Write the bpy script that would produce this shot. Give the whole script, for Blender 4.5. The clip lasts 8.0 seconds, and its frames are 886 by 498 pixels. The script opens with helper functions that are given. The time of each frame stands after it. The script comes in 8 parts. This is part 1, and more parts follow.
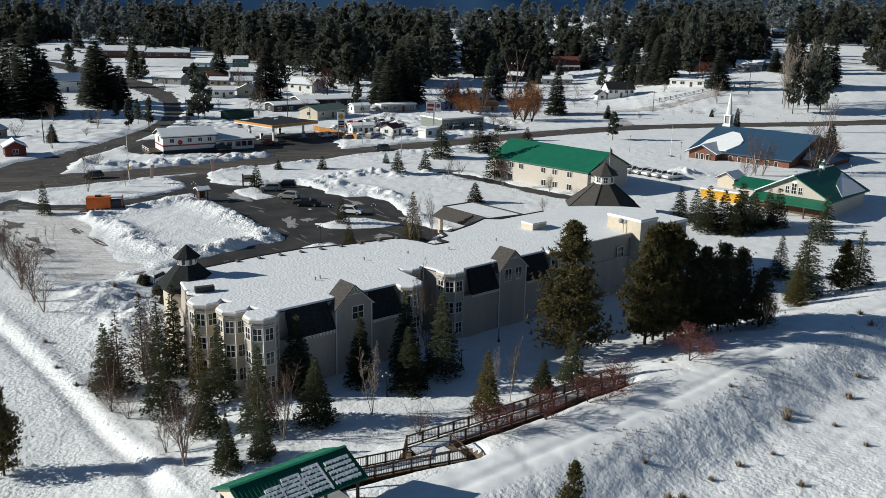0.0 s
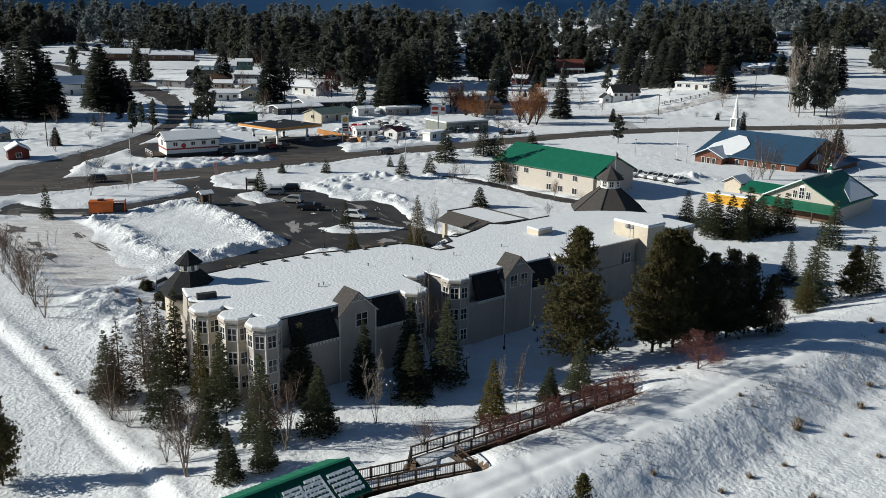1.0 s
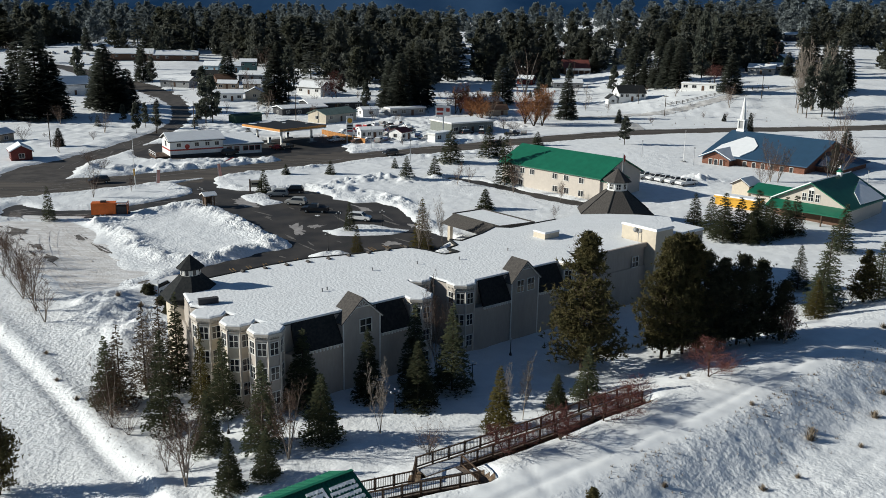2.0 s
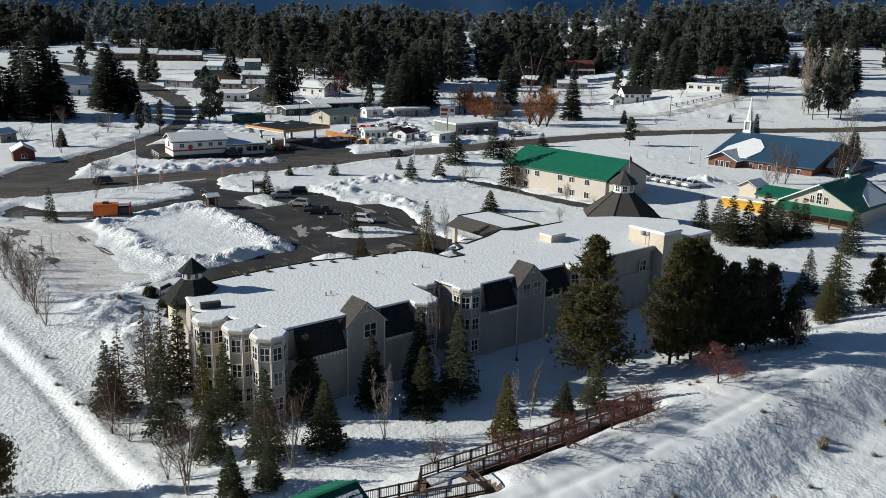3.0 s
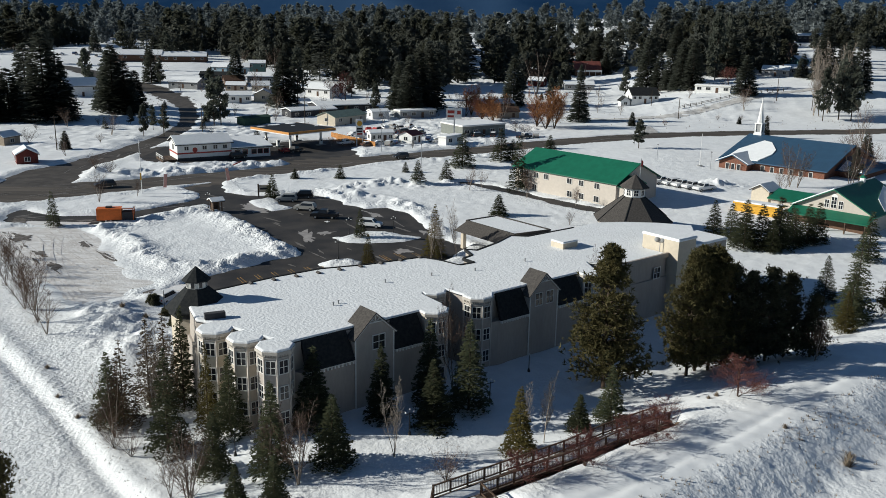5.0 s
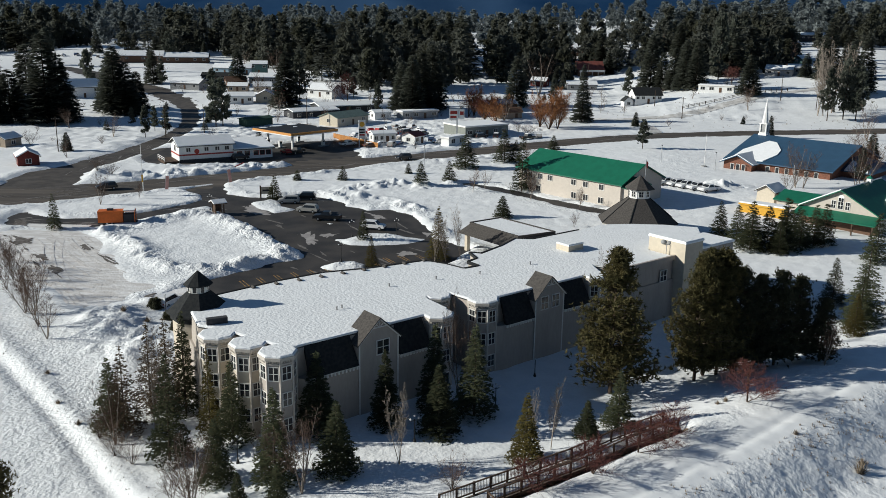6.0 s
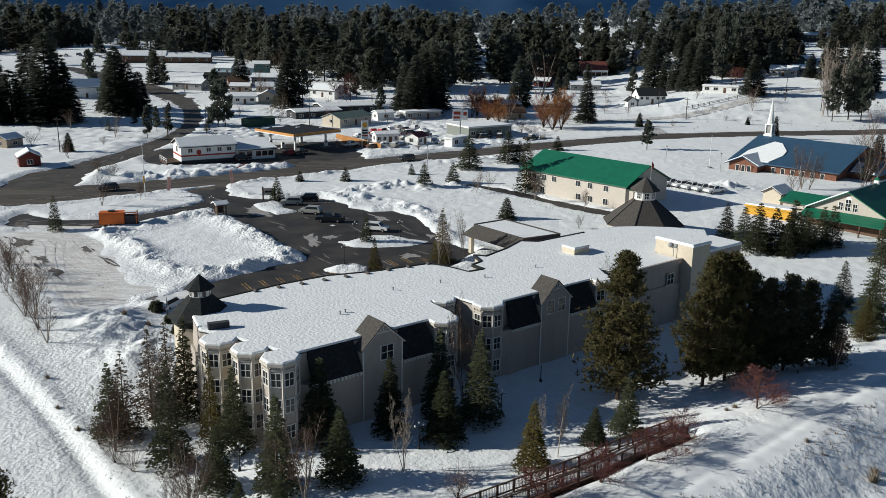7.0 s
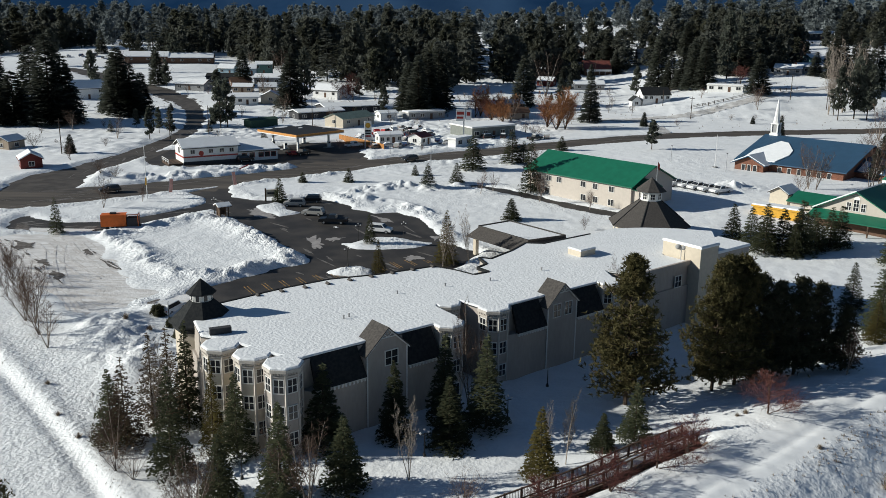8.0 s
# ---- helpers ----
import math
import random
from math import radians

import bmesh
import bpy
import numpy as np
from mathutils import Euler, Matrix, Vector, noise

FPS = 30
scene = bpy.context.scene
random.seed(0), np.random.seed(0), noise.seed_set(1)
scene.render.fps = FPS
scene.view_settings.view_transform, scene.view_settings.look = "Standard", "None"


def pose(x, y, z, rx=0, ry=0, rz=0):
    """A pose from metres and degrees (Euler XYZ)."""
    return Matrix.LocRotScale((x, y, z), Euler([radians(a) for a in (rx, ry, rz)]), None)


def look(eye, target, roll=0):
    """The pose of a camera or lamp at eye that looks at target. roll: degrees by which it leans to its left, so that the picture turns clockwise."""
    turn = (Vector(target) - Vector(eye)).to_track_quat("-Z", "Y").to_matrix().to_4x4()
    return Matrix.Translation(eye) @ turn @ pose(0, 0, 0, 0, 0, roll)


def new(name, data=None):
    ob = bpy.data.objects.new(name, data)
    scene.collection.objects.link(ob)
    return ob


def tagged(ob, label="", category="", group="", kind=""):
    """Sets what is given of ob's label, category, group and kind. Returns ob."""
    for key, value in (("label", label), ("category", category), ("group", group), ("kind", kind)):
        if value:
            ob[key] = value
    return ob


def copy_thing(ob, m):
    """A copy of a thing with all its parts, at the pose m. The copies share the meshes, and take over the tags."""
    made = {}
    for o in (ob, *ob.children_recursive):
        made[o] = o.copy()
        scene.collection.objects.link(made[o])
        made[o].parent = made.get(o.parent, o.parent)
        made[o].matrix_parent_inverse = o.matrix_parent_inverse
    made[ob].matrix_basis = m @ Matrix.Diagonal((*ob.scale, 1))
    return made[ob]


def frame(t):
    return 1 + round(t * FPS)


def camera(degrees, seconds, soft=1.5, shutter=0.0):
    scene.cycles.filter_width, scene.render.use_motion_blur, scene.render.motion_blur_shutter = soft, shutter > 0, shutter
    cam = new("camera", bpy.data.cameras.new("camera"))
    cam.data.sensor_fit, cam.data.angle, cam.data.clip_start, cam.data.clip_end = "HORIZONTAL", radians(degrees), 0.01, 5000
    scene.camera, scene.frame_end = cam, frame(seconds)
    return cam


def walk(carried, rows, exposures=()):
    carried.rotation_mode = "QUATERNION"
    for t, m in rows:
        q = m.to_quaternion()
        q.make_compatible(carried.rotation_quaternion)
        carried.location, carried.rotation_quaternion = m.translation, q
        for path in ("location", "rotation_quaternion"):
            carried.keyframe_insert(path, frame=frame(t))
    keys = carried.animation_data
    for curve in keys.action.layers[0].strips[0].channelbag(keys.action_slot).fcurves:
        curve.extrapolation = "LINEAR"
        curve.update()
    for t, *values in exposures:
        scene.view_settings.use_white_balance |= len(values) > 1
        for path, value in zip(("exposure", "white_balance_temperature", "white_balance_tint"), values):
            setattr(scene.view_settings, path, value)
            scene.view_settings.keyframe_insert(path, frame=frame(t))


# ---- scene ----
cam = camera(53.0, 8.0, soft=0.72)
PATH = [
    (0, (0.411, -2.261, 41.061), (0.387, -0.33, 40.544), 1.0),
    (0.5, (0.335, -1.606, 41.083), (0.307, 0.326, 40.569), 1.0),
    (1, (0.266, -0.846, 41.14), (0.233, 1.087, 40.628), 1.0),
    (1.5, (0.192, 0.1, 41.184), (0.154, 2.033, 40.672), 1.0),
    (3, (-0.232, 2.542, 41.25), (-0.282, 4.474, 40.738), 1.1),
    (3.5, (-0.412, 3.288, 41.257), (-0.464, 5.22, 40.746), 1.1),
    (4, (-0.639, 4.131, 41.301), (-0.694, 6.064, 40.79), 1.1),
    (4.5, (-0.835, 4.827, 41.333), (-0.893, 6.76, 40.822), 1.1),
    (6, (-1.355, 6.802, 41.424), (-1.42, 8.735, 40.913), 0.9),
    (6.5, (-1.543, 7.527, 41.434), (-1.61, 9.459, 40.923), 0.9),
    (7, (-1.698, 8.243, 41.453), (-1.768, 10.175, 40.942), 0.9),
    (7.5, (-1.814, 8.93, 41.428), (-1.887, 10.862, 40.917), 0.8),
    (8, (-1.963, 9.787, 41.451), (-2.04, 11.719, 40.939), 0.7),
]
walk(cam, [(t, look(eye, target, roll)) for t, eye, target, roll in PATH], exposures=((0.0, 0.27, 6420, 4), (8.0, 0.27, 6420, 4)))

# ---- light ----
SUN_EL, SUN_FROM = 21.7, (-0.9985, -0.055)
world = bpy.data.worlds.new("winter_sky")
scene.world = world
world.use_nodes = True
wn = world.node_tree.nodes
sky = wn.new("ShaderNodeTexSky")
sky.sky_type, sky.sun_disc = "NISHITA", False
sky.sun_elevation = radians(SUN_EL)
sky.sun_rotation = math.atan2(SUN_FROM[0], SUN_FROM[1])
sky.altitude, sky.ozone_density, sky.dust_density = 1200, 4.0, 0.4
world.node_tree.links.new(sky.outputs[0], wn["Background"].inputs[0])
wn["Background"].inputs[1].default_value = 0.046
sun = new("sun", bpy.data.lights.new("sun", "SUN"))
sun.data.energy, sun.data.angle, sun.data.color = 4.85, radians(0.55), (1.0, 0.955, 0.89)
ce = math.cos(radians(SUN_EL))
sun.matrix_world = look((SUN_FROM[0] * ce * 300, SUN_FROM[1] * ce * 300, math.sin(radians(SUN_EL)) * 300), (0, 0, 0))

# ---- materials ----
def material(name, color, rough=0.8, metal=0.0, grain=0.0, scale=1.0, second=None, bump=0.0, bump_scale=None, spec=0.3, vary=0.0, stain=0.0, stain_scale=0.2, island=0.0, stretch=None, turn=0, relief="", leaf=0.0):
    """Principled surface: two colours mixed by fine noise, large stains, random tint per object or island, bump."""
    m = bpy.data.materials.new(name)
    m.use_nodes = True
    nt = m.node_tree
    n, l = nt.nodes, nt.links
    b = n["Principled BSDF"]
    b.inputs["Roughness"].default_value, b.inputs["Metallic"].default_value = rough, metal
    b.inputs["Specular IOR Level"].default_value = spec
    tc = n.new("ShaderNodeTexCoord")
    where = tc.outputs["Object"]
    if stretch:
        mp = n.new("ShaderNodeMapping")
        mp.inputs["Rotation"].default_value, mp.inputs["Scale"].default_value = (0, 0, radians(turn)), stretch
        l.new(where, mp.inputs["Vector"])
        where = mp.outputs["Vector"]
    rgb = n.new("ShaderNodeRGB")
    rgb.outputs[0].default_value = (*color, 1)
    out = rgb.outputs[0]
    def mix(a, bcol, fac_socket, mode="MIX"):
        mx = n.new("ShaderNodeMix")
        mx.data_type, mx.blend_type = "RGBA", mode
        l.new(fac_socket, mx.inputs["Factor"])
        l.new(a, mx.inputs["A"])
        if isinstance(bcol, tuple):
            mx.inputs["B"].default_value = (*bcol, 1)
        else:
            l.new(bcol, mx.inputs["B"])
        return mx.outputs["Result"]
    def noise_fac(sc, detail, lo, hi, top):
        t = n.new("ShaderNodeTexNoise")
        t.inputs["Scale"].default_value, t.inputs["Detail"].default_value = sc, detail
        l.new(where, t.inputs["Vector"])
        r = n.new("ShaderNodeMapRange")
        r.inputs["From Min"].default_value, r.inputs["From Max"].default_value = lo, hi
        r.inputs["To Max"].default_value = top
        l.new(t.outputs["Fac"], r.inputs["Value"])
        return r.outputs["Result"], t
    if second or grain:
        c2 = second or tuple(c * (1 - grain) for c in color)
        f, _ = noise_fac(scale, 5, 0.38, 0.62, 1.0)
        out = mix(out, c2, f)
    if stain:
        f, _ = noise_fac(stain_scale, 4, 0.45, 0.75, stain)
        out = mix(out, tuple(c * 0.55 for c in color), f)
    if vary or island:
        src = n.new("ShaderNodeObjectInfo").outputs["Random"] if vary else n.new("ShaderNodeNewGeometry").outputs["Random Per Island"]
        amount = vary or island
        r = n.new("ShaderNodeMapRange")
        r.inputs["To Min"].default_value, r.inputs["To Max"].default_value = 1 - amount, 1 + amount
        l.new(src, r.inputs["Value"])
        hs = n.new("ShaderNodeHueSaturation")
        l.new(r.outputs["Result"], hs.inputs["Value"])
        l.new(out, hs.inputs["Color"])
        out = hs.outputs["Color"]
    l.new(out, b.inputs["Base Color"])
    if bump:
        t = n.new("ShaderNodeTexNoise")
        t.inputs["Scale"].default_value, t.inputs["Detail"].default_value = bump_scale or scale, 4
        l.new(tc.outputs["Object"], t.inputs["Vector"])
        bp = n.new("ShaderNodeBump")
        bp.inputs["Strength"].default_value, bp.inputs["Distance"].default_value = 0.8, bump
        l.new(t.outputs["Fac"], bp.inputs["Height"])
        if relief:
            at = n.new("ShaderNodeAttribute")
            at.attribute_name = relief
            l.new(at.outputs["Fac"], bp.inputs["Strength"])
        l.new(bp.outputs["Normal"], b.inputs["Normal"])
    if leaf:
        tr = n.new("ShaderNodeBsdfTranslucent")
        l.new(out, tr.inputs["Color"])
        mx = n.new("ShaderNodeMixShader")
        mx.inputs["Fac"].default_value = leaf
        l.new(b.outputs["BSDF"], mx.inputs[1])
        l.new(tr.outputs["BSDF"], mx.inputs[2])
        l.new(mx.outputs["Shader"], n["Material Output"].inputs["Surface"])
    return m


SNOW = material("snow", (0.80, 0.81, 0.82), 0.7, grain=0.07, scale=0.6, bump=0.24, bump_scale=2.0, spec=0.25, relief="trodden")
SNOW_ROOF = material("roof_snow", (0.82, 0.83, 0.84), 0.7, grain=0.05, scale=0.8, bump=0.10, bump_scale=2.8, spec=0.25)
SNOW_PILE = material("ploughed_snow", (0.78, 0.79, 0.81), 0.75, second=(0.66, 0.65, 0.64), scale=0.9, bump=0.25, bump_scale=1.6, spec=0.25)
PACKED = material("packed_snow", (0.80, 0.785, 0.775), 0.65, second=(0.60, 0.57, 0.545), scale=0.9, bump=0.09, bump_scale=2.5, stain=0.3, stain_scale=0.3, stretch=(0.35, 1.3, 1.0), turn=-55)
SLUSH = material("grey_slush", (0.36, 0.335, 0.32), 0.6, second=(0.27, 0.25, 0.24), scale=0.8, bump=0.03, bump_scale=4.0)
THIN_SLUSH = material("thin_wet_slush", (0.20, 0.183, 0.168), 0.6, second=(0.12, 0.108, 0.098), scale=1.2, bump=0.02, bump_scale=5.0)
GRAVEL = material("wet_gravel", (0.075, 0.062, 0.054), 0.85, second=(0.16, 0.145, 0.135), scale=1.4, bump=0.03, bump_scale=6.0)
SOIL = material("brown_soil_and_dead_grass", (0.13, 0.085, 0.055), 0.95, second=(0.24, 0.18, 0.125), scale=1.8, bump=0.08, bump_scale=5.0)
ASPHALT = material("wet_asphalt", (0.030, 0.028, 0.028), 0.7, second=(0.056, 0.050, 0.046), scale=0.22, bump=0.01, bump_scale=20, spec=0.3, stain=0.5, stain_scale=0.09)
WET_ROAD = material("wet_side_road", (0.050, 0.043, 0.038), 0.7, second=(0.092, 0.080, 0.070), scale=0.4, bump=0.01, bump_scale=15, spec=0.3, stain=0.5, stain_scale=0.1)
ROAD = material("highway_asphalt", (0.112, 0.096, 0.083), 0.85, second=(0.062, 0.055, 0.05), scale=0.3, bump=0.01, bump_scale=15, spec=0.2, stain=0.5, stain_scale=0.1, stretch=(0.12, 1.4, 1.0), turn=-38)
STUCCO = material("warm_stucco", (0.40, 0.355, 0.315), 0.9, grain=0.08, scale=2.0, bump=0.01, bump_scale=25, stain=0.3, stain_scale=0.3, stretch=(1.6, 1.6, 0.5))
CREAM = material("cream_stucco", (0.56, 0.49, 0.39), 0.9, grain=0.08, scale=2.0, bump=0.01, bump_scale=25, stain=0.12, stain_scale=0.3)
PALE = material("pale_cream_siding", (0.50, 0.445, 0.39), 0.85, grain=0.06, scale=2.0, stain=0.12, stain_scale=0.3)
TRIM = material("pale_trim_paint", (0.72, 0.70, 0.66), 0.7, grain=0.1, scale=3)
BAY_TRIM = material("taupe_trim_paint", (0.50, 0.455, 0.405), 0.75, grain=0.1, scale=3)
SHINGLE = material("charcoal_shingle", (0.022, 0.024, 0.026), 0.95, second=(0.035, 0.036, 0.036), scale=3.0, bump=0.02, bump_scale=9, spec=0.1)
SHINGLE_GREY = material("weathered_shingle", (0.085, 0.078, 0.072), 0.95, second=(0.055, 0.05, 0.048), scale=4.0, bump=0.02, bump_scale=9, spec=0.1)
GREEN_METAL = material("green_metal_roof", (0.012, 0.13, 0.075), 0.5, grain=0.15, scale=0.7, spec=0.35, stain=0.2)
BLUE_METAL = material("blue_metal_roof", (0.035, 0.085, 0.15), 0.6, grain=0.12, scale=0.5, spec=0.35, stain=0.2)
GLASS = material("window_glass", (0.02, 0.022, 0.026), 0.08, spec=0.5)
DARK = material("dark_void", (0.02, 0.02, 0.02), 0.9)
BRICK = material("red_brown_brick", (0.20, 0.085, 0.055), 0.9, second=(0.13, 0.06, 0.04), scale=3.0, bump=0.01, bump_scale=12)
WOOD = material("weathered_wood", (0.11, 0.07, 0.045), 0.85, second=(0.055, 0.035, 0.025), scale=2.0, bump=0.01, bump_scale=10)
WOOD_GREY = material("grey_boards", (0.22, 0.20, 0.18), 0.85, second=(0.13, 0.12, 0.11), scale=2.0)
IRON = material("black_iron", (0.02, 0.02, 0.02), 0.6, spec=0.3)
BARK = material("bark", (0.075, 0.052, 0.036), 0.95, second=(0.035, 0.026, 0.02), scale=4.0, bump=0.03, bump_scale=8)
BARK_PALE = material("pale_bark", (0.30, 0.26, 0.22), 0.9, second=(0.16, 0.13, 0.11), scale=3.0)
TWIG = material("brown_twigs", (0.13, 0.085, 0.06), 0.9, second=(0.08, 0.05, 0.04), scale=2.0)
TWIG_RED = material("red_twigs_with_fruit", (0.125, 0.042, 0.034), 0.9, second=(0.075, 0.030, 0.026), scale=3.0)
TWIG_ORANGE = material("orange_willow_twigs", (0.34, 0.15, 0.06), 0.9, second=(0.20, 0.09, 0.04), scale=1.0)
SPRUCE = material("spruce_needles", (0.060, 0.074, 0.044), 0.85, second=(0.108, 0.110, 0.060), scale=1.8, spec=0.12, vary=0.3, leaf=0.42)
# Olive needles, with the yellow of sunlit spruces put into the colour.
SPRUCE_GOLD = material("sunlit_olive_needles", (0.085, 0.075, 0.026), 0.85, second=(0.125, 0.10, 0.034), scale=0.9, spec=0.12, vary=0.25, leaf=0.3)
PINE = material("pine_needles", (0.086, 0.080, 0.036), 0.85, second=(0.135, 0.114, 0.052), scale=1.3, spec=0.12, vary=0.2, leaf=0.42)
LARCH = material("brown_larch_twigs", (0.080, 0.060, 0.040), 0.9, second=(0.115, 0.085, 0.055), scale=1.2, spec=0.1, vary=0.2, leaf=0.3)
PINE_DARK = material("dark_pine_needles", (0.066, 0.070, 0.044), 0.85, second=(0.10, 0.096, 0.060), scale=1.3, spec=0.12, vary=0.2, leaf=0.42)
# Paler than the near needles: distance haze put into the colour, besides light frost.
HAZY_FROSTED = material("hazy_frosted_needles", (0.074, 0.082, 0.064), 0.9, second=(0.12, 0.128, 0.106), scale=0.5, spec=0.1, vary=0.35, leaf=0.45)
WHITE = material("white_paint", (0.75, 0.74, 0.72), 0.6, grain=0.08, scale=2.0)
RED = material("red_paint", (0.36, 0.045, 0.035), 0.6, grain=0.2, scale=2.0)
ORANGE = material("orange_paint", (0.62, 0.14, 0.025), 0.55, grain=0.12, scale=2.0, stain=0.2, stain_scale=0.8)
YELLOW = material("yellow_paint", (0.62, 0.34, 0.04), 0.55, grain=0.12, scale=1.5)
GLOBE = material("opal_glass", (0.55, 0.55, 0.54), 0.3, spec=0.4)
GREY = material("grey_siding", (0.30, 0.30, 0.30), 0.8, grain=0.15, scale=2.0)
STEEL = material("galvanised_steel", (0.42, 0.43, 0.44), 0.45, metal=0.6)
TYRE = material("tyre_rubber", (0.02, 0.02, 0.02), 0.9)
SIDING = {
    "white": WHITE, "grey": GREY, "cream": CREAM, "red": material("barn_red_boards", (0.15, 0.035, 0.028), 0.85, grain=0.2, scale=2),
    "brown": material("brown_boards", (0.13, 0.075, 0.05), 0.85, grain=0.25, scale=2), "tan": material("tan_siding", (0.36, 0.29, 0.22), 0.85, grain=0.12, scale=2),
    "blue": material("pale_blue_siding", (0.30, 0.40, 0.46), 0.8, grain=0.1, scale=2), "teal": material("teal_siding", (0.09, 0.17, 0.16), 0.8, grain=0.12, scale=2),
    "dark": material("dark_siding", (0.05, 0.05, 0.055), 0.85, grain=0.2, scale=2), "green": material("green_siding", (0.035, 0.075, 0.055), 0.8, grain=0.15, scale=2),
}

# ---- mesh helpers ----
class Shape:
    """Collects vertices and faces of one mesh."""

    def __init__(self):
        self.v, self.f = [], []

    def add(self, verts, faces):
        k = len(self.v)
        self.v += [tuple(p) for p in verts]
        self.f += [tuple(i + k for i in f) for f in faces]
        return self

    def box(self, x0, y0, z0, x1, y1, z1):
        return self.add([(x0, y0, z0), (x1, y0, z0), (x1, y1, z0), (x0, y1, z0), (x0, y0, z1), (x1, y0, z1), (x1, y1, z1), (x0, y1, z1)],
                        [(3, 2, 1, 0), (4, 5, 6, 7), (0, 1, 5, 4), (1, 2, 6, 5), (2, 3, 7, 6), (3, 0, 4, 7)])

    def prism(self, pts, z0, z1, top=None):
        """Upright prism over a counter-clockwise outline; top: another outline for the upper rim."""
        n, top = len(pts), top or pts
        lo = z0 if callable(z0) else (lambda p: z0)
        hi = z1 if callable(z1) else (lambda p: z1)
        return self.add([(*p, lo(p)) for p in pts] + [(*p, hi(p)) for p in top],
                        [tuple(range(n))[::-1], tuple(range(n, 2 * n))] + [(i, (i + 1) % n, n + (i + 1) % n, n + i) for i in range(n)])

    def beam(self, a, b, w, h=None):
        """Square bar between two points."""
        a, b, h = Vector(a), Vector(b), h or w
        d = (b - a).normalized()
        s = d.cross(Vector((0, 0, 1)))
        s = s.normalized() if s.length > 0.01 else Vector((1, 0, 0))
        t = s.cross(d).normalized()
        c = [s * (i * w / 2) + t * (j * h / 2) for i, j in ((-1, -1), (1, -1), (1, 1), (-1, 1))]
        return self.add([a + o for o in c] + [b + o for o in c], [(0, 1, 2, 3), (7, 6, 5, 4), (1, 0, 4, 5), (2, 1, 5, 6), (3, 2, 6, 7), (0, 3, 7, 4)])

    def tube(self, rings, n=6, cap=True):
        """Tapered tube through (point, radius) rings that run mostly upward."""
        v, f = [], []
        for (x, y, z), r in rings:
            v += [(x + r * math.cos(2 * math.pi * i / n), y + r * math.sin(2 * math.pi * i / n), z) for i in range(n)]
        for k in range(len(rings) - 1):
            f += [(k * n + i, k * n + (i + 1) % n, (k + 1) * n + (i + 1) % n, (k + 1) * n + i) for i in range(n)]
        if cap:
            f += [tuple(range(n))[::-1], tuple(range(len(v) - n, len(v)))]
        return self.add(v, f)

    def slab(self, quad, thick):
        """A flat four-cornered plate given by its upper corners, thick downwards."""
        q = [Vector(p) for p in quad]
        d = Vector((0, 0, -thick))
        return self.add(q + [p + d for p in q], [(0, 1, 2, 3), (7, 6, 5, 4), (1, 0, 4, 5), (2, 1, 5, 6), (3, 2, 6, 7), (0, 3, 7, 4)])

    def mesh(self, name, mat, smooth=False):
        me = bpy.data.meshes.new(name)
        me.from_pydata(self.v, [], self.f)
        me.materials.append(mat)
        if smooth:
            me.shade_smooth()
        me.update()
        return me


def part(name, shape, mat, parent=None, label="", at=None, smooth=False):
    """One mesh object; under a parent it is a part. shape: a Shape or ready mesh data."""
    me = shape.mesh(name, mat, smooth) if isinstance(shape, Shape) else shape
    ob = new(name, me)
    if parent:
        ob.parent = parent
    if at is not None:
        ob.matrix_basis = at
    if label:
        ob["label"] = label
    return ob


def thing(name, at, label, category, group="", kind=""):
    """Empty at the base of a thing of several parts."""
    ob = new(name)
    ob.empty_display_size = 0.2
    ob.matrix_basis = at
    return tagged(ob, label, category, group, kind)


def ngon(n, r, turn=0.0, cx=0.0, cy=0.0):
    return [(cx + r * math.cos(turn + 2 * math.pi * i / n), cy + r * math.sin(turn + 2 * math.pi * i / n)) for i in range(n)]


def sheet(name, xs, ys, zs, mat, keep=None, smooth=True):
    """Grid surface over lines xs, ys with heights zs[j, i]; keep: mask of cells."""
    nx, ny = len(xs), len(ys)
    gx, gy = np.meshgrid(xs, ys)
    co = np.stack([gx, gy, zs], -1).reshape(-1, 3)
    i, j = np.meshgrid(np.arange(nx - 1), np.arange(ny - 1))
    a = (j * nx + i).ravel()
    q = np.stack([a, a + 1, a + nx + 1, a + nx], -1)
    if keep is not None:
        q = q[keep.ravel()]
        used = np.unique(q)
        back = np.zeros(len(co), int)
        back[used] = np.arange(len(used))
        co, q = co[used], back[q]
    return raw_mesh(name, co, q, mat, smooth)


def raw_mesh(name, co, faces, mat, smooth=False):
    """Mesh from arrays of vertices and of equal-sided faces."""
    me = bpy.data.meshes.new(name)
    k = faces.shape[1]
    me.vertices.add(len(co))
    me.vertices.foreach_set("co", np.ascontiguousarray(co, np.float32).ravel())
    me.loops.add(faces.size)
    me.loops.foreach_set("vertex_index", np.ascontiguousarray(faces, np.int32).ravel())
    me.polygons.add(len(faces))
    me.polygons.foreach_set("loop_start", np.arange(0, faces.size, k, dtype=np.int32))
    me.materials.append(mat)
    me.update(calc_edges=True)
    if smooth:
        me.shade_smooth()
    me.validate()
    return me

# ---- ground ----
def smooth(a, b, x):
    t = np.clip((x - a) / (b - a), 0, 1)
    return t * t * (3 - 2 * t)


_perm = np.random.RandomState(7).rand(256, 256)


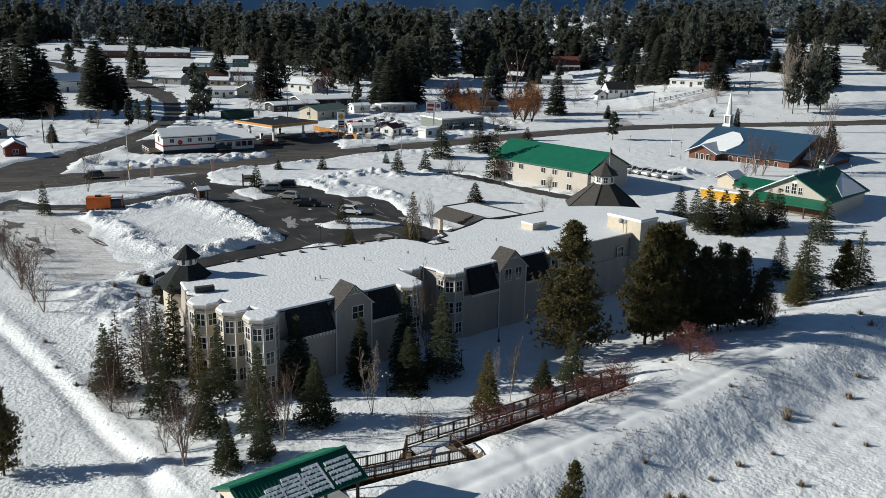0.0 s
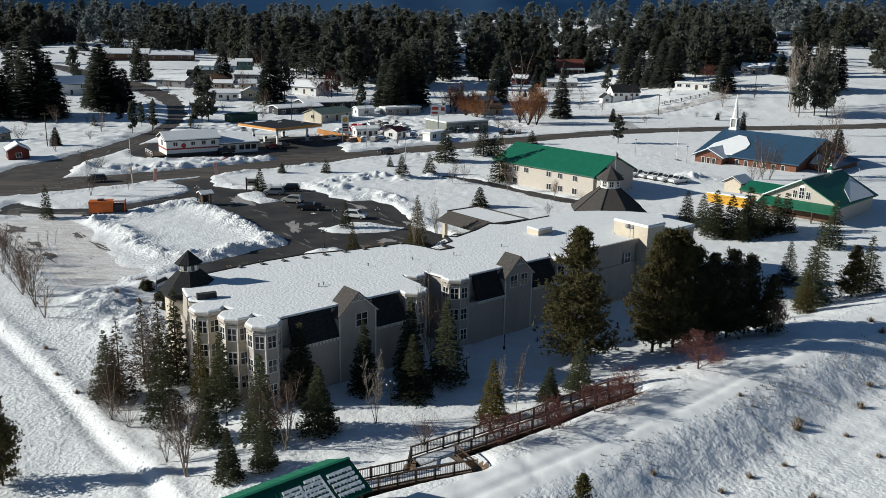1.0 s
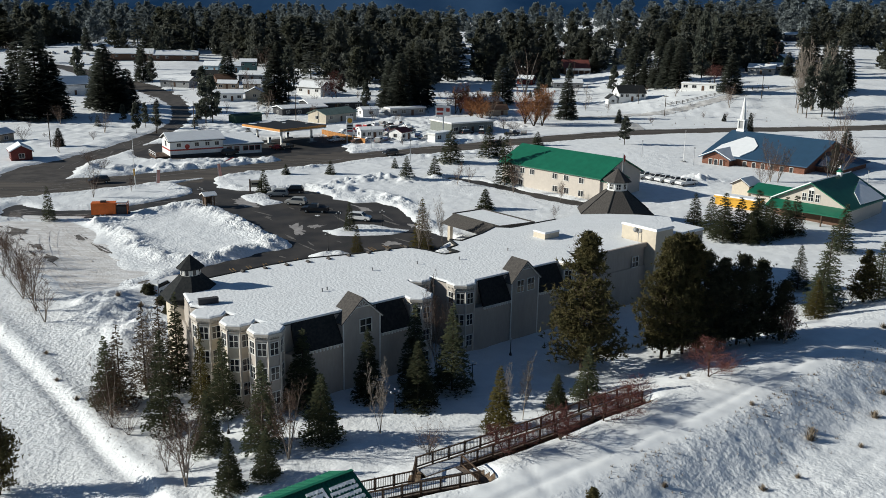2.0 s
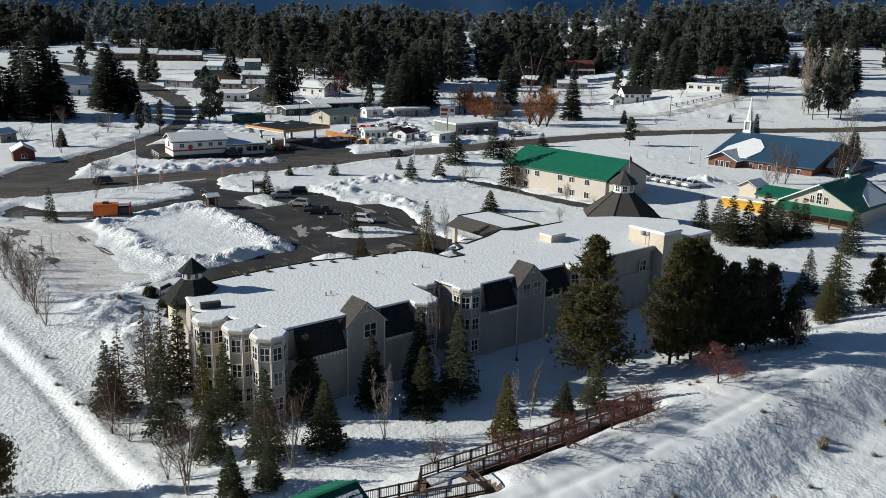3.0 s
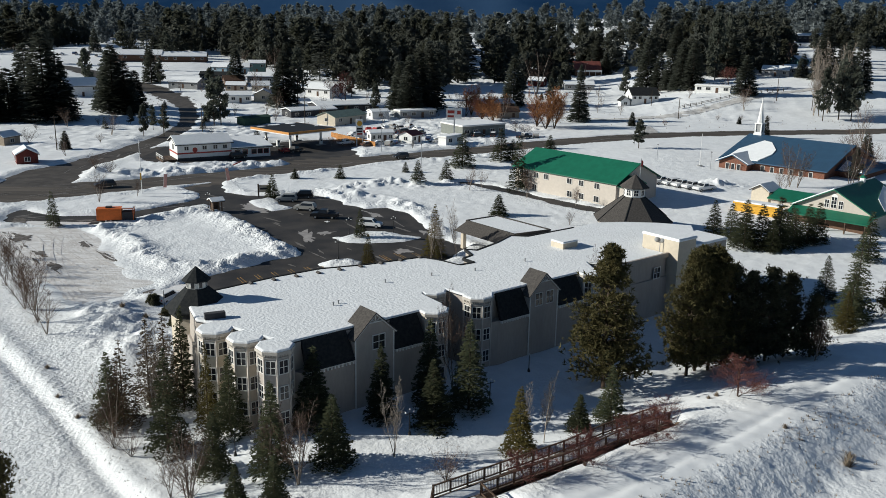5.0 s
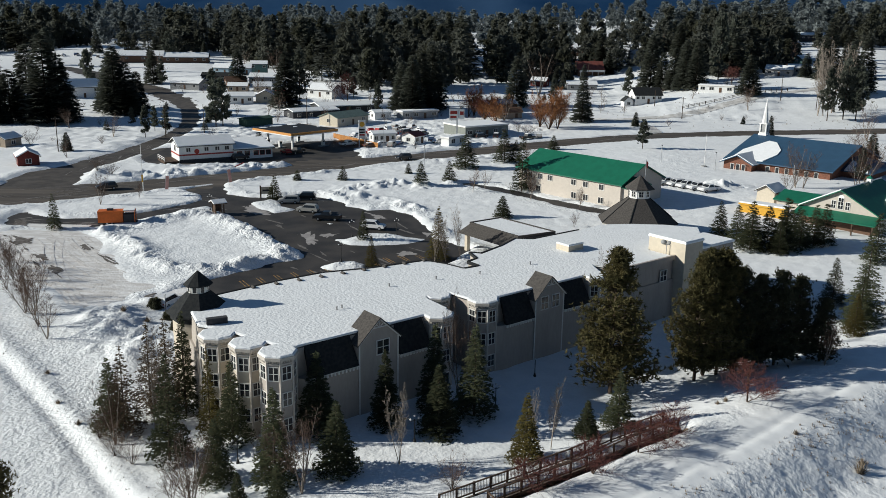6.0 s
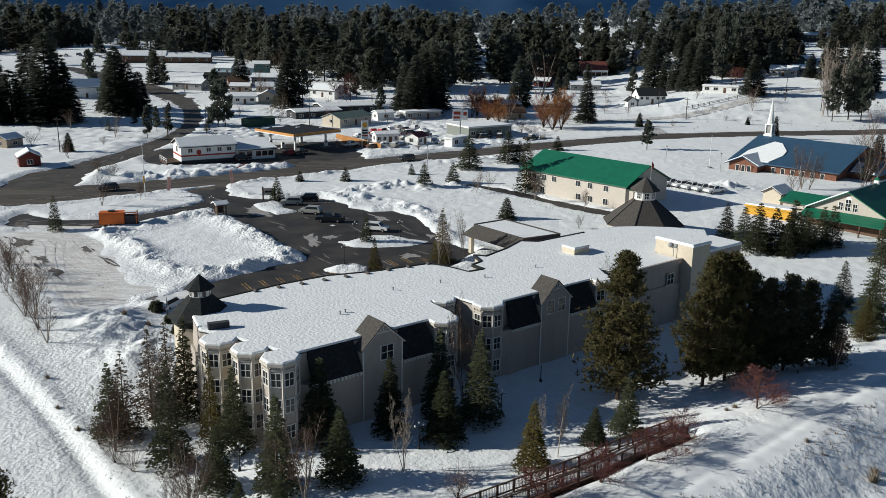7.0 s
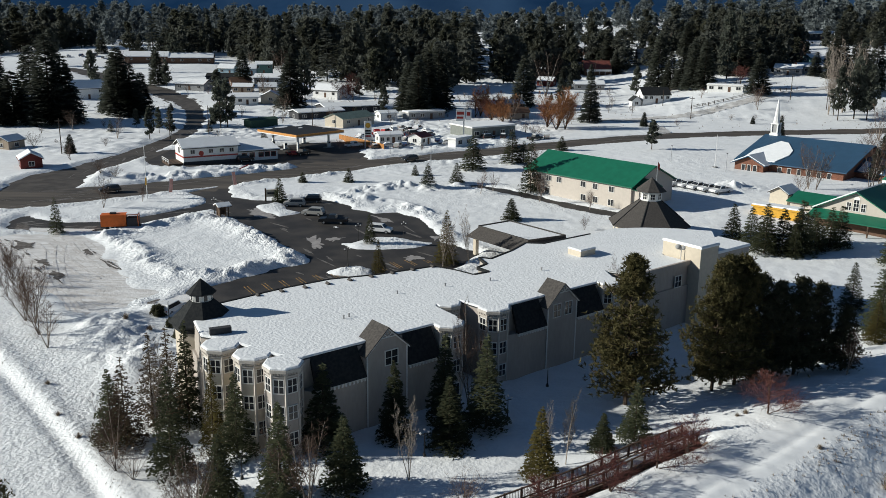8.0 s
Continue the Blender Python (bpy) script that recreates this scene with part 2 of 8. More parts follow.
def vnoise(x, y):
    """Smooth value noise on a unit lattice, -1 to 1."""
    x, y = np.asarray(x, float), np.asarray(y, float)
    xi, yi = np.floor(x).astype(int), np.floor(y).astype(int)
    fx, fy = x - xi, y - yi
    fx, fy = fx * fx * (3 - 2 * fx), fy * fy * (3 - 2 * fy)
    g = lambda i, j: _perm[i & 255, j & 255]
    return 2 * (g(xi, yi) * (1 - fx) * (1 - fy) + g(xi + 1, yi) * fx * (1 - fy) + g(xi, yi + 1) * (1 - fx) * fy + g(xi + 1, yi + 1) * fx * fy) - 1


def fbm(x, y, octaves=4):
    s, a = 0, 1.0
    for k in range(octaves):
        s = s + a * vnoise(x * 2**k + 17 * k, y * 2**k + 31 * k)
        a *= 0.5
    return s


def line_distance(x, y, pts):
    """Distance to a polyline and how far along it (0 to 1)."""
    best = np.full(np.shape(x), 1e9)
    for (ax, ay), (bx, by) in zip(pts, pts[1:]):
        dx, dy = bx - ax, by - ay
        t = np.clip(((x - ax) * dx + (y - ay) * dy) / (dx * dx + dy * dy), 0, 1)
        best = np.minimum(best, np.hypot(x - ax - t * dx, y - ay - t * dy))
    return best


def inside_distance(x, y, poly):
    """Signed distance to a closed outline, positive inside."""
    d = line_distance(x, y, list(poly) + [poly[0]])
    inside = np.zeros(np.shape(x), bool)
    n = len(poly)
    for i in range(n):
        (ax, ay), (bx, by) = poly[i], poly[(i + 1) % n]
        if ay == by:
            continue
        cross = ((ay > y) != (by > y)) & (x < (bx - ax) * (y - ay) / (by - ay) + ax)
        inside ^= cross
    return np.where(inside, d, -d)


HIGHWAY = [(-330, 60), (-180, 140), (-110, 191), (-93, 202), (-75, 215), (-60, 227.5), (-50, 236), (-35, 250), (-20, 262.5), (0, 277), (20, 293.5), (32, 301), (66, 318.5), (95, 328), (140, 338), (200, 355), (420, 425)]
SIDE_ROAD = [(-103, 202), (-105.5, 216), (-106.5, 226), (-104, 241), (-101.5, 262), (-101, 280), (-101.7, 300), (-104.3, 322), (-110.2, 347), (-120.6, 375), (-131.7, 397), (-146, 418), (-175, 450), (-240, 515)]
LOT = [(-94, 185), (-90.8, 181.7), (-84.6, 178.4), (-77.7, 180.1), (-71.5, 183.8), (-67.5, 189.6), (-62.7, 194), (-61.4, 198.7), (-63.9, 204), (-70, 208), (-62, 218), (-59.5, 210), (-57, 205.4), (-52.3, 202.2), (-49.5, 201.3), (-37, 204), (-32.8, 202.1), (-28.7, 196.1), (-23.8, 192.3), (-19, 193.3), (-13.7, 188.6), (-10.8, 179.1), (-8, 171), (-1, 163), (-6, 152), (-20, 141), (-33, 130), (-42, 128), (-49, 131), (-45, 138), (-40.3, 143.7), (-34.5, 151.3), (-31.7, 154.6), (-31.5, 156.9), (-34.8, 162.2), (-40.9, 170), (-47.5, 178.5), (-51.3, 184), (-56.2, 190), (-58.6, 192.8), (-63.7, 186), (-69.9, 178.5), (-74.3, 172.6), (-81.2, 171.3), (-86.9, 172.4), (-93, 172), (-97, 180)]
LOT_SNOW = [(-49.8, 196.6), (-46.7, 200.5), (-44.8, 199.0), (-43.0, 193.4), (-39.6, 191.2), (-43.1, 187.5), (-46.8, 190.2)]
STATION = [(-97, 270), (-96, 252), (-90, 241), (-80, 239), (-66, 245), (-53, 247.5), (-48, 243), (-36, 256), (-34, 262), (-38, 277), (-30, 290), (-44, 296), (-58, 290), (-75, 275), (-88, 275)]
GREEN_LANE = [(-3, 222), (8, 214), (18, 203), (27, 195)]
LEVEE = [(-34, 33), (-10, 54.5), (5.6, 68.1), (11.1, 72.7), (17.9, 78.6), (25.8, 85.6), (32.5, 92.1), (42.1, 100.9), (50.4, 107.8), (60.3, 115.3), (76, 126), (120, 152)]
BANK = [(-42.5, 145.5), (-50.5, 144.2), (-57.6, 152.4), (-64.4, 161), (-71, 168.2), (-66, 174.5), (-61, 184), (-55, 184), (-46, 174), (-36, 160), (-34.5, 154.5)]


def base_height(x, y):
    """The lie of the land under the snow."""
    z = 1.0 * smooth(150, 230, y) + 0.8 * smooth(10, 60, x) * smooth(170, 215, y)
    z = z - 2.2 * smooth(-14, -40, x) * smooth(122, 95, y) * smooth(40, 62, y) - 0.7 * smooth(95, 75, y) * smooth(0, -25, x)
    z = z + 6.0 * smooth(50, 110, x) * smooth(352, 400, y)
    far = np.clip(y - 330 + 0.15 * np.abs(x), 0, None)
    z = z + 11 * smooth(0, 330, far) + 9 * smooth(250, 800, far) + 10 * smooth(50, 400, x) * smooth(500, 950, y)
    z = z + 2.5 * fbm(x / 90.0, y / 90.0, 2) * smooth(330, 500, y)
    return z


def road_edge(x, y):
    """Metres inside the edge of the highway, which widens at the junction."""
    return 6.3 - line_distance(x, y, HIGHWAY) + 4.5 * smooth(-72, -108, x) * smooth(170, 205, y)


def side_edge(x, y):
    return 3.5 + 1.6 * smooth(300, 240, y) + 3.4 * smooth(238, 217, y) - line_distance(x, y, SIDE_ROAD)


def asphalt(x, y):
    """Positive where the ground is ploughed to the asphalt, in metres from its edge."""
    wob = 0.8 * fbm(x / 5.0, y / 5.0, 3)
    m = road_edge(x, y)
    m = np.maximum(m, side_edge(x, y))
    m = np.maximum(m, inside_distance(x, y, LOT))
    m = np.maximum(m, inside_distance(x, y, STATION))
    m = np.maximum(m, 2.0 - line_distance(x, y, GREEN_LANE))
    isl = np.hypot((x + 19.2) / 7.3, (y - 168) / 4.3)
    m = np.minimum(m, (isl - 1) * 4)
    isl = np.hypot((x + 22.7) / 3.4, (y - 149.6) / 2.2)
    m = np.minimum(m, (isl - 1) * 3)
    m = np.minimum(m, -inside_distance(x, y, LOT_SNOW))
    return m + wob


def slush(x, y):
    """Thin snow and ice left lying on the asphalt, 0 to 1."""
    return smooth(1.3, 1.4, fbm(x / 5.0 + 40, y / 5.0, 3)) * smooth(235, 225, y)


def yard(x, y):
    """Positive on the packed, driven snow."""
    poly = [(-93, 168), (-84, 176), (-75, 170), (-62, 150), (-53, 139), (-47, 138), (-48, 127), (-50, 117), (-56, 122), (-66, 134), (-80, 148), (-100, 160)]
    return inside_distance(x, y, poly) + 1.5 * fbm(x / 7.0, y / 7.0, 2)


WALK_LOW = [(-13.5, 64.5), (-8.0, 67.1), (-3.3, 69.35), (1.7, 71.4)]
WALK_HIGH = [(-3.0, 71.9), (2.8, 76.3), (8.9, 80.9), (13.1, 84.7), (18.9, 89.1)]
DECK = 1.85


def walk_distance(x, y):
    return np.minimum(line_distance(x, y, WALK_LOW), line_distance(x, y, WALK_HIGH))


def levee_side(x, y):
    """Distance from the path on the levee, positive towards the hotel."""
    return np.where((x - 17.9) * -0.653 + (y - 78.6) * 0.757 > 0, 1.0, -1.0) * line_distance(x, y, LEVEE)


def ground_height(x, y):
    x, y = np.asarray(x, float), np.asarray(y, float)
    z = base_height(x, y)
    m = asphalt(x, y)
    near = smooth(420, 250, y)
    snow = 0.32 + (0.08 * fbm(x / 9.0, y / 9.0, 3) + 0.055 * fbm(x / 1.1, y / 1.1, 2)) * near
    snow = snow * smooth(0.5, -0.7, m) - 0.12 * smooth(-0.3, 0.6, m)
    snow = np.where(m > 0.6, -0.12 + 0.20 * slush(x, y), snow)
    yd = yard(x, y)
    snow = np.where(m < -0.2, snow * (1 - 0.75 * smooth(-0.5, 1.5, yd)), snow)
    wild = smooth(225, 270, y) * (1 - 0.85 * smooth(15, 35, x) * smooth(372, 345, y)) * smooth(620, 480, y) * smooth(-1.0, -4.0, m)
    snow = snow + (0.28 * np.clip(fbm(x / 7.0, y / 7.0, 3), -0.2, 1) + 0.55 * np.abs(fbm(x / 3.1 + 5, y / 3.1, 2)) * smooth(0.0, 0.6, vnoise(x / 21.0 + 3, y / 21.0) + 0.25)) * wild
    # ploughed ridges along roads and round the lot
    clod = np.abs(vnoise(x / 1.3 + 3, y / 1.3)) + 0.6 * np.abs(vnoise(x / 0.75, y / 0.75 + 9))
    lump = np.clip(0.30 + 0.45 * fbm(x / 4.5, y / 4.5, 2) + 0.55 * clod, 0.04, 1.6)
    edge = np.exp(-((m + 2.0) / 1.3) ** 2)
    big = smooth(0, 1, vnoise(x / 16.0, y / 16.0) + 0.35)
    snow = snow + edge * lump * (0.2 + 0.55 * big) * smooth(330, 270, y) * smooth(110, 130, y) * smooth(12, -4, x)
    rim = inside_distance(x, y, BANK)
    snow = snow + 1.2 * lump * np.exp(-(rim / np.where(rim > 0, 3.1, 1.7)) ** 2) * smooth(-0.5, 1.5, -m)
    pile = np.exp(-(line_distance(x, y, [(-31, 206), (-29, 213), (-22, 220), (-14, 217)]) / 3.4) ** 2) + 0.7 * np.exp(-(line_distance(x, y, [(-26, 204), (-20, 200), (-15, 195), (-9, 185)]) / 2.6) ** 2) + 0.7 * np.exp(-(line_distance(x, y, [(-7, 221), (-2, 217)]) / 2.2) ** 2)
    pile = pile + 1.1 * np.exp(-(line_distance(x, y, [(-95.5, 222), (-90, 223.5), (-82, 225), (-76, 229), (-67, 236), (-58, 241)]) / 3.0) ** 2)
    chunk = np.clip(0.1 + 0.7 * fbm(x / 3.4 + 8, y / 3.4, 2) + 0.6 * clod, 0.0, 1.7)
    snow = snow + 1.35 * chunk * pile * smooth(-0.5, 1.5, -m)
    pile = np.exp(-(line_distance(x, y, [(-52, 122), (-46, 113), (-40, 110)]) / 4.0) ** 2)
    snow = snow + 1.35 * lump * pile
    pile = np.exp(-(np.hypot((x - 58) / 5, (y - 221) / 3)) ** 2)
    snow = snow + 2.4 * lump * pile
    # levee with a path along its crown
    side = levee_side(x, y)
    crown = 2.35 * smooth(-10.5, -1.9, side) * smooth(15, 2.6, side)
    face = smooth(-1.8, -3.4, side) * smooth(-13.5, -9, side) * (0.4 + 0.6 * smooth(4, 18, x))
    rough = (0.06 * fbm(x / 1.4, y / 1.4, 3) + 0.06 * fbm(x / 0.9 + 9, y / 0.9, 1)) * face
    path = -0.15 * np.exp(-(side / 0.4) ** 2) + 0.04 * np.exp(-((side - 0.9) / 0.5) ** 2) + 0.05 * np.exp(-((side + 0.9) / 0.5) ** 2) - 0.12 * np.exp(-((side - 3.4) / 0.6) ** 2) * (0.6 + 0.4 * vnoise(x / 0.8, y / 0.8))
    snow = snow + (crown + rough + path + 0.5 * smooth(-16, -26, side)) * smooth(34, 50, y) * smooth(400, 100, x)
    for track in (((30.5, 86.9), (31.5, 80.8), (32.3, 76.5), (33.5, 73.7), (36.3, 68.2)), ((27, 66.5), (34.8, 74.3), (40.3, 79.9), (47.1, 86.3), (58, 95)), ((6.3, 72.5), (6.8, 71.1), (7.8, 67.1), (8.0, 63.9)), ((22, 64.5), (41.5, 76.3), (62, 82.4)), ((26, 92.5), (28.5, 90), (31, 89.5))):
        snow = snow - 0.15 * np.exp(-(line_distance(x, y, track) / 0.34) ** 2) * (0.75 + 0.5 * vnoise(x / 0.7, y / 0.7))
    # sunken line at the rim of the field
    d = line_distance(x, y, [(-75, 123), (-59.6, 107.8), (-52.6, 101), (-45.8, 93.6), (-33.8, 79.3), (-30, 75.5), (-22, 62)])
    below = (x + 45.8) * 0.74 + (y - 93.6) * 0.67
    snow = snow - 0.35 * np.exp(-(d / 0.8) ** 2) + 0.35 * np.exp(-((d - 1.8) / 1.2) ** 2) * (below > 0)
    z = z + snow
    hollow = np.exp(-(walk_distance(x, y) / 1.7) ** 4)
    return z * (1 - hollow) + np.minimum(z, DECK - 0.6) * hollow


def trodden(x, y):
    """How rough the snow surface is, 0 smooth to 1.3."""
    side = levee_side(x, y)
    r = 0.62 + 0.35 * vnoise(x / 14.0, y / 14.0) + 0.25 * smooth(-30, -50, x) * smooth(130, 110, y)
    band = smooth(-2.6, -1.8, side) * smooth(3.2, 2.4, side)
    r = r * (1 - 0.9 * band) - 0.05 * smooth(-3.0, -6.0, side) * smooth(-18, -12, side) * smooth(5, 25, x) + 0.7 * smooth(225, 300, y) * (0.5 + 0.7 * vnoise(x / 18.0, y / 18.0)) * (1 - smooth(15, 35, x) * smooth(372, 345, y))
    r = r * (1 - 0.45 * smooth(118, 150, y))
    m = asphalt(x, y)
    r = r + 0.9 * np.exp(-((m + 2.2) / 2.0) ** 2) * smooth(340, 260, y) * smooth(112, 130, y) + 0.8 * np.exp(-(line_distance(x, y, BANK + BANK[:1]) / 3.4) ** 2) + 0.3 * smooth(0, 3, inside_distance(x, y, BANK))
    return r * (1 - 0.5 * smooth(4, 8, side) * smooth(24, 14, side) * smooth(-25, -5, x))


def at_ground(x, y):
    return float(ground_height(np.array([x]), np.array([y]))[0])


def lines(stops):
    """Grid lines from (start, step) stops."""
    out = []
    for (a, s), (b, _) in zip(stops, stops[1:]):
        out += list(np.arange(a, b - 1e-6, (b - a) / max(1, round((b - a) / s))))
    return np.array(out + [stops[-1][0]])


gx = lines([(-4200, 400), (-1200, 60), (-400, 8), (-200, 2.5), (-140, 1.2), (-90, 0.5), (70, 1.2), (160, 2.5), (230, 10), (400, 60), (1200, 400), (4200, 1)])
gy = lines([(-800, 100), (0, 12), (48, 0.45), (112, 0.6), (240, 0.9), (330, 1.4), (450, 3.5), (580, 14), (900, 40), (1700, 200), (4700, 1)])
GX, GY = np.meshgrid(gx, gy)
ground_mesh = sheet("ground", gx, gy, ground_height(GX, GY), SNOW)
ground_mesh.attributes.new("trodden", "FLOAT", "POINT").data.foreach_set("value", trodden(GX, GY).astype(np.float32).ravel())
tagged(new("ground", ground_mesh), "snow-covered ground with ploughed banks and a levee", "ground", kind="structure")


def paved(name, xs, ys, test, mat, lift, label):
    X, Y = np.meshgrid(xs, ys)
    m = test(X, Y)
    keep = (m[:-1, :-1] > -1.2) | (m[1:, 1:] > -1.2) | (m[:-1, 1:] > -1.2) | (m[1:, :-1] > -1.2)
    ob = new(name, sheet(name, xs, ys, base_height(X, Y) + lift + 0.3 * smooth(340, 420, Y), mat, keep))
    return tagged(ob, label, name.split("_")[0], kind="structure")


road_test = lambda x, y: road_edge(x, y) + 0.8
side_test = lambda x, y: side_edge(x, y) + 0.8
lot_test = lambda x, y: np.maximum(np.maximum(inside_distance(x, y, LOT), inside_distance(x, y, STATION)), 2.0 - line_distance(x, y, GREEN_LANE)) + 0.8
paved("road", np.arange(-330, 421, 3.0), np.arange(60, 521, 3.0), road_test, ROAD, 0.05, "grey winter highway with dirty edges")
paved("road", np.arange(-250, -86, 2.0), np.arange(206, 524, 2.0), side_test, WET_ROAD, 0.056, "dark wet side road curving into the town")
paved("pavement", np.arange(-104, 40, 2.0), np.arange(124, 302, 2.0), lot_test, ASPHALT, 0.045, "dark wet asphalt of the parking lots")
paved("pavement", np.arange(-104, -36, 2.0), np.arange(110, 182, 2.0), lambda x, y: np.minimum(yard(x, y), -inside_distance(x, y, LOT)), PACKED, 0.16, "packed driven snow with dirty tyre tracks")


def puddles(name, outlines, mat, lift, label, category):
    """Thin ragged patches lying on the ground, one sheet."""
    v, f = [], []
    for k, pts in enumerate(outlines):
        cx, cy = sum(p[0] for p in pts) / len(pts), sum(p[1] for p in pts) / len(pts)
        first = len(v)
        v.append((cx, cy))
        n = 0
        for (ax, ay), (bx, by) in zip(pts, pts[1:] + pts[:1]):
            for j in range(7):
                x, y = ax + (bx - ax) * j / 7, ay + (by - ay) * j / 7
                r = 0.8 + 0.4 * float(fbm(x / 0.8 + k, y / 0.8, 3))
                v.append((cx + (x - cx) * r, cy + (y - cy) * r))
                n += 1
        f += [(first, first + 1 + i, first + 1 + (i + 1) % n) for i in range(n)]
    co = np.array(v)
    co = np.column_stack([co, base_height(co[:, 0], co[:, 1]) + lift])
    tagged(new(name, raw_mesh(name, co.astype(np.float32), np.array(f), mat)), label, category, kind="stuff")


puddles("slush", [[(-36, 172.2), (-32.1, 172.9), (-29.5, 166.1), (-30.2, 162.8), (-31.8, 163), (-33.3, 169)], [(-31.2, 171.5), (-26.9, 172.3), (-27.7, 170.6), (-28.9, 168.8)], [(-52.4, 195.7), (-48.1, 194.1), (-41.7, 186.7), (-45.7, 184.2), (-49.3, 188)],
                  [(-15.2, 160.7), (-12.6, 161.4), (-10.8, 159), (-14.4, 156.1)], [(-24.2, 190.3), (-20.8, 188.1), (-18.2, 183.8), (-21.3, 185)], [(-70, 262), (-64, 264), (-66, 259)], [(-12, 176), (-8, 174), (-10, 171)]], SLUSH, 0.065, "thin grey slush lying on asphalt", "slush")
puddles("gravel", [[(-66.6, 153.7), (-64.5, 153.4), (-60.2, 147.9), (-61.2, 147)], [(-72.7, 159.4), (-70.7, 160.3), (-68.3, 156.8), (-69.8, 155.6)], [(-72, 146.5), (-69.5, 145.5), (-66, 141.4), (-68.9, 141.2)], [(-87.4, 164.7), (-82.3, 163.8), (-80.8, 158.8), (-82.9, 157.1)],
                   [(-58.7, 145.2), (-56.6, 143.8), (-56.3, 142.3)], [(-93, 176.5), (-90, 177), (-86.8, 170.2), (-90.2, 170.2)], [(-78, 153), (-75, 152.4), (-72.4, 148.8), (-74.4, 149)], [(-52.5, 134), (-49, 133.6), (-46, 127.4), (-48, 124), (-51.4, 128)], [(-46, 123), (-42, 124), (-41, 119.5), (-44, 119)]], GRAVEL, 0.215, "dark gravel showing through packed snow", "gravel")
def streaks(count, box, way, test, seed, reach=(1.2, 4.0), slim=(0.18, 0.5)):
    """Outlines of long thin patches lying along the way that traffic goes."""
    rs, out = random.Random(seed), []
    while len(out) < count:
        x, y = rs.uniform(box[0], box[2]), rs.uniform(box[1], box[3])
        if float(test(np.array([x]), np.array([y]))[0]) < 1.2:
            continue
        a, l, w = radians(way + rs.gauss(0, 9)), rs.uniform(*reach), rs.uniform(*slim)
        c, d = math.cos(a), math.sin(a)
        out.append([(x + u * c - v * d, y + u * d + v * c) for u, v in ((-l, 0), (-0.4 * l, -w), (0.5 * l, -0.8 * w), (l, 0.1 * w), (0.4 * l, w), (-0.5 * l, 0.8 * w))])
    return out


puddles("slush", streaks(30, (-60, 135, -5, 205), -48, asphalt, 3) + streaks(14, (-92, 170, -58, 200), 30, asphalt, 4), THIN_SLUSH, 0.068, "thin streaks of grey slush on wet asphalt", "slush")
puddles("slush", streaks(60, (-110, 190, 60, 320), 41, road_edge, 5, (2.0, 8.0), (0.12, 0.35)) + streaks(24, (-108, 225, -94, 330), 92, side_edge, 6, (2.0, 7.0), (0.15, 0.4)), THIN_SLUSH, 0.074, "dirty slush left between wheel tracks", "slush")
puddles("gravel", streaks(16, (-92, 140, -66, 172), -52, lambda x, y: yard(x, y) * (y < 142 - 1.15 * (x + 68)), 8, (1.0, 3.0), (0.12, 0.4)), GRAVEL, 0.228, "dark gravel worn free by tyres", "gravel")


def tyre_tracks():
    """Pairs of shallow wheel lines that sweep over the packed snow, one sheet."""
    rs, v, f = random.Random(71), [], []
    ways = [((-90, 170), (-82, 153), (-68, 138), (-49, 133)), ((-86, 172), (-78, 158), (-66, 143), (-48, 137)), ((-80, 169), (-74, 161), (-66, 151), (-55, 140)), ((-92, 168), (-82, 148), (-70, 134), (-57, 122)), ((-77, 166), (-72, 150), (-64, 138), (-54, 124))]
    for k in range(14):
        way = ways[k % 5]
        ox, oy, wide = rs.gauss(0, 3.2), rs.gauss(0, 3.2), rs.uniform(0.09, 0.2)
        t0, t1 = rs.uniform(0, 0.35), rs.uniform(0.6, 1.0)
        for side in (-0.8, 0.8):
            first = len(v)
            for i in range(29):
                t = t0 + (t1 - t0) * i / 28
                w = ((1 - t) ** 3, 3 * t * (1 - t) ** 2, 3 * t * t * (1 - t), t ** 3)
                u = (3 * (1 - t) ** 2, 6 * t * (1 - t), 3 * t * t)
                x, y = (sum(a * p[c] for a, p in zip(w, way)) for c in (0, 1))
                dx, dy = (sum(a * (q[c] - p[c]) for a, p, q in zip(u, way, way[1:])) for c in (0, 1))
                n = math.hypot(dx, dy)
                half = wide * (0.75 + 0.5 * rs.random())
                for e in (side - half, side + half):
                    v.append((x + ox - dy / n * e, y + oy + dx / n * e, 0.176 + 0.0036 * k))
            f += [q for i in range(28) for q in ((first + 2 * i, first + 2 * i + 2, first + 2 * i + 3), (first + 2 * i, first + 2 * i + 3, first + 2 * i + 1))]
    co, f = np.array(v), np.array(f)
    mid = co[f].mean(axis=1)
    f = f[yard(mid[:, 0], mid[:, 1]) > 0.3]
    co[:, 2] += base_height(co[:, 0], co[:, 1])
    mat = material("dirty_wheel_lines", (0.56, 0.525, 0.50), 0.7, second=(0.72, 0.70, 0.685), scale=0.6, bump=0.03, bump_scale=3.0)
    tagged(new("tyre_tracks", raw_mesh("tyre_tracks", co.astype(np.float32), f, mat)), "dirty wheel lines sweeping over packed snow", "tracks", kind="stuff")


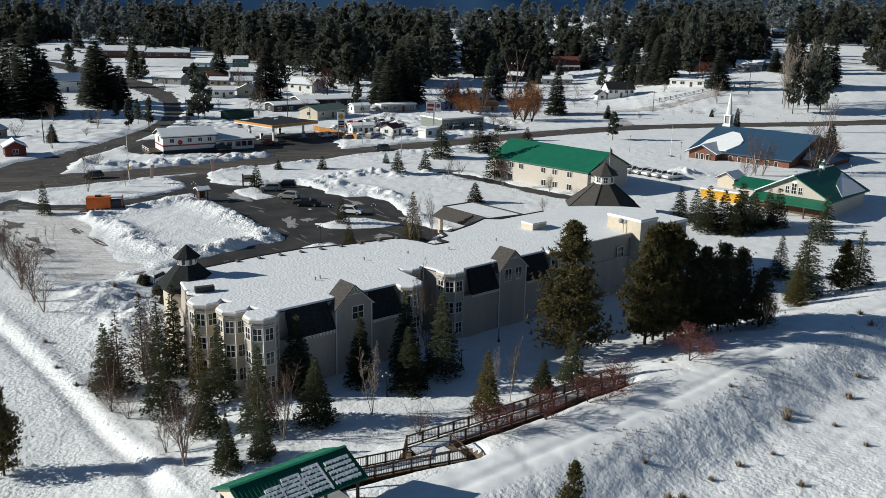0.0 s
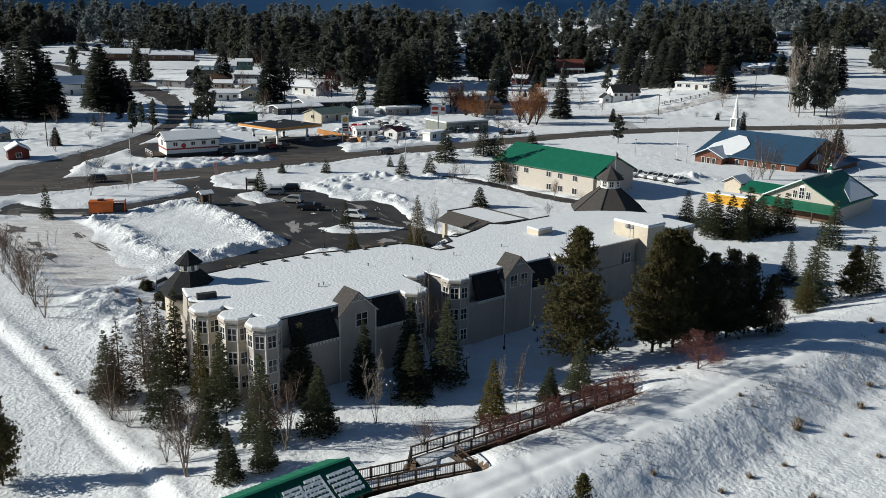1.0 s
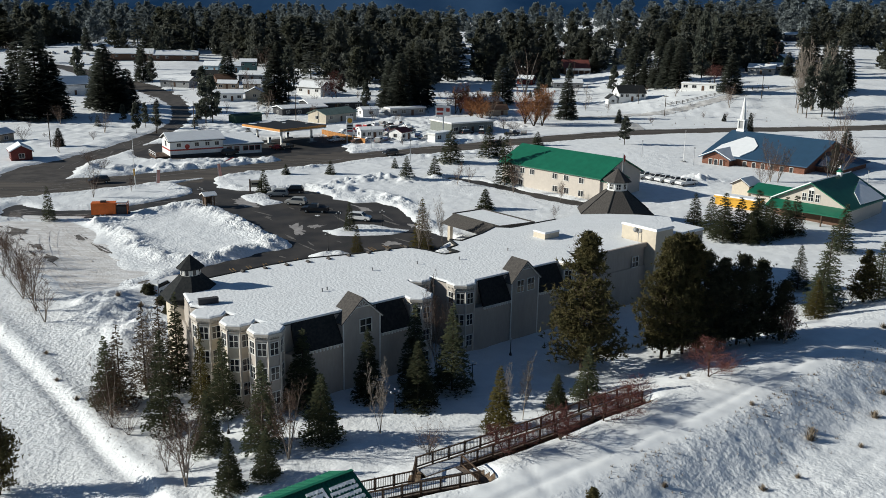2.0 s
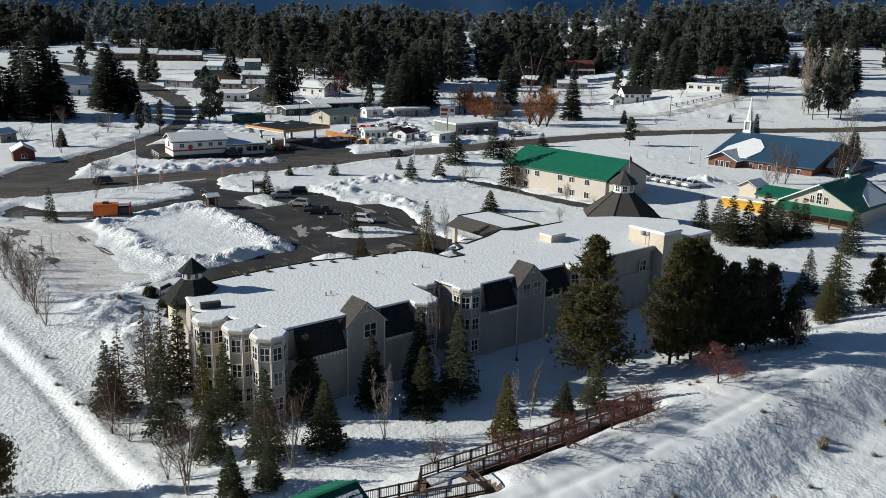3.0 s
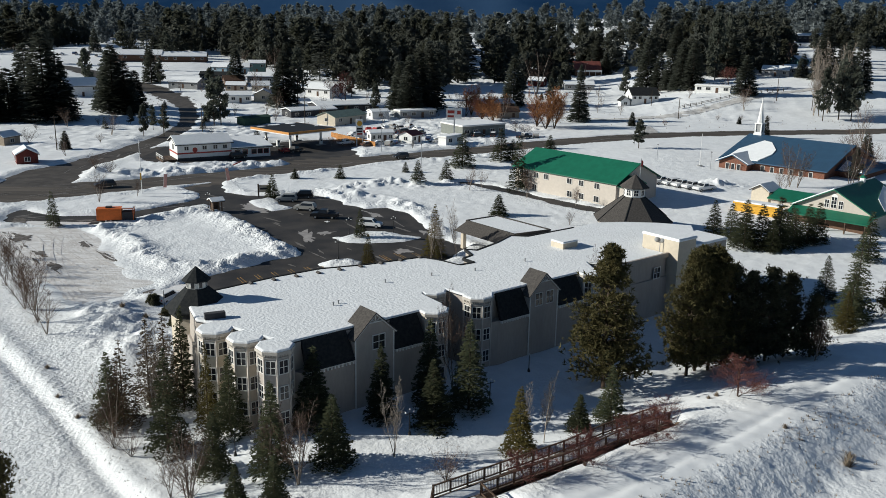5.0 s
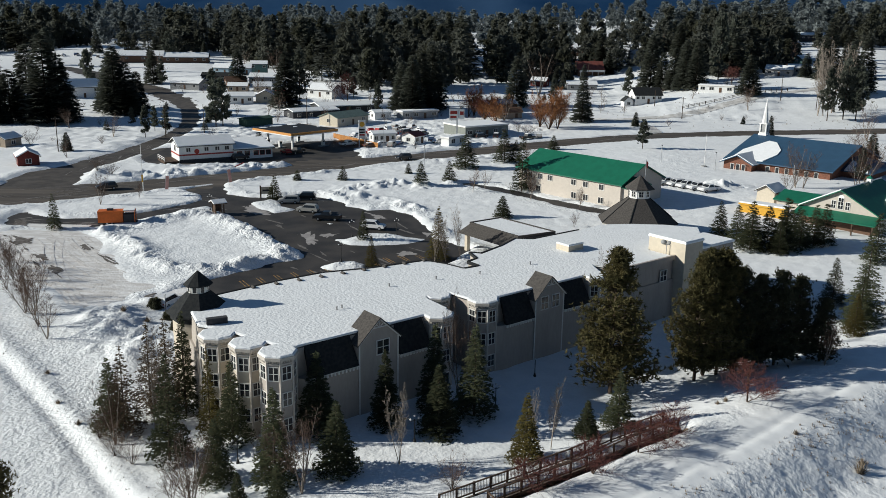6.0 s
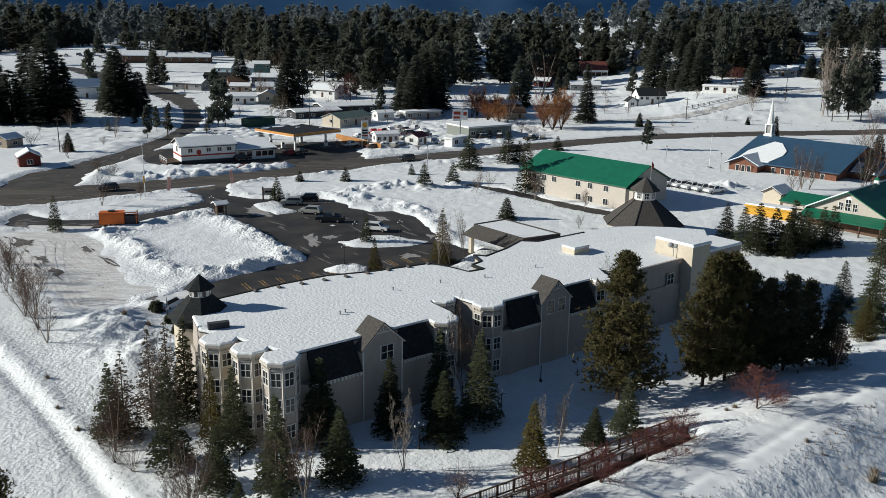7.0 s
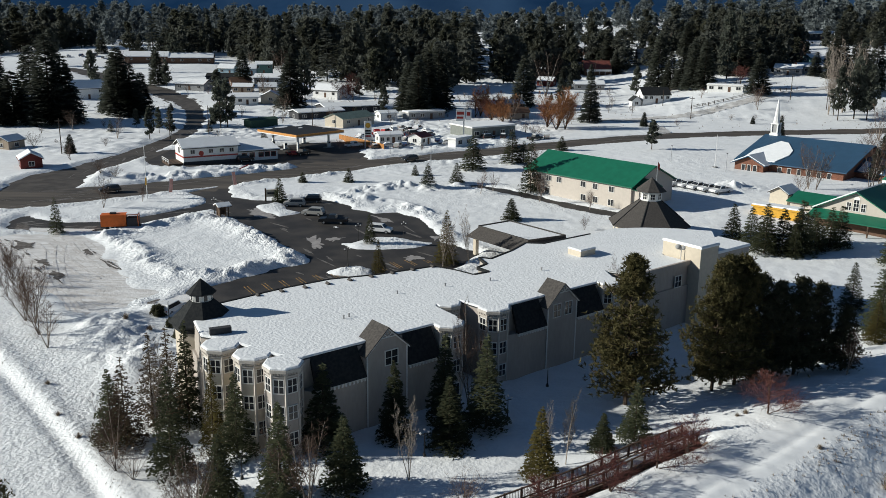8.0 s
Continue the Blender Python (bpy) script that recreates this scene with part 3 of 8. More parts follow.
tyre_tracks()
dx, dy = np.arange(-15, 23, 0.45), np.arange(62, 94, 0.45)
DX, DY = np.meshgrid(dx, dy)
bare_soil = 1.75 - walk_distance(DX, DY) + 0.35 * fbm(DX / 1.2, DY / 1.2, 2)
keep = (bare_soil[:-1, :-1] > 0) & (bare_soil[1:, 1:] > 0)
tagged(new("soil", sheet("soil", dx, dy, ground_height(DX, DY) + 0.05 + 0.05 * vnoise(DX / 0.4, DY / 0.4), SOIL, keep)), "brown soil and dead grass under the boardwalk", "soil", kind="structure")

# ---- hotel ----
HOTEL = pose(-12.9, 92.9, 0, 0, 0, 41)
ROOF = 9.0


def window_part(parent, at, w, h, cols=2, rows=2, mat=TRIM, sill=True):
    """A framed window whose outer face looks along local -y; its pane is a part of it."""
    s = Shape()
    b = 0.09
    xs, zs = [-w / 2 - b, -w / 2], [-b, 0]
    for c in range(1, cols):
        xs += [-w / 2 + w * c / cols - 0.035, -w / 2 + w * c / cols + 0.035]
    for r in range(1, rows):
        zs += [h * r / rows - 0.03, h * r / rows + 0.03]
    xs, zs = xs + [w / 2, w / 2 + b], zs + [h, h + b]
    nx, nz = len(xs), len(zs)
    solid = lambda i, j: 0 <= i < nx - 1 and 0 <= j < nz - 1 and not (i % 2 and j % 2)
    at_node = lambda i, j, back: (j * nx + i) + back * nx * nz
    faces = []
    for j in range(nz - 1):
        for i in range(nx - 1):
            if not solid(i, j):
                continue
            faces.append((at_node(i, j, 0), at_node(i + 1, j, 0), at_node(i + 1, j + 1, 0), at_node(i, j + 1, 0)))
            for di, dj, p, q in ((0, -1, (i, j), (i + 1, j)), (1, 0, (i + 1, j), (i + 1, j + 1)), (0, 1, (i + 1, j + 1), (i, j + 1)), (-1, 0, (i, j + 1), (i, j))):
                if not solid(i + di, j + dj):
                    faces.append((at_node(*q, 0), at_node(*p, 0), at_node(*p, 1), at_node(*q, 1)))
    s.add([(x, y, z) for y in (-0.07, 0.02) for z in zs for x in xs], faces)
    win = part("window", s, mat, parent, at=at)
    part("pane", Shape().box(-w / 2, -0.03, 0, w / 2, 0.0, h), GLASS, win)
    return win


def turret(parent, cx, cy, r, z0, zt, wall, faces, label=""):
    """An octagonal bay with a dentil cornice and windows on the given faces."""
    turn = math.pi / 8
    body = part("bay", Shape().prism(ngon(8, r, turn, cx, cy), z0, zt - 0.35), wall, parent, label)
    c = Shape()
    c.prism(ngon(8, r + 0.12, turn, cx, cy), zt - 0.75, zt - 0.6).prism(ngon(8, r + 0.28, turn, cx, cy), zt - 0.28, zt + 0.02)
    ap = r * math.cos(math.pi / 8)
    side = 2 * r * math.sin(math.pi / 8)
    posts = Shape()
    for x, y in ngon(8, r + 0.02, turn, cx, cy):
        posts.box(x - 0.09, y - 0.09, z0, x + 0.09, y + 0.09, zt - 0.35)
    for k in range(8):
        a = k * math.pi / 4
        m = pose(cx, cy, 0, 0, 0, math.degrees(a) + 90) @ pose(0, -ap, 0)
        for i in range(5):
            p = m @ Vector((-side / 2 + (i + 0.5) * side / 5, -0.12, 0))
            c.box(p.x - 0.06, p.y - 0.06, zt - 0.5, p.x + 0.06, p.y + 0.06, zt - 0.29)
    part("cornice", c, BAY_TRIM, body)
    part("corner_trim", posts, BAY_TRIM, body)
    for k in faces:
        a = k * math.pi / 4
        for lev in range(3):
            at = pose(cx, cy, zt - 2.35 - 2.75 * lev, 0, 0, math.degrees(a) + 90) @ pose(0, -ap - 0.01, 0)
            window_part(body, at, 0.78 * side - 0.12, 1.35, 2, 2)
    snow_cap(parent, ngon(8, r + 0.2, turn, cx, cy), zt + 0.03, 0.194)
    return body


def snow_cap(parent, pts, z, t, mat=None):
    """A lying snow layer with a rounded rim."""
    cx, cy = sum(p[0] for p in pts) / len(pts), sum(p[1] for p in pts) / len(pts)
    top = []
    for x, y in pts:
        d = math.hypot(x - cx, y - cy)
        k = max(0.0, 1 - 0.18 / d)
        top.append((cx + (x - cx) * k, cy + (y - cy) * k))
    return part("roof_snow", Shape().prism(pts, z - 0.02, z + t * 0.6).prism(pts, z + t * 0.6, z + t, top), mat or SNOW_ROOF, parent)


def hotel():
    h = thing("hotel", HOTEL, "three-storey taupe stucco hotel with snow-covered flat roof and dark mansards", "building")
    back = [(53.7, 18.9), (43.7, 18.9), (41.8, 20.7), (37.2, 18.7), (32.0, 17.2), (31.0, 18.6), (29.8, 15.6), (27.6, 15.0), (27.6, 12.6), (25.0, 12.8), (24.5, 15.7), (23.2, 18.9), (15, 20.1), (9, 21.9), (2.7, 22.0), (-6, 21.2)]
    outline = [(-6.2, 0), (9.6, 0), (12.8, 0.6), (13.0, 5.5), (14.5, 7.2), (17.2, 5.5), (17.6, 0.8), (20.6, 0), (35.6, 0), (39.0, 1.0), (40.5, 3.5), (42.0, 0.2), (53.2, 0.2), (53.2, 4.5),
               (66, 4.5), (71, 9), (68, 13.5), (64, 17.0), (59.5, 19.6)] + back + [(-10.5, 19), (-12.0, 12.8), (-10.0, 9.5), (-8.6, 5.0), (-7.2, 1.4)]
    # snow layer over the whole roof, set in from the mansard rim
    rim = [(-6.6, 1.2), (9.9, 1.2), (12.9, 1.3), (13.2, 5.6), (14.5, 7.4), (17.0, 5.8), (17.5, 1.6), (20.2, 1.2), (35.9, 1.2), (39.0, 1.6), (40.4, 4.0), (42.0, 0.4), (53.0, 0.4), (53.0, 4.7),
           (65.9, 4.7), (70.8, 9), (67.8, 13.3), (63.9, 16.8), (59.4, 19.4)] + [(x, y - 0.2) for x, y in back] + [(-10.2, 19), (-11.8, 12.8), (-10.0, 9.5), (-8.8, 5.0), (-7.4, 1.6)]
    part("wall", Shape().prism(outline, -4, 5.9), STUCCO, h)
    part("upper_wall", Shape().prism(rim, 5.9, ROOF - 0.15), STUCCO, h)
    part("parapet", Shape().prism(rim, ROOF - 0.15, ROOF), SIDING["dark"], h, "dark roof edging")
    part("gutter_trim", Shape().box(42.0, 0.1, ROOF - 0.3, 53.2, 0.45, ROOF + 0.35), STUCCO, h)
    snow_cap(h, rim, ROOF + 0.02, 0.2)
    # raised dark edging along the rear
    for (ax, ay), (bx, by) in zip(back + [(-10.5, 19)], back[1:] + [(-10.5, 19)]):
        if (ax, ay) != (bx, by):
            part("rear_parapet", Shape().beam((ax, ay, ROOF + 0.12), (bx, by, ROOF + 0.12), 0.26, 0.36), SHINGLE, h)
    # mansard slopes
    def mansard(u0, u1):
        s = Shape().add([(u0, -0.28, 5.95), (u1, -0.28, 5.95), (u1, -0.28, 6.1), (u0, -0.28, 6.1), (u0 + 0.25, 1.25, ROOF + 0.12), (u1 - 0.25, 1.25, ROOF + 0.12), (u0 + 0.25, 1.5, ROOF + 0.1), (u1 - 0.25, 1.5, ROOF + 0.1), (u0, 0.1, 5.95), (u1, 0.1, 5.95)],
                        [(0, 1, 2, 3), (3, 2, 5, 4), (4, 5, 7, 6), (0, 8, 9, 1), (0, 3, 4, 6, 8), (1, 9, 7, 5, 2)])
        m = part("mansard", s, SHINGLE, h, "charcoal shingled mansard slope")
        d = Shape().box(u0, -0.30, 5.88, u1, 0.02, 5.95)
        n = int((u1 - u0) / 0.42)
        for i in range(n):
            x = u0 + (i + 0.5) * (u1 - u0) / n
            d.box(x - 0.10, -0.30, 5.58, x + 0.10, 0.02, 5.88)
        part("dentil_band", d, TRIM, m)
    for u0, u1 in ((-5.9, -0.05), (5.2, 9.4), (20.8, 25.5), (30.7, 35.4)):
        mansard(u0, u1)

    def dormer(u0, w, two):
        ze, zp, f = 8.3, 10.65, -0.12
        um = u0 + w / 2
        d = part("dormer", Shape().add([(u0, f, -3), (u0 + w, f, -3), (u0 + w, f, ze), (um, f, zp), (u0, f, ze), (u0, 1.6, -3), (u0 + w, 1.6, -3), (u0 + w, 1.6, ze), (um, 1.6, zp), (u0, 1.6, ze)],
                                    [(0, 1, 2, 3, 4), (1, 6, 7, 2), (5, 0, 4, 9), (6, 5, 9, 8, 7)]), STUCCO, h, "taupe gabled dormer bay")
        r = Shape()
        o = 0.3
        for sx in (-1, 1):
            e = (um + sx * (w / 2 + 0.28), ze - 0.25)
            r.slab([(e[0], f - o, e[1] + 0.12), (um, f - o, zp + 0.12), (um, 2.6, zp + 0.12), (e[0], 2.6, e[1] + 0.12)], 0.14)
        part("dormer_roof", r, SHINGLE_GREY, d, "weathered shingle gable roof")
        t = Shape()
        for sx in (-1, 1):
            t.beam((um + sx * (w / 2 + 0.2), f - 0.16, ze - 0.22), (um, f - 0.16, zp - 0.06), 0.12, 0.2)
        t.beam((um - 1.0, f - 0.12, zp - 1.0), (um + 1.0, f - 0.12, zp - 1.0), 0.08, 0.1)
        for a in (-0.5, 0, 0.5):
            t.beam((um, f - 0.12, zp - 1.0), (um + a * 1.1, f - 0.12, zp - 0.35 - abs(a) * 0.45), 0.06, 0.08)
        for x in (u0 + 0.08, u0 + w - 0.08):
            t.box(x - 0.08, f - 0.04, -3, x + 0.08, f + 0.04, ze - 0.1)
        part("gable_trim", t, TRIM, d)
        if two:
            for x in (um - 0.95, um + 0.95):
                window_part(d, pose(x, f - 0.01, 6.7), 1.15, 1.55, 2, 2)
        else:
            window_part(d, pose(um + 0.5, f - 0.01, 6.6), 1.5, 1.5, 2, 2)
    dormer(0.0, 5.1, False)
    dormer(25.6, 5.0, True)
    # bays
    turret(h, -8.6, 1.25, 1.75, -4, ROOF, STUCCO, (4, 5, 6, 7))
    turret(h, -9.8, 5.2, 1.75, -4, ROOF, CREAM, (4, 5, 6))
    turret(h, -11.2, 9.4, 1.75, -4, ROOF, CREAM, (4, 5, 6))
    turret(h, 11.2, 0.8, 1.65, -4, ROOF, STUCCO, (5, 6, 7, 0))
    turret(h, 18.9, 1.9, 1.75, -4, ROOF, STUCCO, (4, 5, 6, 3))
    turret(h, 15.4, 6.2, 1.5, -4, ROOF, STUCCO, (4, 5, 6, 7))
    turret(h, 37.2, 0.9, 1.65, -4, ROOF, STUCCO, (5, 6, 7))
    # stair tower with two-tier roof
    tc = (-8.7, 19.4)
    tw = part("tower", Shape().prism(ngon(8, 3.0, math.pi / 8, *tc), -4, 8.4), CREAM, h, "cream octagonal stair tower")
    part("tower_roof", Shape().prism(ngon(8, 3.65, math.pi / 8, *tc), 8.35, 8.55).prism(ngon(8, 3.65, math.pi / 8, *tc), 8.55, 10.7, ngon(8, 1.35, math.pi / 8, *tc)), SHINGLE, tw, "charcoal shingle octagonal roof")
    part("eave_band", Shape().prism(ngon(8, 3.25, math.pi / 8, *tc), 7.7, 8.35), SHINGLE, tw, "dark band under the eaves")
    part("cupola", Shape().prism(ngon(8, 1.15, math.pi / 8, *tc), 10.5, 11.6), TRIM, tw, "white cupola with small windows")
    part("cupola_roof", Shape().prism(ngon(8, 1.65, math.pi / 8, *tc), 11.5, 11.62).prism(ngon(8, 1.65, math.pi / 8, *tc), 11.62, 13.1, ngon(8, 0.06, math.pi / 8, *tc)), SHINGLE, tw)
    ring = ngon(8, 3.69, math.pi / 8, *tc)
    inner = ngon(8, 2.2, math.pi / 8, *tc)
    low = [ring[7], ring[0], inner[0], inner[7]]
    part("roof_snow", Shape().prism(low[::1], lambda p: 8.55 + (3.69 - math.hypot(p[0] - tc[0], p[1] - tc[1])) * 0.843, lambda p: 8.66 + (3.69 - math.hypot(p[0] - tc[0], p[1] - tc[1])) * 0.843), SNOW_ROOF, tw)
    for k in range(8):
        at = pose(*tc, 10.75, 0, 0, 45 * k + 90) @ pose(0, -1.15 * math.cos(math.pi / 8) - 0.01, 0)
        window_part(tw, at, 0.42, 0.65, 1, 1)
    # block with the satellite dish
    part("stair_block", Shape().box(53.2, -1.4, -4, 57.2, 4.9, 11.2), CREAM, h, "cream rendered stair block")
    snow_cap(h, [(53.1, -1.5), (57.3, -1.5), (57.3, 5.0), (53.1, 5.0)], 11.2, 0.35)
    part("end_wing", Shape().prism([(57.2, -0.6), (66, -0.6), (66, 4.6), (57.2, 4.6)], -4, 9.6), STUCCO, h)
    snow_cap(h, [(57.25, -0.7), (66.1, -0.7), (66.1, 4.7), (57.25, 4.7)], 9.6, 0.35)
    window_part(h, pose(50.8, 0.19, 6.0), 1.3, 1.5, 2, 2)
    return h


hotel()

# ---- trees ----
def tri_mesh(name, tris, mat):
    co = np.asarray(tris, np.float32).reshape(-1, 3)
    return raw_mesh(name, co, np.arange(len(co)).reshape(-1, 3), mat)


def spruce_tris(rs, height, radius, whorls, arms, sprays, gap=0.0, shape=1.0, fat=1.0):
    """Flat needle fans of a spire-shaped conifer, as triangles (n, 3, 3)."""
    out = []
    for w in range(whorls):
        f = (w + 0.5) / whorls
        z = height * (0.05 + 0.95 * f)
        reach = radius * (1 - f) ** shape * (1 - 0.2 * gap * rs.rand()) + 0.14
        n = max(4, int(arms * (0.4 + 0.6 * (1 - f))))
        turn = rs.rand() * 6.28
        for a in range(n):
            if rs.rand() < gap * 0.5:
                continue
            ang = turn + 6.283 * a / n + rs.uniform(-0.25, 0.25)
            length = reach * rs.uniform(0.72, 1.14)
            droop = rs.uniform(-0.02, 0.30) * length
            root = z + rs.uniform(-0.8, 0.8) * height / whorls
            d = np.array([math.cos(ang), math.sin(ang), 0])
            s = np.array([-d[1], d[0], 0])
            m = max(2, int(round(sprays * length / radius)) + 1)
            for k in range(m):
                t = math.sqrt((k + rs.uniform(0.1, 0.9)) / m)
                p = d * length * t + s * rs.uniform(-0.3, 0.3) * length * t + np.array([0, 0, root - droop * t * t + rs.uniform(-0.12, 0.12)])
                size = fat * 0.34 * rs.uniform(0.7, 1.3)
                for sg in (-1, 1):
                    tip = p + d * size * rs.uniform(0.4, 1.0) + s * sg * size * rs.uniform(0.5, 1.1) + np.array([0, 0, rs.uniform(-0.25, 0.3) * size])
                    out.append([p - d * size * 0.5, p + d * size * 0.5 + np.array([0, 0, 0.1 * size]), tip])
    top = np.array([0, 0, height])
    out.append([top + [0, 0, 0.35], top + [0.12, 0, -0.5], top + [-0.1, 0.08, -0.5]])
    return np.array(out)


def pine_tris(rs, height, radius, boughs, tufts, needles, low=0.2, size=1.0, wide=0.2, puff=0.2, taper=0.62):
    """Billowing boughs of a pine, each a cloud of needle tufts, as triangles."""
    out = []
    limbs = []
    seed = rs.uniform(0, 6)
    for c in range(boughs):
        f = rs.uniform(0, 1) ** 1.15
        a = rs.uniform(0, 6.283)
        z = height * (low + (0.97 - low) * f)
        prof = (0.86 + 0.56 * f if f < 0.25 else ((1 - f) / 0.75) ** taper) * (0.82 + 0.22 * math.sin(9 * f + seed + 2 * math.sin(a)))
        r = radius * max(0.06, prof) * math.sqrt(rs.uniform(0.25, 1.0))
        ctr = np.array([r * math.cos(a), r * math.sin(a), z + 0.1 * r])
        limbs.append((z - 0.3 * r, ctr))
        n = tufts * needles
        spread = puff * radius * rs.uniform(0.7, 1.25) * (0.6 + 0.4 * (1 - f))
        along = np.sqrt(rs.uniform(0.12, 1.0, (tufts, 1)))
        o = rs.normal(size=(tufts, 3)) * spread * (0.25 + 0.45 * along)
        o[:, 2] *= 0.6
        foot = np.array([0, 0, z - 0.3 * r])
        base = np.repeat(foot + (ctr - foot) * along + o, needles, axis=0)
        d = rs.normal(size=(n, 3)) * 0.75 + np.array([math.cos(a), math.sin(a), 0]) * 0.5
        d[:, 2] += 0.35
        d /= np.linalg.norm(d, axis=1)[:, None] + 1e-6
        e = np.cross(d, rs.normal(size=(n, 3)))
        e /= np.linalg.norm(e, axis=1)[:, None] + 1e-6
        cs = 0.42 * size * rs.uniform(0.7, 1.2, (n, 1))
        out.append(np.stack([base - e * cs * wide, base + e * cs * wide, base + d * cs], 1))
    return np.concatenate(out), limbs


def stick(a, b, ra, rb):
    """Three-sided tapered stick as triangles."""
    a, b = np.asarray(a, float), np.asarray(b, float)
    d = (b - a) / (np.linalg.norm(b - a) + 1e-9)
    s = np.cross(d, [0.3, 0.9, 0.31])
    s /= np.linalg.norm(s) + 1e-9
    t = np.cross(d, s)
    A = [a + ra * (s * math.cos(k) + t * math.sin(k)) for k in (0, 2.094, 4.189)]
    B = [b + rb * (s * math.cos(k) + t * math.sin(k)) for k in (0, 2.094, 4.189)]
    out = []
    for i in range(3):
        j = (i + 1) % 3
        out += [[A[i], A[j], B[j]], [A[i], B[j], B[i]]]
    return out


def collar(a, b, ra, rb):
    """One length of a stem between two level five-sided rings, so that lengths join up."""
    A = [a + ra * np.array([math.cos(k * 1.2566), math.sin(k * 1.2566), 0]) for k in range(5)]
    B = [b + rb * np.array([math.cos(k * 1.2566), math.sin(k * 1.2566), 0]) for k in range(5)]
    out = []
    for i in range(5):
        j = (i + 1) % 5
        out += [[A[i], A[j], B[j]], [A[i], B[j], B[i]]]
    return out


def bare_tris(rs, height, spread, leaders, arms, twigs, low, thick, rise):
    """Leafless tree: leaders with side branches that carry twigs. Returns trunk and crown triangles."""
    trunk, crown = [], []
    for n in range(leaders):
        p = np.zeros(3)
        lean = rs.normal(size=3) * (0.05 if leaders == 1 else 0.28)
        d = np.array([lean[0], lean[1], 1.0])
        d /= np.linalg.norm(d)
        h, seg = height * rs.uniform(0.8, 1.0), 7
        pts = [p]
        for k in range(seg):
            d = d + rs.normal(size=3) * 0.05
            d /= np.linalg.norm(d)
            pts.append(pts[-1] + d * h / seg)
        r0 = height * thick
        for k in range(seg):
            trunk += collar(pts[k], pts[k + 1], r0 * (1 - k / seg) + 0.012, r0 * (1 - (k + 1) / seg) + 0.012)
        for b in range(arms):
            f = low + (1 - low) * (b + rs.rand()) / arms
            k = min(seg - 1, int(f * seg))
            q = pts[k] + (pts[k + 1] - pts[k]) * (f * seg - k)
            ang = rs.uniform(0, 6.283)
            length = spread * height * (1.15 - f) * rs.uniform(0.6, 1.1)
            e = np.array([math.cos(ang), math.sin(ang), rise * rs.uniform(0.6, 1.3)])
            e /= np.linalg.norm(e)
            mid, end = q + e * length * 0.5, q + e * length + np.array([0, 0, 0.12 * length])
            rb = max(0.012, r0 * 0.32 * (1.1 - f))
            crown += stick(q, mid, rb, rb * 0.7) + stick(mid, end, rb * 0.7, 0.008)
            for t in range(twigs):
                g = rs.uniform(0.25, 1.0)
                o = q + (end - q) * g
                w = e + rs.normal(size=3) * 0.75
                w[2] += 0.25
                w /= np.linalg.norm(w)
                tl = length * rs.uniform(0.25, 0.55)
                crown += stick(o, o + w * tl, 0.018, 0.007)
                for _ in range(2):
                    o2 = o + w * tl * rs.uniform(0.3, 0.95)
                    w2 = w + rs.normal(size=3) * 0.7
                    w2 /= np.linalg.norm(w2)
                    crown.append([o2 - [0.018, 0, 0], o2 + [0.018, 0.01, 0], o2 + w2 * tl * 0.6])
    return np.array(trunk), np.array(crown)


TREE_MESH = {}


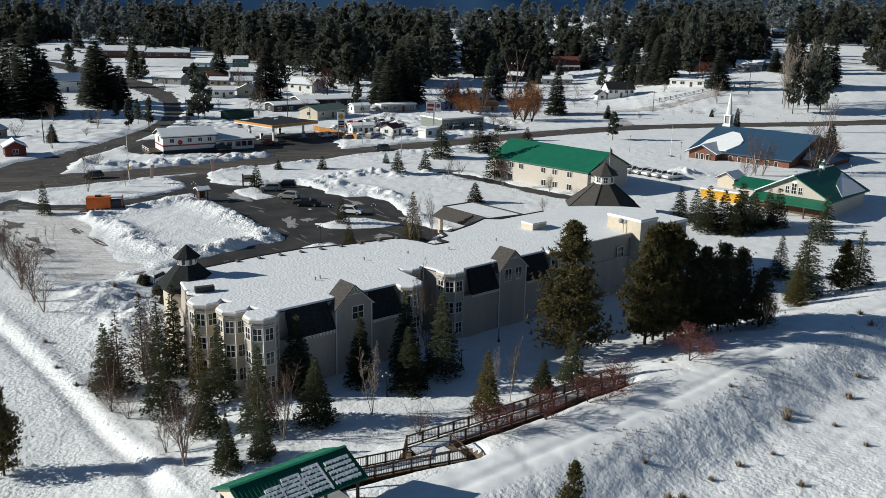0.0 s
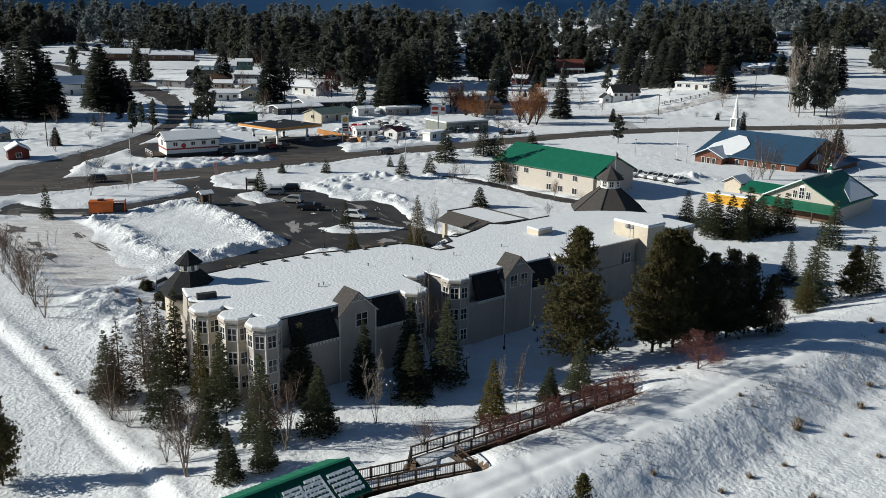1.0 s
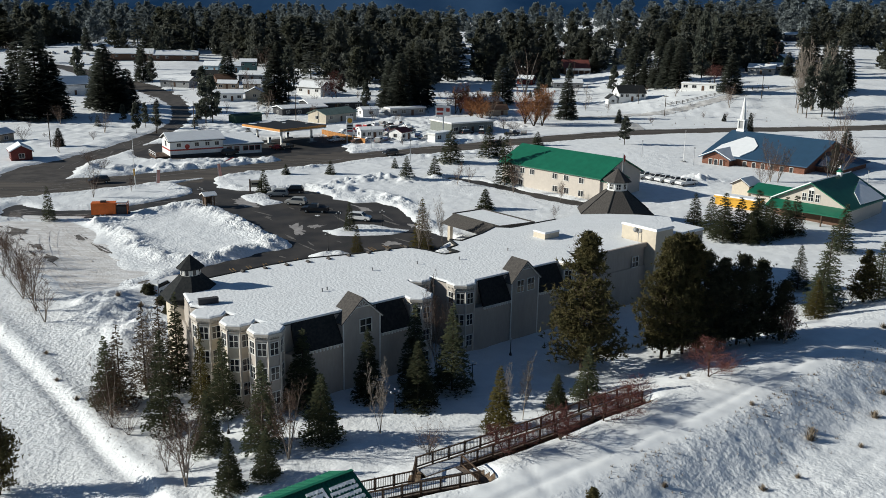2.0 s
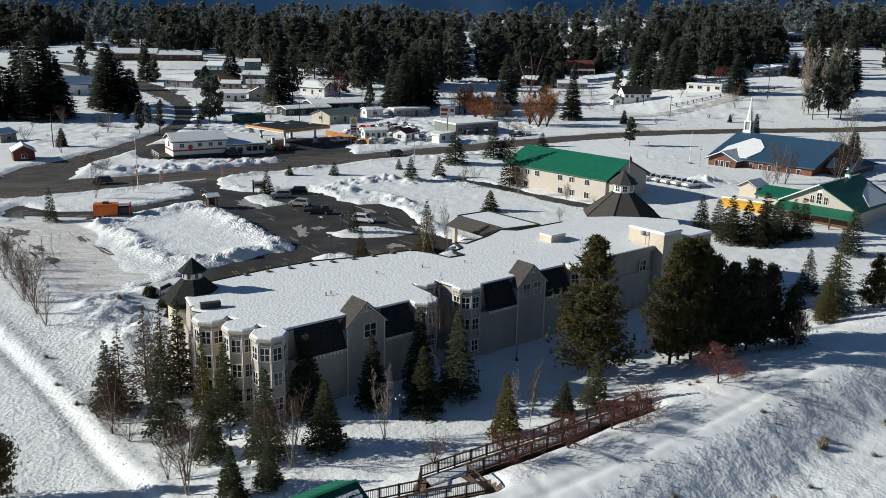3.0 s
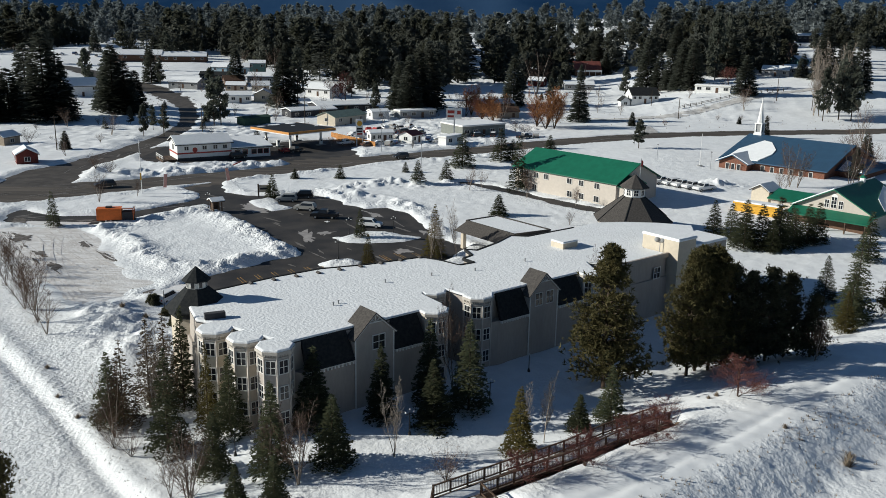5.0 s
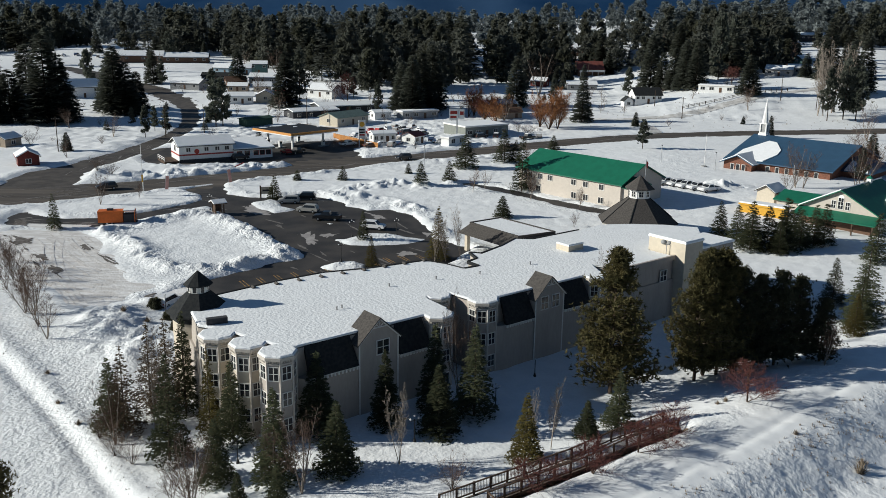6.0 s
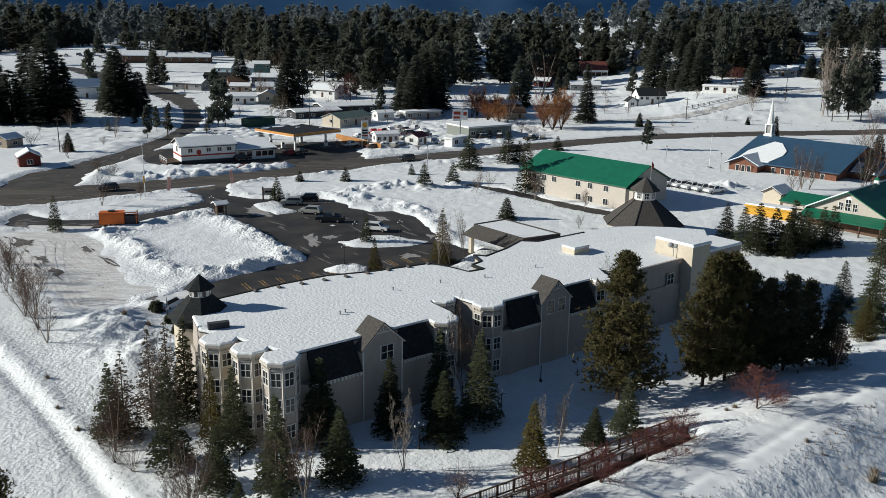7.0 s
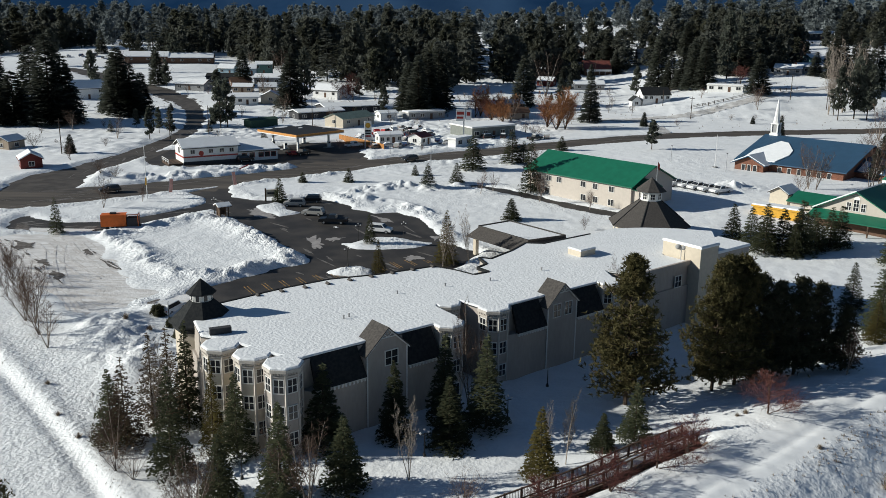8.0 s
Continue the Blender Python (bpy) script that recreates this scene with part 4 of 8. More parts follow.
def tree_meshes(kind, variant):
    """Trunk and crown meshes of unit-size trees, shared by all that are alike."""
    key = (kind, variant)
    if key in TREE_MESH:
        return TREE_MESH[key]
    rs = np.random.RandomState(100 + variant * 17 + len(kind) * 7)
    mat, tmat = SPRUCE, BARK
    if kind in ("spruce", "gold", "slim", "midspruce", "larch"):
        mat = {"gold": SPRUCE_GOLD, "larch": LARCH}.get(kind, SPRUCE)
        rad = {"spruce": 2.85, "gold": 2.7, "slim": 2.3, "midspruce": 3.0, "larch": 2.6}[kind]
        if kind == "midspruce":
            crown = spruce_tris(rs, 10, rad, 28, 17, 7, gap=0.2, shape=0.8, fat=1.35)
        else:
            crown = spruce_tris(rs, 10, rad, 40, 18, 10, gap={"slim": 0.6, "larch": 0.8}.get(kind, 0.52), shape=0.95, fat={"larch": 0.7}.get(kind, 0.86))
        tr = Shape().tube([((0, 0, -0.6), 0.16), ((0.02, 0, 5), 0.1), ((0, 0.02, 9.8), 0.02)], 6)
    elif kind == "farspruce":
        mat = HAZY_FROSTED
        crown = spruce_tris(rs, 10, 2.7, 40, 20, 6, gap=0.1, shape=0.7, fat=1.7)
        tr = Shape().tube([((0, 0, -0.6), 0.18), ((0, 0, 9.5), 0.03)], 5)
    elif kind == "juniper":
        mat = PINE_DARK
        crown, _ = pine_tris(rs, 9, 8.0, 60, 14, 7, low=0.12, size=4.5, wide=0.24, puff=0.22, taper=0.45)
        tr = Shape().tube([((0, 0, -0.6), 0.5), ((0, 0, 5), 0.3)], 6)
    elif kind in ("pine", "darkpine", "farpine"):
        mat = {"pine": PINE, "darkpine": PINE_DARK, "farpine": HAZY_FROSTED}[kind]
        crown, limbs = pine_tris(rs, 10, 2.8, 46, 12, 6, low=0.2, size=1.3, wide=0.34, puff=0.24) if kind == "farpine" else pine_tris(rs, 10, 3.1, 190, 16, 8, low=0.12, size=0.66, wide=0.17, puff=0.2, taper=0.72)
        tr = Shape().tube([((0, 0, -0.5), 0.14), ((0.05, 0, 5), 0.10), ((0, 0.05, 9.6), 0.03)], 7)
        for z0, c in limbs:
            tr.beam((0, 0, z0), tuple(c), 0.05)
    else:
        spread, leaders, arms, twigs, low, thick, rise = {"bare": (0.42, 3, 20, 8, 0.18, 0.011, 0.9), "farbare": (0.42, 3, 14, 6, 0.18, 0.012, 0.9), "birch": (0.30, 3, 20, 9, 0.18, 0.008, 1.4), "shrub": (0.5, 9, 8, 6, 0.05, 0.006, 1.0),
                                                           "redtree": (0.62, 3, 26, 20, 0.25, 0.014, 0.55), "willow": (0.40, 5, 22, 15, 0.1, 0.012, 1.5)}[kind]
        t, crown = bare_tris(rs, 10, spread, leaders, arms, twigs, low, thick, rise)
        tmat = BARK_PALE if kind in ("birch", "bare", "farbare") else BARK
        mat = {"redtree": TWIG_RED, "willow": TWIG_ORANGE}.get(kind, TWIG if kind != "birch" else BARK_PALE)
        top = max(float(crown[..., 2].max()), 1)
        t, crown = t * (10 / top), crown * (10 / top)
        TREE_MESH[key] = (tri_mesh("trunk", t, tmat), tri_mesh("crown", crown, mat))
        return TREE_MESH[key]
    TREE_MESH[key] = (tr.mesh("trunk", tmat), tri_mesh("crown", crown, mat))
    return TREE_MESH[key]


TREE_WORDS = {
    "spruce": ("spruce", "dark green spruce standing in snow", "tree"), "gold": ("spruce", "spruce with sunlit olive needles in snow", "tree"), "juniper": ("juniper", "low round dark evergreen shrub in snow", "shrub"), "larch": ("larch", "leafless brown larch with fine twigs", "tree"), "slim": ("spruce", "slender sparse spruce with dark needles", "tree"),
    "farspruce": ("conifer", "dark conifer with snow on the ground around it", "tree"), "pine": ("pine", "tall full pine with olive green needle clumps", "tree"),
    "darkpine": ("pine", "dark green bushy pine in the snow", "tree"), "midspruce": ("spruce", "dark green spruce standing in snow", "tree"),
    "farbare": ("bare_tree", "leafless deciduous tree among the houses", "tree"), "farpine": ("pine", "grey green pine rising over the snow", "tree"),
    "bare": ("bare_tree", "leafless deciduous tree with pale bark", "tree"), "birch": ("birch", "slender leafless birch with pale stems", "tree"), "shrub": ("shrub", "leafless brown shrub poking out of snow", "shrub"),
    "redtree": ("crabapple", "leafless crabapple tree with reddish twigs", "tree"), "willow": ("willow", "leafless willow with orange twigs", "tree"),
}
tree_count = [0]


def tree(kind, x, y, height, width=1.0, sink=0.15, group=""):
    """A tree of a given height standing on the ground; width scales its spread."""
    tree_count[0] += 1
    if y > 150:
        # Far pines and spruces take coarser meshes in haze-paled needles.
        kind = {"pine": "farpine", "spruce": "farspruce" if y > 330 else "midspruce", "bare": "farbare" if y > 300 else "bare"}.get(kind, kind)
    k = tree_count[0]
    trunk, crown = tree_meshes(kind, k % (4 if kind in ("spruce", "farspruce") else 3))
    name, label, cat = TREE_WORDS[kind]
    s = height / 10
    at = pose(x, y, at_ground(x, y) - sink, 0, 0, (k * 137) % 360) @ Matrix.Diagonal((s * width, s * width, s, 1))
    ob = thing(name, Matrix(), label, cat, group or cat + "s")
    ob.matrix_basis = at
    part("trunk", trunk, None, ob)
    part("crown", crown, None, ob)
    return ob


tree("spruce", -39.2, 92.0, 8.2, 0.95)
tree("spruce", -30.6, 85.3, 11.2, 0.75)
tree("gold", -27.8, 89.5, 9.8, 0.55)
tree("slim", -32.3, 95.6, 11.8, 0.7)
tree("spruce", -24.9, 87.6, 9.0, 0.85)
tree("spruce", -24.6, 80.4, 6.6, 1.05)
tree("spruce", -18.8, 79.4, 9.4, 0.85)
tree("slim", -16.6, 88.8, 8.8, 1.2)
tree("spruce", -13.4, 81.0, 7.2, 1.15)
tree("slim", -9.8, 90.6, 8.4, 1.0)
tree("spruce", -4.3, 89.0, 7.6, 1.1)
tree("slim", -5.0, 95.0, 9.6, 0.95)
tree("spruce", -0.7, 93.5, 10.2, 0.9)
tree("gold", 4.2, 83.6, 6.9, 0.95)
tree("spruce", 10.6, 88.8, 4.0, 1.35)
tree("spruce", 14.0, 90.8, 6.4, 1.05)
tree("pine", 14.6, 100.2, 17.3, 1.08)
tree("pine", 25.0, 104.6, 15.6, 0.95)
tree("pine", 28.0, 106.4, 15.8, 0.95)
tree("pine", 26.4, 106.2, 15.9, 0.9)
tree("darkpine", 30.5, 108.1, 13.2, 1.15)
tree("darkpine", 33.0, 108.6, 11.9, 1.0)
tree("darkpine", 35.1, 107.8, 12.2, 1.05)
tree("darkpine", 37.8, 109.2, 11.0, 1.1)
tree("darkpine", 40.2, 107.2, 8.2, 1.1)
tree("spruce", 53.0, 136.2, 7.2, 1.05)
tree("spruce", 53.4, 126.5, 12.6, 0.85)
tree("spruce", 51.6, 123.5, 9.0, 0.95)
tree("gold", 49.4, 119.6, 6.0, 1.05)
tree("pine", 59.5, 127.6, 8.2, 1.15)
tree("spruce", 63.0, 130.5, 9.0, 1.05)
tree("spruce", 69.5, 160.0, 9.0, 0.9)
tree("spruce", -20.3, 72.2, 5.4, 1.05)
tree("spruce", -17.4, 74.0, 5.0, 1.05)
tree("spruce", -33.8, 223.7, 3.6, 1.4)
tree("spruce", -44.8, 221.5, 2.6, 1.6)
tree("bare", -16.0, 77.5, 8.5, 0.9)
tree("bare", -25.6, 76.4, 7.0, 0.9)
tree("birch", -7.7, 82.5, 8.0, 0.6)
tree("birch", -34.6, 92.4, 12.8, 0.75)
tree("bare", -37.4, 88.6, 7.5, 0.7)
tree("larch", -37.4, 91.2, 9.8, 0.95)
tree("larch", -34.0, 95.0, 11.5, 0.85)
tree("larch", -36.4, 96.2, 10.5, 0.85)
tree("bare", -2.4, 97.2, 13.5, 0.45)
tree("birch", 6.8, 85.9, 7.5, 0.6)
tree("birch", 5.0, 88.0, 6.0, 0.5)
tree("redtree", 28.0, 94.4, 5.0, 1.3)
tree("redtree", 4.6, 75.1, 3.4, 1.5)
tree("redtree", 9.8, 78.2, 3.5, 1.6)
tree("redtree", 14.5, 82.3, 3.4, 1.6)
tree("redtree", 18.0, 85.7, 3.4, 1.6)
tree("redtree", 2.3, 359.0, 10.0, 1.2)
tree("willow", 2.3, 351.3, 9.5, 1.5)
tree("willow", 6.5, 346.0, 9.0, 1.5)
tree("bare", 9.8, 352.0, 10.0, 1.2)
tree("redtree", -4.0, 364.0, 11.0, 1.2)
tree("shrub", 14.0, 322.0, 4.5, 1.4)
tree("shrub", 17.3, 317.0, 4.0, 1.6)
tree("spruce", -81.6, 170.1, 7.0, 0.7)
tree("spruce", -45.8, 200.8, 5.5, 1.1)
tree("spruce", -21.7, 167.3, 5.5, 0.8)
tree("gold", -18.1, 149.4, 6.0, 0.9)
tree("gold", -7.2, 156.4, 9.5, 0.9)
tree("spruce", 4.8, 187.6, 4.6, 1.5)
tree("spruce", -3.6, 244.3, 9.1, 1.35)
tree("spruce", 7.1, 254.8, 8.8, 1.25)
tree("spruce", 10.3, 255.2, 6.2, 1.2)
tree("spruce", -14.0, 217.5, 4.9, 1.3)
tree("spruce", -7.3, 223.9, 5.0, 1.3)
tree("spruce", 10.1, 215, 13.0, 0.7)
tree("spruce", 23.1, 281.3, 4.4, 1.6)
tree("spruce", -18.3, 234.5, 2.8, 1.3)
tree("pine", 50.6, 282.7, 9.1, 1.1)
tree("farspruce", -166.5, 319.0, 18.5, 1.25)
tree("farspruce", -167.7, 334.8, 26.0, 1.00)
tree("farspruce", -154.2, 320.7, 31.3, 1.00)
tree("farspruce", -151.0, 324.5, 23.9, 1.10)
tree("farspruce", -168.5, 313.9, 14.6, 1.10)
tree("farspruce", -141.3, 350.2, 25.6, 1.00)
tree("farspruce", -136.5, 349.4, 20.1, 1.10)
tree("farspruce", -134.3, 354.7, 16.3, 1.10)
tree("farspruce", -149.0, 365.0, 22.5, 1.00)
tree("pine", -154.8, 442.2, 12.9, 0.80)
tree("pine", -107.8, 290.3, 10.3, 0.80)
tree("pine", -110.1, 305.6, 8.7, 0.80)
tree("pine", -105.2, 303.1, 9.4, 0.80)
tree("pine", -123.1, 319.0, 6.7, 0.90)
tree("farspruce", -119.4, 259.1, 5.5, 1.10)
tree("pine", -93.3, 320.2, 16.9, 0.85)
tree("pine", -91.8, 323.7, 17.5, 0.85)
tree("pine", -76.0, 385.6, 23.8, 0.75)
tree("farspruce", -81.1, 381.0, 22.4, 1.00)
tree("pine", -39.9, 361.5, 12.6, 0.80)
tree("farspruce", -26.6, 364.7, 23.3, 0.90)
tree("farspruce", -23.2, 371.5, 24.0, 1.00)
tree("farspruce", -32.0, 380.5, 19.8, 1.00)
tree("farspruce", -19.6, 381.8, 26.6, 0.90)
tree("farspruce", 16.1, 394.5, 21.3, 0.90)
tree("farspruce", 39.7, 351.5, 16.7, 0.90)
tree("pine", 32.0, 390.9, 12.7, 0.80)
tree("willow", 25.5, 331.0, 16.0, 1.1)
tree("willow", 22.5, 336.0, 13.0, 1.2)
tree("willow", 28.6, 331.5, 13.5, 1.1)
tree("willow", -1.9, 366.1, 12.7, 1.08)
tree("willow", 6.0, 367.0, 10.5, 1.22)
tree("willow", 13.0, 373.9, 8.6, 1.08)
tree("redtree", -56.9, 395.0, 14.6, 0.90)
tree("farspruce", 114.9, 395.2, 16.4, 1.15)
tree("farspruce", 82.8, 446.3, 26.4, 0.90)
tree("farspruce", 87.2, 439.3, 17.7, 0.90)
tree("farspruce", 91.0, 432.4, 19.2, 0.90)
tree("farspruce", 93.7, 421.6, 22.2, 0.90)
tree("farspruce", 97.5, 416.6, 22.4, 0.90)
tree("pine", 119.0, 460.9, 32.9, 0.70)
tree("pine", 127.7, 473.1, 29.3, 0.70)
tree("pine", 143.3, 508.4, 25.9, 0.70)
tree("pine", 69.0, 424.2, 13.7, 0.90)
tree("birch", 136.7, 367.0, 30.0, 0.60)
tree("birch", 141.3, 370.7, 30.1, 0.70)
tree("birch", 134.7, 367.3, 27.1, 0.60)
tree("pine", 135.8, 360.2, 20.5, 0.70)
tree("pine", 142.7, 362.4, 23.0, 0.80)
tree("pine", 147.1, 361.1, 21.2, 0.80)
tree("shrub", -134.8, 268.4, 5.0, 1.10)
tree("bare", -75.4, 338.8, 5.8, 1.10)
tree("bare", -143.2, 322.5, 4.4, 1.20)
tree("bare", 131.4, 312.4, 13.1, 0.80)
tree("farspruce", 99.6, 314.9, 7.6, 0.70)
tree("farspruce", -50.3, 355.7, 4.4, 1.00)
tree("bare", 76.7, 222.3, 11.5, 0.80)
tree("bare", 102.5, 252.9, 13.0, 0.90)
tree("bare", 95.6, 227.7, 13.8, 0.90)
tree("pine", 94.3, 227.8, 9.0, 0.80)
tree("farspruce", 112.0, 263.6, 8.8, 1.00)
tree("redtree", 120.1, 439.8, 9.1, 0.90)
tree("farspruce", 167.1, 447.4, 28.6, 0.80)
tree("farspruce", 165.1, 400.5, 24.6, 0.80)
tree("farspruce", 157.1, 395.1, 23.2, 0.80)
tree("bare", -1.5, 211.8, 5.9, 0.80)
tree("bare", -45.0, 279.9, 3.8, 0.80)
tree("bare", -74.4, 140.1, 5.7, 0.80)
tree("bare", -61.4, 121.0, 8.6, 0.80)
tree("bare", -56.2, 113.5, 6.7, 1.00)
tree("bare", -64.5, 124.7, 7.6, 0.90)
tree("bare", -71.3, 132.3, 5.4, 0.80)
for x, y, tall in ((-66.5, 129.0, 6.5), (-63.0, 121.5, 7.0), (-59.0, 117.0, 7.5), (-73.0, 137.5, 6.5), (-76.5, 143.0, 6.0), (-79.0, 147.5, 5.0)):
    tree("bare", x, y, tall, 0.85)
tree("bare", 19.0, 181.0, 3.5, 0.90)
tree("bare", 16.4, 121.7, 12.0, 0.45)
tree("bare", 11.7, 205.3, 7.6, 0.70)
tree("bare", 22.1, 199.2, 5.1, 0.70)
tree("bare", 1.4, 215.9, 4.8, 0.70)
tree("bare", -81.3, 190.9, 7.4, 0.70)
tree("bare", -75.3, 197.3, 4.5, 0.60)
tree("birch", -5.8, 155.0, 9.3, 0.50)
tree("birch", -3.3, 155.1, 10.3, 0.50)
tree("birch", -7.8, 154.5, 9.3, 0.50)
tree("shrub", -39.5, 89.6, 3.9, 1.00)
tree("shrub", -36.5, 86.1, 3.8, 1.00)
tree("shrub", -34.2, 84.7, 3.1, 1.20)
tree("bare", -24.7, 73.6, 8.7, 0.80)
tree("bare", -27.5, 76.7, 4.6, 0.80)
tree("bare", -18.6, 79.4, 7.5, 0.90)
tree("shrub", -2.6, 77.8, 3.7, 1.30)
tree("shrub", -94.5, 221.0, 4.2, 1.3)
tree("shrub", -91.5, 222.5, 3.6, 1.4)
tree("juniper", -46.2, 125.2, 1.7, 1.0)
tree("juniper", -42.5, 121.0, 1.5, 1.0)
tree("juniper", -40.6, 117.6, 1.4, 0.9)
tree("shrub", 44.8, 116.5, 3.6, 1.20)
tree("shrub", 57.6, 127.5, 3.4, 1.30)
tree("bare", 40.1, 105.3, 6.5, 0.70)
tree("bare", 71.6, 213.6, 7.4, 0.80)
tree("bare", 78.2, 221.4, 9.7, 0.90)
tree("bare", 91.2, 222.9, 11.2, 0.70)
tree("pine", -42.2, 73.7, 9.6, 0.90)
tree("pine", 10.2, 60.5, 7.0, 0.85)
for x, y, tall in ((46.6, 176.5, 6.8), (48.6, 172.0, 7.2), (49.6, 166.5, 9.2), (52.6, 166.5, 8.4), (55.8, 166.5, 9.9), (59.5, 169.0, 7.4), (62.7, 171.0, 7.8), (65.2, 172.6, 7.8), (51.0, 170.5, 6.8), (57.6, 172.5, 6.8), (54.2, 164.6, 6.2), (60.8, 174.5, 6.6)):
    tree("spruce", x, y, tall, 1.0, group="spruce row")
rs = random.Random(31)
for i in range(150):
    x, y = rs.uniform(-260, 210), rs.uniform(395, 640)
    q = x / y
    if -0.19 < q < 0.0 and y > 425 or abs(x - 0.0) < 8 or any(abs(x - a) < 11 and -9 < y - b < 12 for a, b in ((-213, 564), (-183, 570), (-178, 404), (-138, 432), (-141, 502), (-127, 490), (-122, 506), (-106, 449), (-131, 455), (-70, 415), (32, 479), (63, 528), (52, 466), (97, 560), (71, 396), (104, 405), (152, 470), (163, 474))):
        continue
    if line_distance(np.array([x]), np.array([y]), SIDE_ROAD)[0] < 8 or (q > 0.1 and y < 455):
        continue
    tree(("farspruce", "pine", "farspruce", "bare")[i % 4], x, y, rs.uniform(9, 22), rs.uniform(0.8, 1.2))

# ---- far woods and hills ----
def wood_start(q):
    """Distance at which the wood begins, by bearing."""
    for lim, y in ((-0.46, 560), (-0.275, 600), (-0.19, 540), (-0.03, 428), (0.045, 470), (0.10, 455), (0.225, 520), (0.335, 455), (0.362, 735), (0.46, 625), (9, 430)):
        if q < lim:
            return y


CLEAR = ((-213, 564, 24), (-183, 570, 20), (-141, 502, 8), (-127, 490, 8), (-122, 506, 9), (63, 528, 13), (50, 528, 9), (70, 634, 10), (52, 640, 12), (97, 560, 9), (189, 545, 9), (259, 727, 12), (-345, 742, 9), (-318, 740, 11), (-50, 985, 14), (-205, 820, 13), (30, 479, 9), (163, 474, 14), (-238, 575, 30))


def woods(name, near, far, step, templates, mat, seed, label):
    rs = np.random.RandomState(seed)
    out = []
    y = near
    while y < far:
        row = step * (1 + (y - near) / 900.0)
        for x in np.arange(-0.6 * y, 0.6 * y, row):
            px, py = x + rs.uniform(-0.5, 0.5) * row, y + rs.uniform(-0.5, 0.5) * row
            q = px / py
            if py < wood_start(q) + 75 * rs.rand() * (0.55 + 0.45 * vnoise(px / 30.0, 7.0)) or rs.rand() < 0.2:
                continue
            if abs(px + 0.01 * (py - 480)) < 5 and py < 780:
                continue
            if abs(q + 0.028) < 0.018 and 800 < py < 1010:
                continue
            if any(abs(px - cx - q * (py - cy)) < r and -30 < py - cy < 9 for cx, cy, r in CLEAR):
                continue
            if 0.0 < q < 0.26 and py > 540 and rs.rand() < 0.45:
                continue
            if vnoise(px / 38.0, py / 55.0) > 0.32 and (py > 470 or abs(q) > 0.19):
                continue
            if q < -0.19 and 690 < py < 720 or (0.1 < q < 0.2 and 800 < py < 850):
                continue
            t = templates[rs.randint(len(templates))]
            a, h = rs.uniform(0, 6.283), (rs.uniform(15, 30) + 5 * vnoise(px / 35.0, py / 35.0)) / 10
            wd = h * rs.uniform(0.85, 1.3)
            c, s = math.cos(a) * wd, math.sin(a) * wd
            m = np.array([[c, -s, 0], [s, c, 0], [0, 0, h]])
            z = float(base_height(np.array([px]), np.array([py]))[0])
            out.append(t @ m.T + np.array([px, py, z]))
        y += row
    tagged(new(name, tri_mesh(name, np.concatenate(out), mat)), label, "trees", kind="stuff")


def wood_templates(seed, clumps, needles, size):
    """Broad full pines and a few spires, as bare triangles."""
    rs = np.random.RandomState(seed)
    out = []
    for k in range(7):
        if k == 2:
            out.append(spruce_tris(rs, 10, 2.6, 17, 10, 4, gap=0.3, shape=0.7, fat=2.4))
        else:
            t, _ = pine_tris(rs, 10, 3.0, clumps, needles, 4, low=0.1, size=size, wide=0.4, puff=0.23, taper=0.85)
            out.append(t)
        out[-1] = np.concatenate([out[-1], np.array(stick((0, 0, -1), (0, 0, 9), 0.22, 0.05))])
    return out


# Haze is put into both wood colours; the farther wood is paler and bluer.
woods("dark_wood", 425, 720, 9.4, wood_templates(3, 44, 9, 1.75), material("dark_conifers", (0.064, 0.066, 0.046), 0.9, second=(0.118, 0.124, 0.108), scale=0.07, spec=0.08, leaf=0.5), 11, "dense dark conifer wood beyond the town")
woods("frosted_wood", 720, 1250, 14.5, wood_templates(5, 26, 6, 2.4), material("hazy_frosted_conifers", (0.10, 0.115, 0.115), 0.9, second=(0.21, 0.235, 0.24), scale=0.07, spec=0.08, leaf=0.4), 12, "distant conifer wood, frosted crowns paled further for haze")

# Blue of the distance haze is put straight into the forest colour.
ridge_mat = material("haze_blue_forest_slope", (0.010, 0.034, 0.085), 1.0, second=(0.03, 0.065, 0.13), scale=0.004, spec=0.0)
hx = np.linspace(-4300, 4300, 120)
hy = np.array([2300, 2700, 3100, 3500, 3900, 4200.0])
HX, HY = np.meshgrid(hx, hy)
hz = 60 + (np.clip(HY - 2300, 0, 1600) / 1600) * (420 + 130 * fbm(HX / 900.0, HY / 900.0, 4)) + 14 * fbm(HX / 120.0, HY / 120.0, 2)
tagged(new("backdrop", sheet("backdrop", hx, hy, hz - 60 * (HY < 2400), ridge_mat)), "distant forested mountain slope, coloured dark blue for haze", "mountain", kind="structure")

